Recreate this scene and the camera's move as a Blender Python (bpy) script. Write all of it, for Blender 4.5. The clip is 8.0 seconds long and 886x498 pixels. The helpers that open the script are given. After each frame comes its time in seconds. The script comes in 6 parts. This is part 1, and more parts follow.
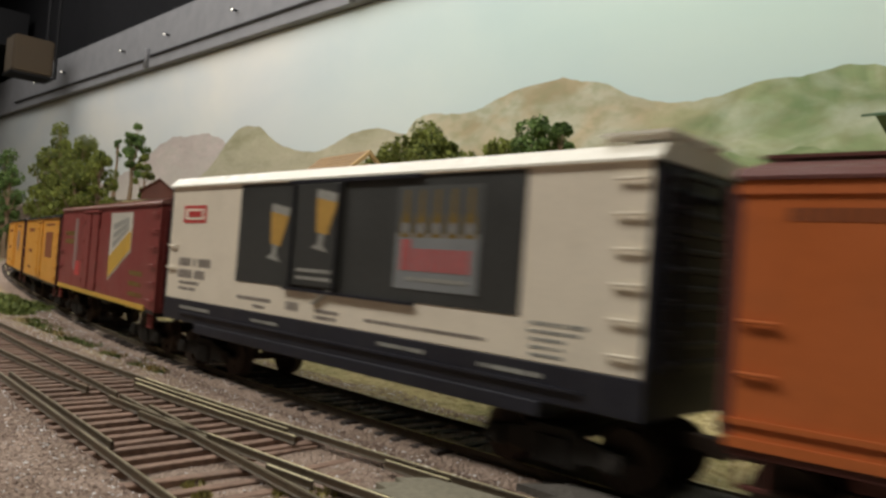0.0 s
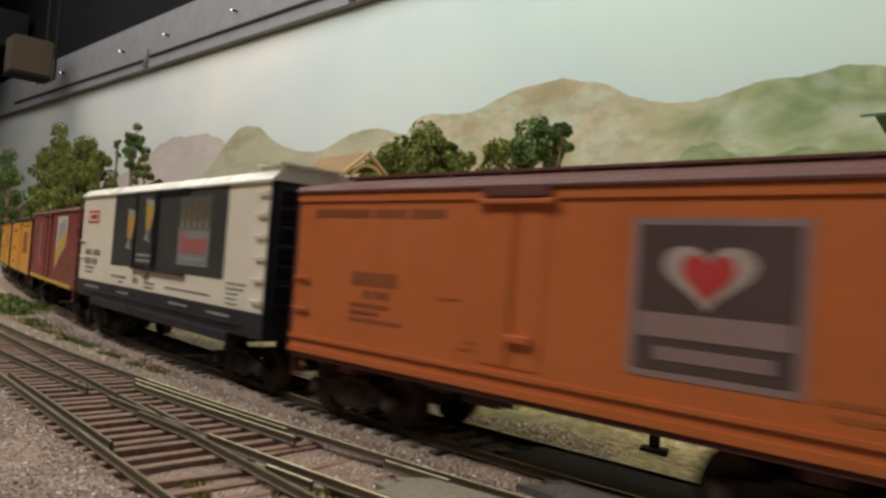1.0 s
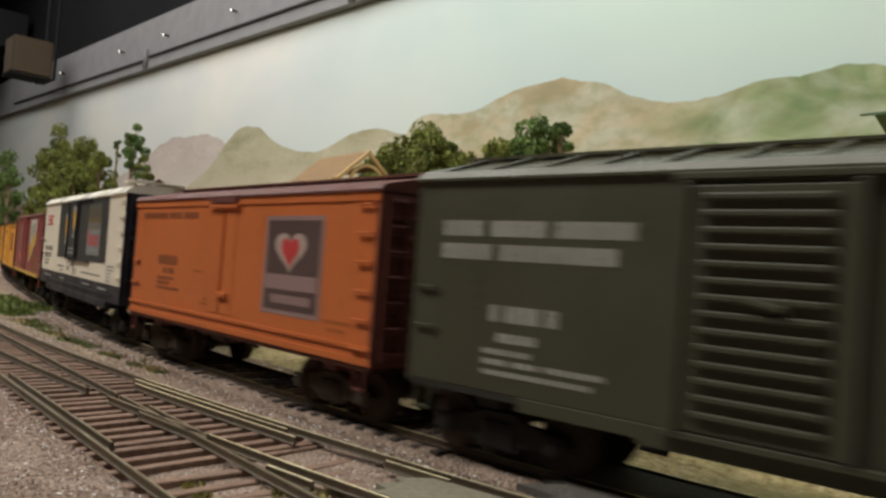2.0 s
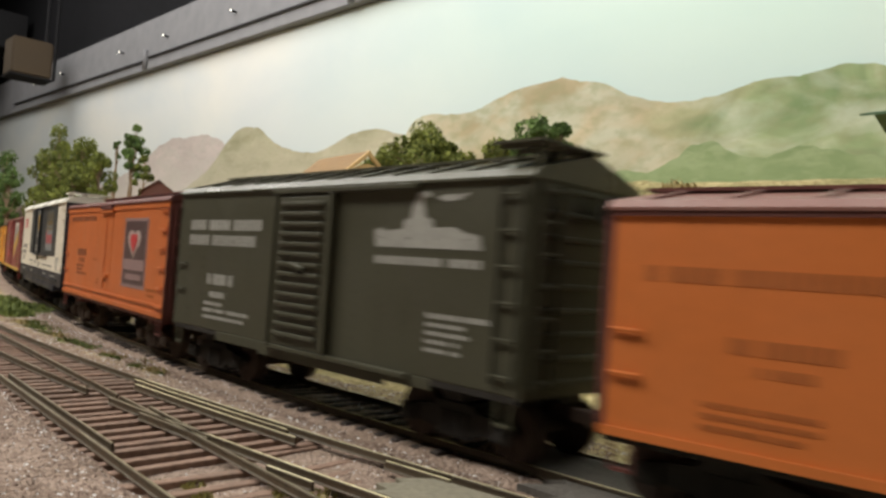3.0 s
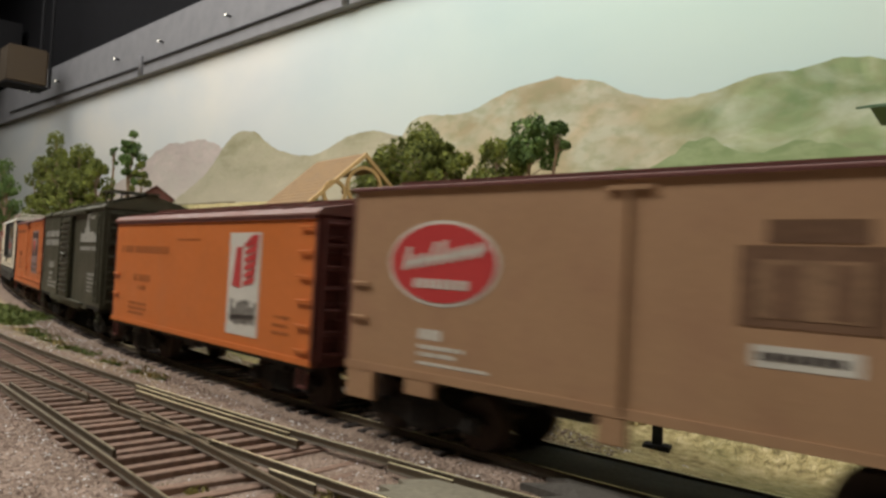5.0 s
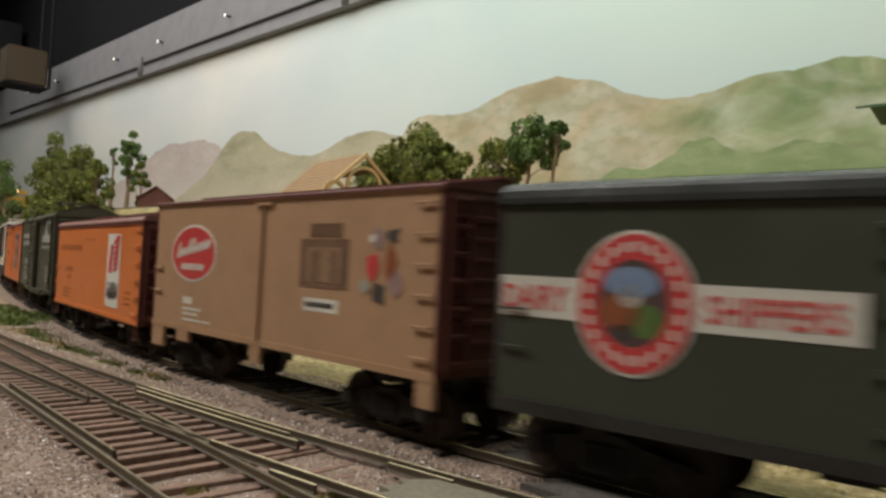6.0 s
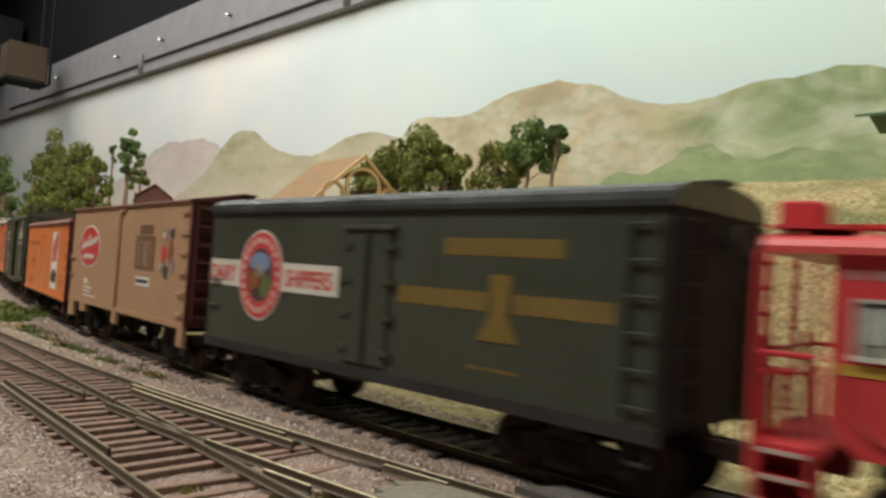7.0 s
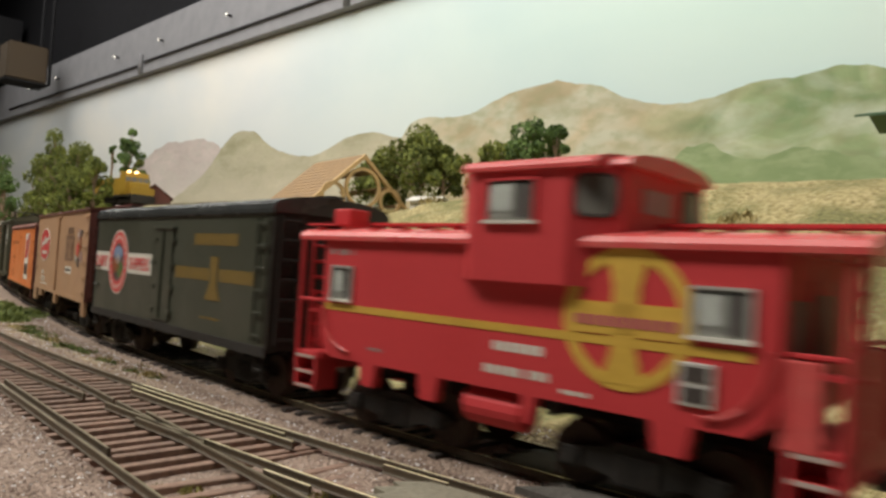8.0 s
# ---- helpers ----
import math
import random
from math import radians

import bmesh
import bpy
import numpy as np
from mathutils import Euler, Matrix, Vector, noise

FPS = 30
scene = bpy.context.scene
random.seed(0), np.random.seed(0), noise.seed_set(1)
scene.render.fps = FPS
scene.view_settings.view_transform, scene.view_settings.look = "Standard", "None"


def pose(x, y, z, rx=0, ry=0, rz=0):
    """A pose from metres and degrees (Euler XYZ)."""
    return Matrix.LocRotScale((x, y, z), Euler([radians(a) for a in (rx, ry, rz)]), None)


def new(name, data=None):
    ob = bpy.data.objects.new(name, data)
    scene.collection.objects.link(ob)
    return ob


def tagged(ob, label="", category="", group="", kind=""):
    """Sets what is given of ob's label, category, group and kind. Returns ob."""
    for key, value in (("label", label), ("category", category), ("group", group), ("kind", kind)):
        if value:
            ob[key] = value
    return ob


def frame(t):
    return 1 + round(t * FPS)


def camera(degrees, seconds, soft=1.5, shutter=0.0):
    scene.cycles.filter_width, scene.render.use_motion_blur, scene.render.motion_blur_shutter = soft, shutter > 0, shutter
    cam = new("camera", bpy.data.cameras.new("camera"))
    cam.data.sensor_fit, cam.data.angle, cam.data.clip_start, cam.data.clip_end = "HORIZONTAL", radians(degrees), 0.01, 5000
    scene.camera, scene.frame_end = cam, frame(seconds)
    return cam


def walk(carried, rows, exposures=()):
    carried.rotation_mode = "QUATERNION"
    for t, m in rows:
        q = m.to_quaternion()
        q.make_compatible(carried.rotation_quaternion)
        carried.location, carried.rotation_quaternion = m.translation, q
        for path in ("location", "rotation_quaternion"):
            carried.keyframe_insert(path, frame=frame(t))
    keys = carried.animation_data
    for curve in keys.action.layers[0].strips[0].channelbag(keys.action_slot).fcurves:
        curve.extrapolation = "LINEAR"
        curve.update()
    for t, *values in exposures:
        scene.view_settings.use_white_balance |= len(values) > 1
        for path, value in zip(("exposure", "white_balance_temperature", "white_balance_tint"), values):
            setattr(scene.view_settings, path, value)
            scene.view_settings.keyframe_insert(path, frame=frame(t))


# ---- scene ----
cam = camera(61.96, 8.0, soft=2.8, shutter=0.75)

# ---- camera: held in the hand beside the track, with slight turns ----
EYE = pose(-0.08645, -0.07287, 0.03379, 91.566, -4.165, 25.826)
TURNS = [(0.0, -0.01, 0.027, 0.038), (0.5, -0.006, 0.028, 0.025), (1.0, 0.01, -0.002, 0.04), (1.5, 0, 0, 0),
         (3.0, 0.022, -0.006, -0.159), (3.6, 0.018, -0.022, -0.2), (4.0, 0.068, -0.099, -1.139), (4.5, 0.066, -0.097, -1.144),
         (6.0, 0.072, -0.104, -1.238), (6.3, 0.08, -0.12, -1.2), (6.43, 0.199, -0.26, -0.36), (6.6, 0.2, -0.26, -0.35),
         (7.0, 0.234, -0.255, -0.423), (7.5, 0.223, -0.253, -0.409), (8.0, 0.247, -0.266, -0.456)]
walk(cam, [(t, EYE @ pose(0, 0, 0, a, b, c)) for t, a, b, c in TURNS], exposures=[(0.0, -0.35), (1.6, -0.35), (3.0, 0.07), (3.6, -0.01), (4.1, -0.18), (4.7, -0.2), (5.8, -0.28), (6.2, -0.25), (6.5, -0.05), (8.0, 0.0)])

# ---- plan: along the backdrop (a, to the far end) and away from the aisle (d) ----
AX, AY = Vector((-0.948, 0.3183, 0)), Vector((0.3183, 0.948, 0))
ORIGIN = Vector((-0.08645, -0.07287, 0))


def at(a, d, z=0.0):
    return ORIGIN + AX * a + AY * d + Vector((0, 0, z))


def plan(p):
    q = Vector((p[0], p[1], 0)) - ORIGIN
    return q.dot(AX), q.dot(AY)


BACK = 0.62  # distance of the painted backdrop

# ---- world and lamps ----
world = bpy.data.worlds.new("world")
scene.world = world
world.use_nodes = True
world.node_tree.nodes["Background"].inputs[0].default_value = (0.55, 0.62, 0.7, 1)
world.node_tree.nodes["Background"].inputs[1].default_value = 0.05


def strip_lamp(a, d, z, length, width, watts, colour, aim):
    data = bpy.data.lights.new("strip_lamp", "AREA")
    data.shape, data.size, data.size_y, data.energy, data.color = "RECTANGLE", length, width, watts, colour
    ob = new("strip_lamp", data)
    eye = at(a, d, z)
    turn = (at(*aim) - eye).normalized()
    x = AX.copy()
    zz = -turn
    y = zz.cross(x).normalized()
    x = y.cross(zz)
    ob.matrix_world = Matrix.Translation(eye) @ Matrix((x, y, zz)).transposed().to_4x4()
    return ob


strip_lamp(0.97, 0.26, 0.80, 2.44, 0.36, 10.2, (1.0, 0.97, 0.91), (0.97, 0.5, 0.0))
strip_lamp(0.55, -0.30, 0.85, 1.3, 0.20, 13.0, (1.0, 0.95, 0.87), (0.35, 0.10, 0.0))


# ---- materials ----
def nodes_of(name):
    m = bpy.data.materials.new(name)
    m.use_nodes = True
    nt = m.node_tree
    return m, nt, nt.nodes["Principled BSDF"]


def paint(name, colour, rough=0.5, metal=0.0, vary=0.12, grain=900.0, big=60.0, bump=0.08, dirt=None, dirt_amount=0.25, coat=0.0, stripes=0.0, axis=0, spec=0.4):
    """Painted or natural surface: colour varied at two scales, fine relief, optional dirt and board grooves."""
    m, nt, b = nodes_of(name)
    n, l = nt.nodes, nt.links
    tc = n.new("ShaderNodeTexCoord")
    rnd = n.new("ShaderNodeObjectInfo")
    off = n.new("ShaderNodeVectorMath")
    off.operation = "ADD"
    l.new(tc.outputs["Object"], off.inputs[0])
    l.new(rnd.outputs["Random"], off.inputs[1])
    n1, n2 = n.new("ShaderNodeTexNoise"), n.new("ShaderNodeTexNoise")
    n1.inputs["Scale"].default_value, n1.inputs["Detail"].default_value = big, 5
    n2.inputs["Scale"].default_value, n2.inputs["Detail"].default_value = grain, 4
    for q in (n1, n2):
        l.new(off.outputs[0], q.inputs["Vector"])
    add = n.new("ShaderNodeMath")
    add.operation = "ADD"
    l.new(n1.outputs["Fac"], add.inputs[0])
    l.new(n2.outputs["Fac"], add.inputs[1])
    rng = n.new("ShaderNodeMapRange")
    rng.inputs[1].default_value, rng.inputs[2].default_value = 0.7, 1.3
    rng.inputs[3].default_value, rng.inputs[4].default_value = 1 - vary, 1 + vary
    l.new(add.outputs[0], rng.inputs[0])
    mul = n.new("ShaderNodeVectorMath")
    mul.operation = "SCALE"
    mul.inputs[0].default_value = colour
    l.new(rng.outputs[0], mul.inputs["Scale"])
    out = mul.outputs[0]
    if dirt:
        n3 = n.new("ShaderNodeTexNoise")
        n3.inputs["Scale"].default_value, n3.inputs["Detail"].default_value = big * 2.3, 8
        l.new(off.outputs[0], n3.inputs["Vector"])
        r3 = n.new("ShaderNodeMapRange")
        r3.inputs[1].default_value, r3.inputs[2].default_value = 0.48, 0.72
        r3.inputs[4].default_value = dirt_amount
        l.new(n3.outputs["Fac"], r3.inputs[0])
        mx = n.new("ShaderNodeMix")
        mx.data_type = "RGBA"
        l.new(r3.outputs[0], mx.inputs[0])
        l.new(out, mx.inputs[6])
        mx.inputs[7].default_value = (*dirt, 1)
        out = mx.outputs[2]
    l.new(out, b.inputs["Base Color"])
    b.inputs["Metallic"].default_value = metal
    rr = n.new("ShaderNodeMapRange")
    rr.inputs[1].default_value, rr.inputs[2].default_value = 0.3, 0.7
    rr.inputs[3].default_value, rr.inputs[4].default_value = max(0.02, rough - 0.1), min(1, rough + 0.1)
    l.new(n1.outputs["Fac"], rr.inputs[0])
    l.new(rr.outputs[0], b.inputs["Roughness"])
    b.inputs["Coat Weight"].default_value = coat
    b.inputs["Specular IOR Level"].default_value = spec
    bp = n.new("ShaderNodeBump")
    bp.inputs["Strength"].default_value, bp.inputs["Distance"].default_value = bump * (0.4 if stripes else 1), 0.0006
    h = n2.outputs["Fac"]
    if stripes:
        sx = n.new("ShaderNodeSeparateXYZ")
        l.new(tc.outputs["Object"], sx.inputs[0])
        fr = n.new("ShaderNodeMath")
        fr.operation = "MULTIPLY"
        fr.inputs[1].default_value = stripes
        l.new(sx.outputs[axis], fr.inputs[0])
        f2 = n.new("ShaderNodeMath")
        f2.operation = "FRACT"
        l.new(fr.outputs[0], f2.inputs[0])
        gt = n.new("ShaderNodeMath")
        gt.operation = "GREATER_THAN"
        gt.inputs[1].default_value = 0.16
        l.new(f2.outputs[0], gt.inputs[0])
        ad = n.new("ShaderNodeMath")
        ad.operation = "MULTIPLY_ADD"
        ad.inputs[1].default_value = 2.2
        l.new(gt.outputs[0], ad.inputs[0])
        l.new(n2.outputs["Fac"], ad.inputs[2])
        h = ad.outputs[0]
    l.new(h, bp.inputs["Height"])
    l.new(bp.outputs[0], b.inputs["Normal"])
    return m


def glow(name, colour, strength):
    m, nt, b = nodes_of(name)
    b.inputs["Base Color"].default_value = (*colour, 1)
    b.inputs["Emission Color"].default_value = (*colour, 1)
    b.inputs["Emission Strength"].default_value = strength
    return m


def glass_pane(name):
    m, nt, b = nodes_of(name)
    b.inputs["Base Color"].default_value = (0.92, 0.95, 0.94, 1)
    b.inputs["Roughness"].default_value = 0.04
    b.inputs["Transmission Weight"].default_value = 1.0
    b.inputs["IOR"].default_value = 1.45
    return m


def ground_material():
    """Ballast, straw and turf mixed by the ground's own zone values, with patches at several scales."""
    m, nt, b = nodes_of("ground")
    n, l = nt.nodes, nt.links
    tc = n.new("ShaderNodeTexCoord")
    att = n.new("ShaderNodeAttribute")
    att.attribute_name = "zone"
    sep = n.new("ShaderNodeSeparateColor")
    l.new(att.outputs["Color"], sep.inputs[0])

    def noise_node(scale, detail=6):
        q = n.new("ShaderNodeTexNoise")
        q.inputs["Scale"].default_value, q.inputs["Detail"].default_value = scale, detail
        l.new(tc.outputs["Object"], q.inputs["Vector"])
        return q

    def ramp(fac, *stops):
        r = n.new("ShaderNodeValToRGB")
        while len(r.color_ramp.elements) < len(stops):
            r.color_ramp.elements.new(0.5)
        for e, (p, c) in zip(r.color_ramp.elements, stops):
            e.position, e.color = p, (*c, 1)
        l.new(fac, r.inputs[0])
        return r.outputs[0]

    vor = n.new("ShaderNodeTexVoronoi")
    vor.inputs["Scale"].default_value = 1300
    l.new(tc.outputs["Object"], vor.inputs["Vector"])
    hue = n.new("ShaderNodeSeparateColor")
    l.new(vor.outputs["Color"], hue.inputs[0])
    stone = ramp(hue.outputs[0], (0.0, (0.27, 0.198, 0.156)), (0.5, (0.375, 0.28, 0.22)), (1.0, (0.45, 0.345, 0.278)))
    soil = ramp(noise_node(90, 8).outputs["Fac"], (0.40, (0.74, 0.72, 0.69)), (0.60, (1.0, 1.0, 1.0)))
    tint = n.new("ShaderNodeMix")
    tint.data_type, tint.blend_type = "RGBA", "MULTIPLY"
    tint.inputs[0].default_value = 1.0
    l.new(stone, tint.inputs[6])
    l.new(soil, tint.inputs[7])
    stone = tint.outputs[2]
    straw = ramp(noise_node(420, 8).outputs["Fac"], (0.3, (0.19, 0.15, 0.06)), (0.5, (0.44, 0.36, 0.16)), (0.7, (0.62, 0.52, 0.29)))
    turf = ramp(noise_node(500, 8).outputs["Fac"], (0.3, (0.05, 0.07, 0.02)), (0.5, (0.16, 0.17, 0.05)), (0.72, (0.33, 0.29, 0.12)))
    # Road tar tone; also laid between the yard ties as painted shade.
    tar_and_shade = ramp(noise_node(700, 6).outputs["Fac"], (0.3, (0.075, 0.064, 0.054)), (0.7, (0.135, 0.116, 0.098)))

    def mix(f, a, c):
        q = n.new("ShaderNodeMix")
        q.data_type = "RGBA"
        l.new(f, q.inputs[0])
        l.new(a, q.inputs[6])
        l.new(c, q.inputs[7])
        return q.outputs[2]

    patch = n.new("ShaderNodeMapRange")
    patch.inputs[1].default_value, patch.inputs[2].default_value = 0.45, 0.62
    l.new(noise_node(28, 6).outputs["Fac"], patch.inputs[0])
    gm = n.new("ShaderNodeMath")
    gm.operation = "MULTIPLY"
    l.new(patch.outputs[0], gm.inputs[0])
    l.new(sep.outputs[1], gm.inputs[1])
    col = mix(sep.outputs[0], stone, straw)
    col = mix(gm.outputs[0], col, turf)
    col = mix(sep.outputs[2], col, tar_and_shade)
    l.new(col, b.inputs["Base Color"])
    b.inputs["Roughness"].default_value = 0.92
    bp = n.new("ShaderNodeBump")
    bp.inputs["Strength"].default_value, bp.inputs["Distance"].default_value = 0.8, 0.0012
    hh = n.new("ShaderNodeMath")
    hh.operation = "SUBTRACT"
    l.new(noise_node(600, 6).outputs["Fac"], hh.inputs[0])
    l.new(vor.outputs["Distance"], hh.inputs[1])
    inv = n.new("ShaderNodeMath")
    inv.operation = "MULTIPLY_ADD"
    l.new(sep.outputs[2], inv.inputs[0])
    inv.inputs[1].default_value, inv.inputs[2].default_value = -0.7, 0.8
    l.new(inv.outputs[0], bp.inputs["Strength"])
    l.new(hh.outputs[0], bp.inputs["Height"])
    l.new(bp.outputs[0], b.inputs["Normal"])
    return m


def sheet_coords(nt, squeeze):
    """Coordinates on the backdrop's own face: along it (squeezed, as broad brush strokes run) and up."""
    n, l = nt.nodes, nt.links
    tc = n.new("ShaderNodeTexCoord")
    dot = n.new("ShaderNodeVectorMath")
    dot.operation = "DOT_PRODUCT"
    dot.inputs[1].default_value = AX * squeeze
    l.new(tc.outputs["Object"], dot.inputs[0])
    sep = n.new("ShaderNodeSeparateXYZ")
    l.new(tc.outputs["Object"], sep.inputs[0])
    com = n.new("ShaderNodeCombineXYZ")
    l.new(dot.outputs["Value"], com.inputs[0])
    l.new(sep.outputs[2], com.inputs[2])
    return com.outputs[0], dot.outputs["Value"], sep.outputs[2]


def tones(nt, vector, scale, stops, detail=7, distortion=0.5):
    """A noise run through a colour ramp of (place, colour) stops."""
    q = nt.nodes.new("ShaderNodeTexNoise")
    q.inputs["Scale"].default_value, q.inputs["Detail"].default_value, q.inputs["Distortion"].default_value = scale, detail, distortion
    nt.links.new(vector, q.inputs["Vector"])
    r = nt.nodes.new("ShaderNodeValToRGB")
    while len(r.color_ramp.elements) < len(stops):
        r.color_ramp.elements.new(0.5)
    for e, (p, c) in zip(r.color_ramp.elements, stops):
        e.position, e.color = p, (*c, 1)
    nt.links.new(q.outputs["Fac"], r.inputs[0])
    return r.outputs[0], q.outputs["Fac"]


def veil(nt, fac, lo, hi, most, base, colour):
    """Mixes a colour over a base where fac runs from lo to hi, up to an amount."""
    g = nt.nodes.new("ShaderNodeMapRange")
    g.inputs[1].default_value, g.inputs[2].default_value, g.inputs[4].default_value = lo, hi, most
    nt.links.new(fac, g.inputs[0])
    mx = nt.nodes.new("ShaderNodeMix")
    mx.data_type = "RGBA"
    nt.links.new(g.outputs[0], mx.inputs[0])
    nt.links.new(base, mx.inputs[6])
    if isinstance(colour, tuple):
        mx.inputs[7].default_value = (*colour, 1)
    else:
        nt.links.new(colour, mx.inputs[7])
    return mx.outputs[2]


def painted_sky():
    """Hand-sprayed sky on board: mint green towards the near end, blue-grey haze with warm white clouds beyond."""
    m, nt, b = nodes_of("painted_sky")
    v, along, up = sheet_coords(nt, 0.55)
    far, _ = tones(nt, v, 5.0, ((0.34, (0.585, 0.635, 0.665)), (0.5, (0.665, 0.695, 0.70)), (0.66, (0.76, 0.755, 0.715))), 5, 0.3)
    near, _ = tones(nt, v, 4.0, ((0.36, (0.52, 0.72, 0.655)), (0.64, (0.62, 0.79, 0.70))), 5, 0.3)
    start = ORIGIN.dot(AX) * 0.55
    col = veil(nt, along, start + 0.55 * 1.05, start + 0.55 * 0.20, 0.85, far, near)
    _, cloud = tones(nt, v, 2.6, ((0.4, (0, 0, 0)), (0.6, (1, 1, 1))), 6, 0.4)
    col = veil(nt, cloud, 0.50, 0.66, 0.38, col, (0.74, 0.75, 0.72))
    col = veil(nt, up, 0.30, 0.20, 0.45, col, (0.53, 0.59, 0.605))
    nt.links.new(col, b.inputs["Base Color"])
    b.inputs["Roughness"].default_value = 0.85
    b.inputs["Specular IOR Level"].default_value = 0.2
    return m


def painted_hill(name, low, high, patch, scale, mist=(0.62, 0.59, 0.55)):
    """Sponged-on hills: two colours dabbed over each other with a third in patches, paler towards the foot."""
    m, nt, b = nodes_of(name)
    v, along, up = sheet_coords(nt, 0.45)
    col, _ = tones(nt, v, scale, ((0.36, low), (0.62, high)), 8)
    _, dab = tones(nt, v, scale * 3.4, ((0.4, low), (0.6, high)), 6, 0.8)
    col = veil(nt, dab, 0.44, 0.60, 0.75, col, patch)
    _, fine = tones(nt, v, scale * 11, ((0.4, low), (0.6, high)), 4, 0.2)
    col = veil(nt, fine, 0.50, 0.75, 0.35, col, tuple(k * 0.78 for k in low))
    col = veil(nt, up, 0.22, 0.13, 0.55, col, mist)
    nt.links.new(col, b.inputs["Base Color"])
    b.inputs["Roughness"].default_value = 0.88
    b.inputs["Specular IOR Level"].default_value = 0.2
    return m


def painted_blend(name, first, second, along_at):
    """Two painted hillsides that fade into each other along the backdrop, with mist dabbed over them."""
    m, nt, b = nodes_of(name)
    v, along, up = sheet_coords(nt, 0.6)
    one, _ = tones(nt, v, 20, ((0.34, first[0]), (0.5, first[1]), (0.66, first[2])), 8)
    two, _ = tones(nt, v, 24, ((0.34, second[0]), (0.5, second[1]), (0.66, second[2])), 8, 0.8)
    _, wide = tones(nt, v, 13, ((0.4, (0, 0, 0)), (0.6, (1, 1, 1))), 7)
    add = nt.nodes.new("ShaderNodeMath")
    add.operation = "MULTIPLY_ADD"
    add.inputs[1].default_value = 0.18
    nt.links.new(wide, add.inputs[0])
    nt.links.new(along, add.inputs[2])
    base = 0.6 * (along_at + ORIGIN.dot(AX)) + 0.09
    col = veil(nt, add.outputs[0], base + 0.035, base - 0.035, 1.0, one, two)
    _, mist = tones(nt, v, 17, ((0.4, (0, 0, 0)), (0.6, (1, 1, 1))), 7, 1.0)
    col = veil(nt, mist, 0.47, 0.64, 0.65, col, (0.53, 0.56, 0.45))
    _, fine = tones(nt, v, 95, ((0.4, (0, 0, 0)), (0.6, (1, 1, 1))), 5, 0.2)
    col = veil(nt, fine, 0.44, 0.66, 0.5, col, (0.29, 0.30, 0.17))
    nt.links.new(col, b.inputs["Base Color"])
    b.inputs["Roughness"].default_value = 0.88
    b.inputs["Specular IOR Level"].default_value = 0.2
    return m


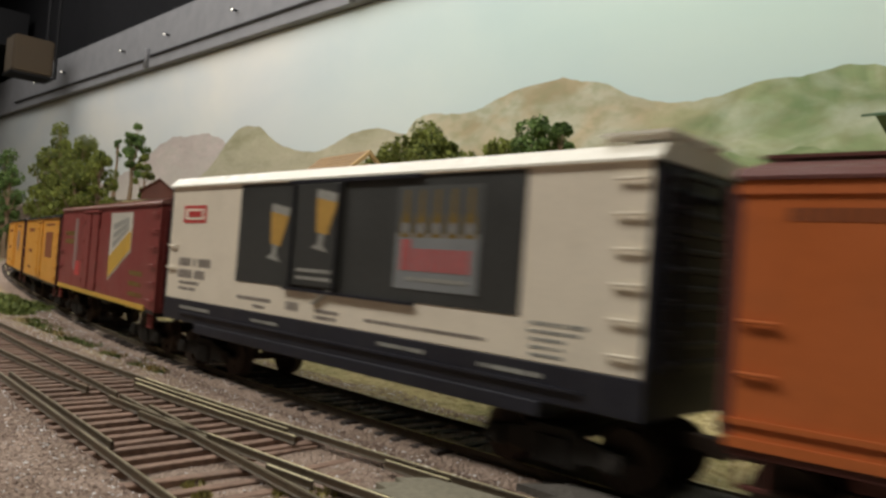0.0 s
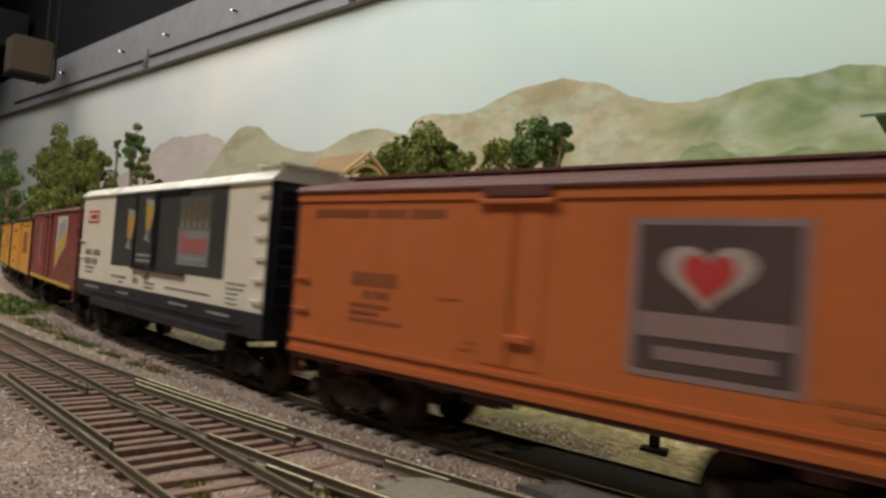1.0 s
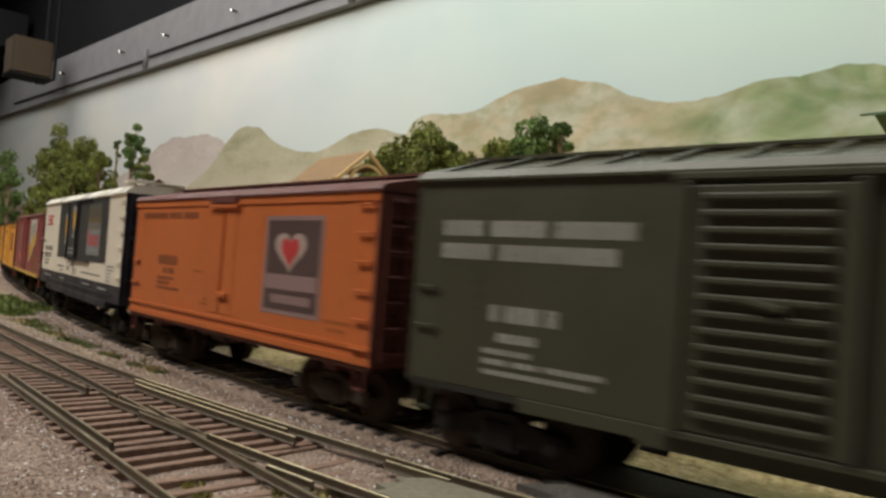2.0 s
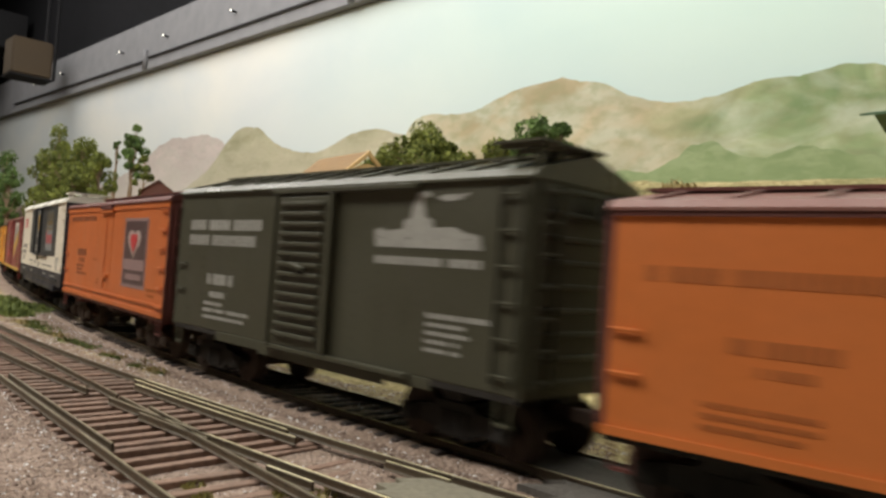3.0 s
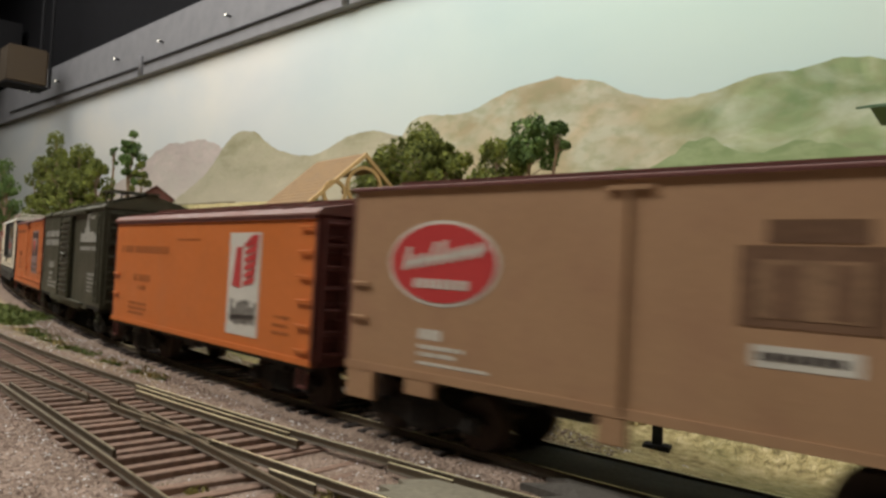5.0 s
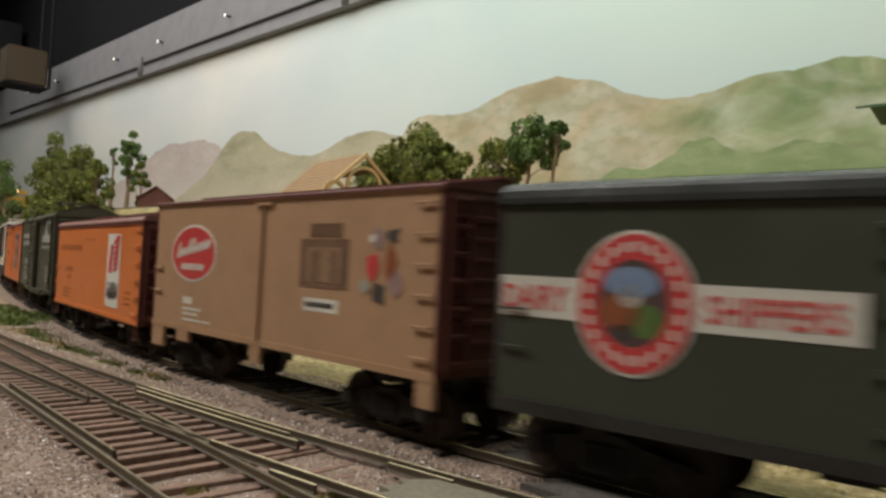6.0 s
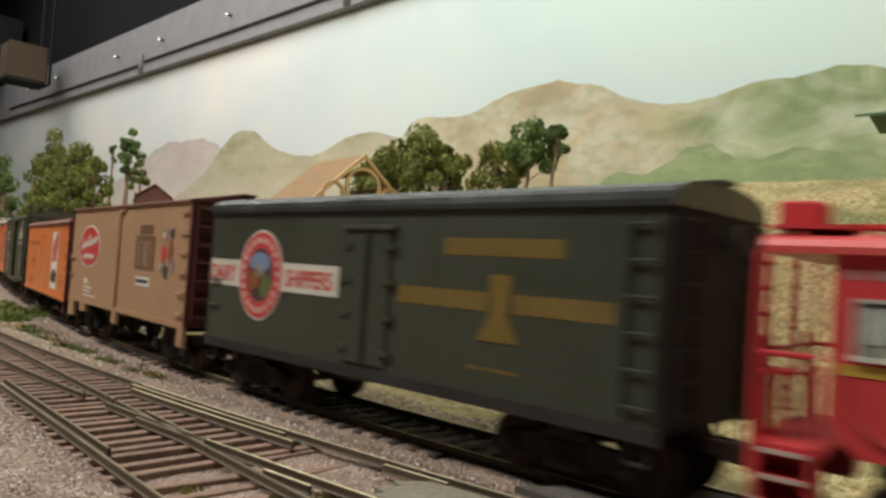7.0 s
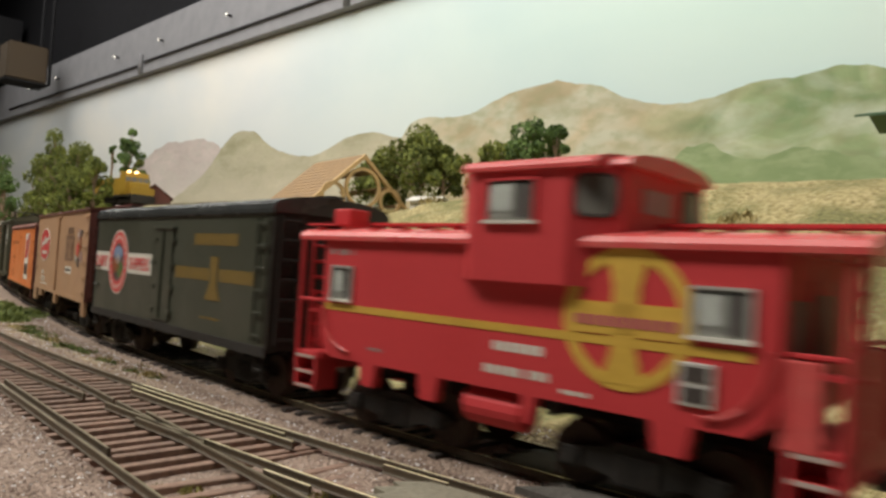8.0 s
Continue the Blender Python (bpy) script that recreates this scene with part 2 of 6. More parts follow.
M = dict(
    ground=ground_material(), sky=painted_sky(),
    far_hill=painted_hill("far_hill", (0.44, 0.38, 0.36), (0.59, 0.51, 0.48), (0.50, 0.46, 0.42), 14),
    mid_hill=painted_hill("mid_hill", (0.31, 0.30, 0.19), (0.50, 0.47, 0.34), (0.41, 0.38, 0.27), 20, (0.56, 0.51, 0.42)),
    near_hill=painted_blend("near_hill", ((0.36, 0.31, 0.19), (0.46, 0.385, 0.25), (0.55, 0.46, 0.31)), ((0.17, 0.245, 0.115), (0.29, 0.36, 0.19), (0.47, 0.51, 0.33)), 0.31),
    scrub_hill=painted_hill("scrub_hill", (0.15, 0.215, 0.095), (0.28, 0.35, 0.18), (0.37, 0.42, 0.25), 26, (0.25, 0.32, 0.16)),
    asphalt=paint("asphalt", (0.088, 0.080, 0.070), 0.85, vary=0.25, grain=1200, big=40, bump=0.3, dirt=(0.15, 0.125, 0.105), dirt_amount=0.4),
    concrete=paint("worn_concrete", (0.20, 0.185, 0.135), 0.85, vary=0.25, grain=900, big=40, bump=0.3, dirt=(0.12, 0.105, 0.07), dirt_amount=0.4),
    wallgrey=paint("wall_grey_paint", (0.34, 0.34, 0.36), 0.8, big=4, grain=60, vary=0.1),
    bouncewall=paint("cream_bounce_wall", (0.62, 0.60, 0.55), 0.85, big=3, grain=40, vary=0.06),
    valgrey=paint("valance_grey", (0.235, 0.235, 0.25), 0.85, big=3, grain=40, vary=0.12),
    darkwall=paint("dark_wall_paint", (0.016, 0.016, 0.018), 0.9, spec=0.05, big=4, grain=60, vary=0.1),
    black=paint("black_paint", (0.022, 0.022, 0.024), 0.9, spec=0.05, big=5, vary=0.2),
    conduit=paint("grey_conduit", (0.16, 0.16, 0.17), 0.6, metal=0.0, big=20),
    card=paint("cardboard", (0.075, 0.054, 0.034), 0.85, big=20),
    tie=paint("tie_brown", (0.215, 0.138, 0.100), 0.75, vary=0.35, grain=700, big=50, bump=0.3, dirt=(0.24, 0.185, 0.145), dirt_amount=0.35),
    tie_dark=paint("tie_dark", (0.040, 0.030, 0.025), 0.8, vary=0.35, grain=700, big=50, bump=0.3),
    rail_side=paint("rail_side", (0.092, 0.070, 0.044), 0.6, metal=0.0, vary=0.25, dirt=(0.10, 0.06, 0.035), dirt_amount=0.6),
    rail_top=paint("rail_top", (0.23, 0.20, 0.125), 0.42, metal=0.5, vary=0.25, grain=400, big=30, dirt=(0.13, 0.10, 0.06), dirt_amount=0.8),
    # Brass tops, with the glint at this angle put into a paler colour.
    rail_brass_glint=paint("rail_brass_glint", (0.90, 0.82, 0.50), 0.42, metal=0.5, vary=0.2, big=45, dirt=(0.36, 0.29, 0.16), dirt_amount=0.4),
    pebble=None, white=paint("cream_white", (0.82, 0.75, 0.62), 0.42, vary=0.04, bump=0.02, dirt=(0.4, 0.36, 0.28), dirt_amount=0.12),
    roofwhite=paint("white_roof", (0.86, 0.83, 0.73), 0.28, vary=0.05),
    navy=paint("blue_black", (0.016, 0.017, 0.026), 0.5, vary=0.2, dirt=(0.05, 0.05, 0.05), dirt_amount=0.2),
    panel=paint("charcoal_panel", (0.042, 0.044, 0.042), 0.5, vary=0.12),
    orange=paint("reefer_orange", (0.56, 0.150, 0.040), 0.48, vary=0.05, bump=0.35, grain=500, stripes=1000.0, dirt=(0.25, 0.10, 0.04), dirt_amount=0.14),
    orange2=paint("bright_orange", (0.62, 0.178, 0.042), 0.48, vary=0.05, bump=0.3, grain=500, stripes=1000.0, dirt=(0.3, 0.12, 0.04), dirt_amount=0.1),
    yellow=paint("reefer_yellow", (0.70, 0.33, 0.045), 0.5, vary=0.06, bump=0.3, stripes=1000.0, dirt=(0.25, 0.14, 0.05), dirt_amount=0.15),
    maroon=paint("maroon", (0.24, 0.050, 0.045), 0.48, vary=0.08, dirt=(0.12, 0.05, 0.04), dirt_amount=0.2),
    oxide=paint("oxide_brown", (0.125, 0.040, 0.032), 0.6, vary=0.12, dirt=(0.06, 0.03, 0.025), dirt_amount=0.35),
    oxide_roof=paint("oxide_roof", (0.23, 0.105, 0.085), 0.42, vary=0.12, dirt=(0.3, 0.2, 0.17), dirt_amount=0.3),
    green=paint("coach_green", (0.060, 0.059, 0.037), 0.5, vary=0.1, dirt=(0.07, 0.065, 0.05), dirt_amount=0.25),
    green2=paint("reefer_green", (0.049, 0.055, 0.038), 0.42, vary=0.07, bump=0.2, stripes=900.0, dirt=(0.07, 0.065, 0.05), dirt_amount=0.12),
    # Body green raised for roofs: part of the overhead light is in the colour.
    greenroof_lit=paint("green_roof_lit", (0.085, 0.083, 0.056), 0.30, vary=0.15, dirt=(0.16, 0.15, 0.11), dirt_amount=0.3),
    # Black lifted a little, so some grazing sheen sits in the colour.
    blackroof=paint("black_roof", (0.045, 0.048, 0.047), 0.22, vary=0.15),
    tan=paint("weathered_tan", (0.40, 0.243, 0.136), 0.6, vary=0.06, bump=0.3, stripes=1000.0, dirt=(0.30, 0.15, 0.10), dirt_amount=0.25),
    red=paint("caboose_red", (0.53, 0.038, 0.043), 0.62, vary=0.04, bump=0.03),
    gold=paint("gold_yellow", (0.60, 0.38, 0.06), 0.5, vary=0.12, dirt=(0.40, 0.20, 0.06), dirt_amount=0.25),
    dullgold=paint("dull_gold", (0.19, 0.125, 0.028), 0.5, vary=0.15),
    letter=paint("lettering_white", (0.62, 0.60, 0.53), 0.5, vary=0.15),
    greyletter=paint("lettering_grey", (0.33, 0.33, 0.30), 0.5, vary=0.15),
    ink=paint("lettering_dark", (0.06, 0.05, 0.045), 0.55, vary=0.2),
    brownink=paint("lettering_brown", (0.26, 0.08, 0.03), 0.55, vary=0.15),
    faintink=paint("faint_lettering", (0.40, 0.12, 0.03), 0.55, vary=0.1),
    softink=paint("worn_lettering", (0.27, 0.24, 0.21), 0.55, vary=0.25),
    rosegrey=paint("rose_grey", (0.46, 0.36, 0.32), 0.5, vary=0.12),
    posterblue=paint("poster_blue_grey", (0.235, 0.25, 0.255), 0.5, vary=0.12),
    posterdim=paint("poster_dim_grey", (0.085, 0.09, 0.088), 0.5, vary=0.12),
    posterred=paint("poster_pale_red", (0.46, 0.12, 0.12), 0.5, vary=0.15),
    # Caboose red made dusty and paler: roof light is put into this colour.
    red_lit=paint("dusty_red_lit", (0.60, 0.085, 0.082), 0.34, vary=0.08, dirt=(0.55, 0.22, 0.18), dirt_amount=0.35),
    seam=paint("dark_seam", (0.05, 0.05, 0.055), 0.8, big=20),
    woodpic=paint("brown_wood_picture", (0.17, 0.095, 0.055), 0.55, vary=0.25),
    woodpale=paint("pale_wood_picture", (0.27, 0.165, 0.095), 0.55, vary=0.3),
    signred=paint("sign_red", (0.55, 0.055, 0.055), 0.45, vary=0.06),
    plum=paint("plum_brown", (0.095, 0.058, 0.055), 0.45, vary=0.08),
    mauve=paint("mauve", (0.30, 0.20, 0.19), 0.5, vary=0.1),
    beer=paint("beer_amber", (0.50, 0.30, 0.07), 0.5, vary=0.1),
    blueink=paint("pale_blue", (0.20, 0.28, 0.42), 0.5, vary=0.1),
    iron=paint("truck_black", (0.034, 0.031, 0.028), 0.7, spec=0.2, vary=0.3, dirt=(0.05, 0.038, 0.03), dirt_amount=0.4),
    rustiron=paint("truck_rust", (0.065, 0.046, 0.036), 0.7, spec=0.2, vary=0.3, dirt=(0.05, 0.035, 0.03), dirt_amount=0.4),
    silver=paint("silver_frame", (0.55, 0.55, 0.52), 0.35, metal=0.4, vary=0.05),
    pane=glass_pane("window_glass"), dark_in=paint("dark_interior", (0.20, 0.19, 0.165), 0.8, vary=0.2),
    bark=paint("bark", (0.27, 0.19, 0.125), 0.85, vary=0.3, bump=0.5),
    timber=paint("pine_timber", (0.56, 0.38, 0.18), 0.65, vary=0.15, grain=400),
    roofboard=paint("brown_roof_boards", (0.28, 0.18, 0.09), 0.75, vary=0.2, stripes=220.0, bump=0.5),
    barnred=paint("barn_red", (0.115, 0.042, 0.032), 0.75, vary=0.2, stripes=300.0, bump=0.4),
    hutwhite=paint("hut_white", (0.62, 0.60, 0.54), 0.7, vary=0.1),
    sagewall=paint("sage_boards", (0.36, 0.42, 0.26), 0.8, vary=0.15, stripes=250.0, bump=0.4),
    darkgreen=paint("dark_green_roof", (0.05, 0.10, 0.045), 0.5, vary=0.15),
    locoyellow=paint("loco_yellow", (0.34, 0.21, 0.028), 0.4, vary=0.08),
    headlight=glow("headlight", (1.0, 0.66, 0.3), 5.0),
    bulb=glow("bulb", (1.0, 0.93, 0.8), 3.0),
    rock=paint("pale_rock", (0.50, 0.44, 0.36), 0.9, vary=0.25, bump=0.6),
)


def leaf_material(name, dark, light):
    m, nt, b = nodes_of(name)
    n, l = nt.nodes, nt.links
    g = n.new("ShaderNodeNewGeometry")
    tc = n.new("ShaderNodeTexCoord")
    q = n.new("ShaderNodeTexNoise")
    q.inputs["Scale"].default_value = 70
    l.new(tc.outputs["Object"], q.inputs["Vector"])
    s = n.new("ShaderNodeMath")
    s.operation = "MULTIPLY_ADD"
    l.new(g.outputs["Random Per Island"], s.inputs[0])
    s.inputs[1].default_value = 0.5
    l.new(q.outputs["Fac"], s.inputs[2])
    r = n.new("ShaderNodeValToRGB")
    r.color_ramp.elements[0].position, r.color_ramp.elements[0].color = 0.35, (*dark, 1)
    r.color_ramp.elements[1].position, r.color_ramp.elements[1].color = 1.05, (*light, 1)
    l.new(s.outputs[0], r.inputs[0])
    l.new(r.outputs[0], b.inputs["Base Color"])
    b.inputs["Roughness"].default_value = 0.8
    return m


def pebble_material():
    m, nt, b = nodes_of("pebble")
    n, l = nt.nodes, nt.links
    g = n.new("ShaderNodeNewGeometry")
    r = n.new("ShaderNodeValToRGB")
    for e, (p, c) in zip([r.color_ramp.elements[0], r.color_ramp.elements[1], r.color_ramp.elements.new(0.5), r.color_ramp.elements.new(0.8)],
                         [(0.0, (0.17, 0.122, 0.104)), (1.0, (0.36, 0.272, 0.22)), (0.5, (0.315, 0.234, 0.188)), (0.8, (0.34, 0.255, 0.205))]):
        e.color = (*c, 1)
    l.new(g.outputs["Random Per Island"], r.inputs[0])
    l.new(r.outputs[0], b.inputs["Base Color"])
    b.inputs["Specular IOR Level"].default_value = 0.1
    b.inputs["Roughness"].default_value = 0.9
    return m


M["pebble"] = pebble_material()
M["leaf_olive"] = leaf_material("leaf_olive", (0.028, 0.046, 0.008), (0.225, 0.255, 0.045))
M["leaf_green"] = leaf_material("leaf_green", (0.025, 0.055, 0.015), (0.16, 0.25, 0.06))
M["leaf_straw"] = leaf_material("leaf_straw", (0.10, 0.08, 0.03), (0.45, 0.36, 0.15))
M["leaf_moss"] = leaf_material("leaf_moss", (0.08, 0.075, 0.02), (0.30, 0.26, 0.06))
M["leaf_turf"] = leaf_material("leaf_turf", (0.04, 0.06, 0.012), (0.20, 0.25, 0.06))


import functools

# ---- mesh helpers; things are modelled in millimetres ----
MM = 0.001


def part(name, bm, material, parent=None, label="", scale=MM, smooth=False):
    me = bpy.data.meshes.new(name)
    bmesh.ops.recalc_face_normals(bm, faces=bm.faces)
    if scale != 1:
        bmesh.ops.scale(bm, vec=(scale,) * 3, verts=bm.verts)
    bm.to_mesh(me)
    bm.free()
    for m in (material if isinstance(material, (list, tuple)) else [material]):
        me.materials.append(m)
    if smooth:
        for f in me.polygons:
            f.use_smooth = True
    ob = new(name, me)
    if parent:
        ob.parent = parent
    if label:
        tagged(ob, label)
    return ob


def thing(name, label, category, group="", m=None):
    ob = tagged(new(name), label, category, group)
    ob.empty_display_size = 0.01
    if m is not None:
        ob.matrix_basis = m
    return ob


def box(bm, x0, x1, y0, y1, z0, z1, bevel=0.0, mat=0):
    g = bmesh.ops.create_cube(bm, size=1, matrix=Matrix.Translation(((x0 + x1) / 2, (y0 + y1) / 2, (z0 + z1) / 2)) @ Matrix.Diagonal((abs(x1 - x0), abs(y1 - y0), abs(z1 - z0), 1)))
    vs = g["verts"]
    if mat:
        for f in {f for v in vs for f in v.link_faces}:
            f.material_index = mat
    if bevel:
        bmesh.ops.bevel(bm, geom=list({e for v in vs for e in v.link_edges}), offset=bevel, segments=2, affect="EDGES", profile=0.5)
    return bm


def prism(bm, profile, x0, x1, axis="x"):
    """Extrudes a closed outline of (y, z) from x0 to x1; axis y: an outline of (x, z)."""
    rows = []
    for x in (x0, x1):
        rows.append([bm.verts.new((x, p, q) if axis == "x" else (p, x, q)) for p, q in profile])
    n = len(profile)
    for i in range(n):
        bm.faces.new((rows[0][i], rows[0][(i + 1) % n], rows[1][(i + 1) % n], rows[1][i]))
    bm.faces.new(rows[0][::-1])
    bm.faces.new(rows[1])
    return bm


def rod(bm, p, q, r, sides=6):
    p, q = Vector(p), Vector(q)
    d = q - p
    m = Matrix.Translation((p + q) / 2) @ d.to_track_quat("Z", "Y").to_matrix().to_4x4()
    bmesh.ops.create_cone(bm, cap_ends=True, segments=sides, radius1=r, radius2=r, depth=d.length, matrix=m)
    return bm


def tube(bm, points, r, sides=6):
    """One bent bar through points."""
    rows = []
    for i, p in enumerate(points):
        d = (points[min(i + 1, len(points) - 1)] - points[max(i - 1, 0)]).normalized()
        u = d.orthogonal().normalized()
        if rows and u.dot(last) < 0:
            u = -u
        last = u
        w = d.cross(u)
        rows.append([bm.verts.new(p + (u * math.cos(2 * math.pi * k / sides) + w * math.sin(2 * math.pi * k / sides)) * r) for k in range(sides)])
    for a, b in zip(rows, rows[1:]):
        for k in range(sides):
            bm.faces.new((a[k], a[(k + 1) % sides], b[(k + 1) % sides], b[k]))
    bm.faces.new(rows[0][::-1])
    bm.faces.new(rows[-1])
    return bm


def disc(bm, x, y, z, rx, rz, depth, sides=28, a0=0.0, a1=360.0):
    """A round plate on a side wall, facing -y."""
    pts = [(x + rx * math.cos(radians(a0 + (a1 - a0) * i / sides)), z + rz * math.sin(radians(a0 + (a1 - a0) * i / sides))) for i in range(sides)]
    return prism(bm, pts, y - depth, y, "y")


def ring(bm, x, y, z, r0, r1, k, depth, sides=32):
    """A flat ring on a side wall; k: its height against its width."""
    rows = []
    for yy in (y - depth, y):
        rows.append([[bm.verts.new((x + r * math.cos(2 * math.pi * i / sides), yy, z + k * r * math.sin(2 * math.pi * i / sides))) for i in range(sides)] for r in (r0, r1)])
    for i in range(sides):
        j = (i + 1) % sides
        for a, b in ((rows[0][0], rows[0][1]), (rows[0][1], rows[1][1]), (rows[1][1], rows[1][0]), (rows[1][0], rows[0][0])):
            bm.faces.new((a[i], a[j], b[j], b[i]))
    return bm


def B():
    return bmesh.new()


# ---- the railway's lines ----
S0, K1, S1, K2 = 0.29283, 0.70113, -0.40, 0.16
SPEED = -0.10069


def track(s):
    """Place and heading (radians) of the main line at s metres."""
    if s >= S0:
        return Vector((s, 0, 0)), 0.0
    if s >= S1:
        a = (S0 - s) * K1
        return Vector((S0 - math.sin(a) / K1, (1 - math.cos(a)) / K1, 0)), -a
    p, h = track(S1)
    a0, l = -h, S1 - s
    a1 = a0 + K2 * l
    return p + Vector((-(math.sin(a1) - math.sin(a0)) / K2, -(math.cos(a1) - math.cos(a0)) / K2, 0)), -a1


def spur(x):
    """The straight siding in front."""
    return Vector((x, 0.0409 - 0.4142 * (x + 0.229), 0)), math.atan(-0.4142)


def loop_line(x):
    """The curved line between the siding and the main line."""
    u = x + 0.152
    if u < -0.235:
        p, h = loop_line(-0.3869)
        return p + Vector((u + 0.235, -0.4145 * (u + 0.235), 0)), h
    if u > 0.10:
        p, h = loop_line(-0.0521)
        return p + Vector((u - 0.10, -0.18 * (u - 0.10), 0)), h
    return Vector((x, 0.0345 - 0.25 * u + 0.35 * u * u, 0)), math.atan(-0.25 + 0.7 * u)


def rear_line(a):
    """The upper line at the foot of the backdrop, for a along the plan."""
    return at(a, 0.43, 0.098)


def near_main(p):
    """Signed distance to the main line; positive behind it."""
    best = 9.0
    for q, h in MAIN_SAMPLES:
        dx, dy = p[0] - q.x, p[1] - q.y
        if dx * dx + dy * dy < best * best:
            best = math.hypot(dx, dy)
            side = 1 if -math.sin(h) * dx + math.cos(h) * dy > 0 else -1
    return best * side


MAIN_SAMPLES = [track(-2.4 + 0.02 * i) for i in range(190)]
MAIN_PLAN = sorted((*plan(q),) for q, h in MAIN_SAMPLES)


@functools.lru_cache(maxsize=None)
def main_d(a):
    for (a0, d0), (a1, d1) in zip(MAIN_PLAN, MAIN_PLAN[1:]):
        if a0 <= a <= a1:
            return d0 + (d1 - d0) * (a - a0) / max(1e-6, a1 - a0)
    return MAIN_PLAN[0][1] if a < MAIN_PLAN[0][0] else MAIN_PLAN[-1][1]


def smooth(x):
    x = max(0.0, min(1.0, x))
    return x * x * (3 - 2 * x)


BED = -0.0027


def yard_fill(p):
    """One inside the yard tracks, falling to nothing past the tie ends and towards the road."""
    if not -0.7 < p.x < -0.1:
        return 0.0
    m = min(abs(p.y - spur(p.x)[0].y) * 0.924, abs(p.y - loop_line(p.x)[0].y) * 0.96)
    return smooth((0.0098 - m) / 0.002) * smooth((-0.165 - p.x) / 0.03)


def shoulder(p):
    """One on the ballast heaped against the outer rails of the yard tracks."""
    if not -0.62 < p.x < -0.12:
        return 0.0
    sa = (p.y - spur(p.x)[0].y) * 0.924
    lb = (p.y - loop_line(p.x)[0].y) * 0.96
    end = smooth((-0.125 - p.x) / 0.03)
    near = smooth((-sa - 0.0092) / 0.0028) * smooth((0.07 + sa) / 0.03)
    far = smooth((lb - 0.0092) / 0.0028) * smooth((0.024 - lb) / 0.008)
    return end * max(near, far) * (0.9 + 0.35 * noise.noise((p.x * 120, p.y * 120, 4.0)))


def ground_height(a, d):
    dm = min(main_d(a), 0.33)
    u = d - dm
    z = BED
    if u > 0.018:
        z -= 0.002 * smooth((u - 0.018) / 0.02)
        t = max(0.0, (u - 0.05) / max(0.03, 0.405 - dm - 0.05))
        z += 0.098 * (0.55 * smooth(t) + 0.45 * min(1.0, t))
        rough = min(1.0, u / 0.06)
        z += rough * (0.006 * noise.noise((a * 9, d * 9, 1.3)) + 0.004 * noise.noise((a * 34, d * 34, 7.0)))
        if 0.385 < d < 0.475:
            k = min(1.0, (d - 0.385) / 0.02, (0.475 - d) / 0.02)
            z = z * (1 - k) + 0.0935 * k
        z -= 0.014 * smooth(1.25 - math.hypot((a - 0.47) / 0.10, (d - 0.40) / 0.075))
    z += 0.0006 * noise.noise((a * 60, d * 60, 2.0))
    if u < -0.02 and d > -0.05:
        z -= 0.0011 * yard_fill(at(a, d))
        z += 0.0019 * shoulder(at(a, d))
    if abs(u) < 0.016 and a > 0.05:
        z += 0.0008 * smooth((0.0155 - abs(u)) / 0.004) + 0.0005 * noise.noise((a * 300, d * 300, 6.0))
    if u < -0.03 and not (-0.075 < u):
        z += 0.0012 * noise.noise((a * 25, d * 25, 5.0))
    return z


def even(x0, x1, n):
    return [x0 + (x1 - x0) * i / n for i in range(n)]


def build_ground():
    me = bpy.data.meshes.new("ground")
    aa = even(-1.4, -0.02, 120) + even(-0.02, 0.46, 200) + even(0.46, 2.5, 220) + [2.5]
    dd = even(-0.36, 0.0, 40) + even(0.0, 0.24, 110) + even(0.24, 0.625, 60) + [0.625]
    na, nd = len(aa) - 1, len(dd) - 1
    verts, zones = [], []
    for a in aa:
        dm = main_d(a)
        for d in dd:
            p = at(a, d, ground_height(a, d))
            verts.append(p)
            u = d - dm
            w = 0.012 * noise.noise((a * 40, d * 40, 3.0))
            straw = smooth((u - 0.0145 + 0.4 * w) / 0.006)
            turf = 0.15 * straw
            if straw > 0.5:
                turf = 0.75 * smooth(0.5 + 1.8 * noise.noise((a * 6, d * 9, 0.4)))
            lp, _ = loop_line(p.x)
            m = p.y - lp.y
            between = smooth((m - 0.013) / 0.006) * smooth((-0.020 - u) / 0.006) * smooth((-0.215 - p.x) / 0.05)
            turf = max(turf, between * smooth(0.55 + 2 * noise.noise((a * 14, d * 14, 9.0))))
            straw = max(straw, 0.7 * between)
            tar_and_shade = smooth((p.x + 0.124 - 0.25 * (p.y - 0.04) + 0.3 * w) / 0.008) * smooth((0.0135 - u) / 0.004) * smooth((u + 0.072) / 0.01)
            # Shade between the yard ties, put into the ground colour.
            tar_and_shade = max(tar_and_shade, 0.6 * yard_fill(p))
            zones.append((straw, turf, tar_and_shade, 1))
    faces = [(i * (nd + 1) + j, (i + 1) * (nd + 1) + j, (i + 1) * (nd + 1) + j + 1, i * (nd + 1) + j + 1) for i in range(na) for j in range(nd)]
    me.from_pydata(verts, [], faces)
    att = me.color_attributes.new("zone", "FLOAT_COLOR", "POINT")
    att.data.foreach_set("color", [c for z in zones for c in z])
    me.materials.append(M["ground"])
    for f in me.polygons:
        f.use_smooth = True
    tagged(new("ground", me), "model landscape of grey gravel rising to straw-coloured turf", "ground", kind="structure")


build_ground()

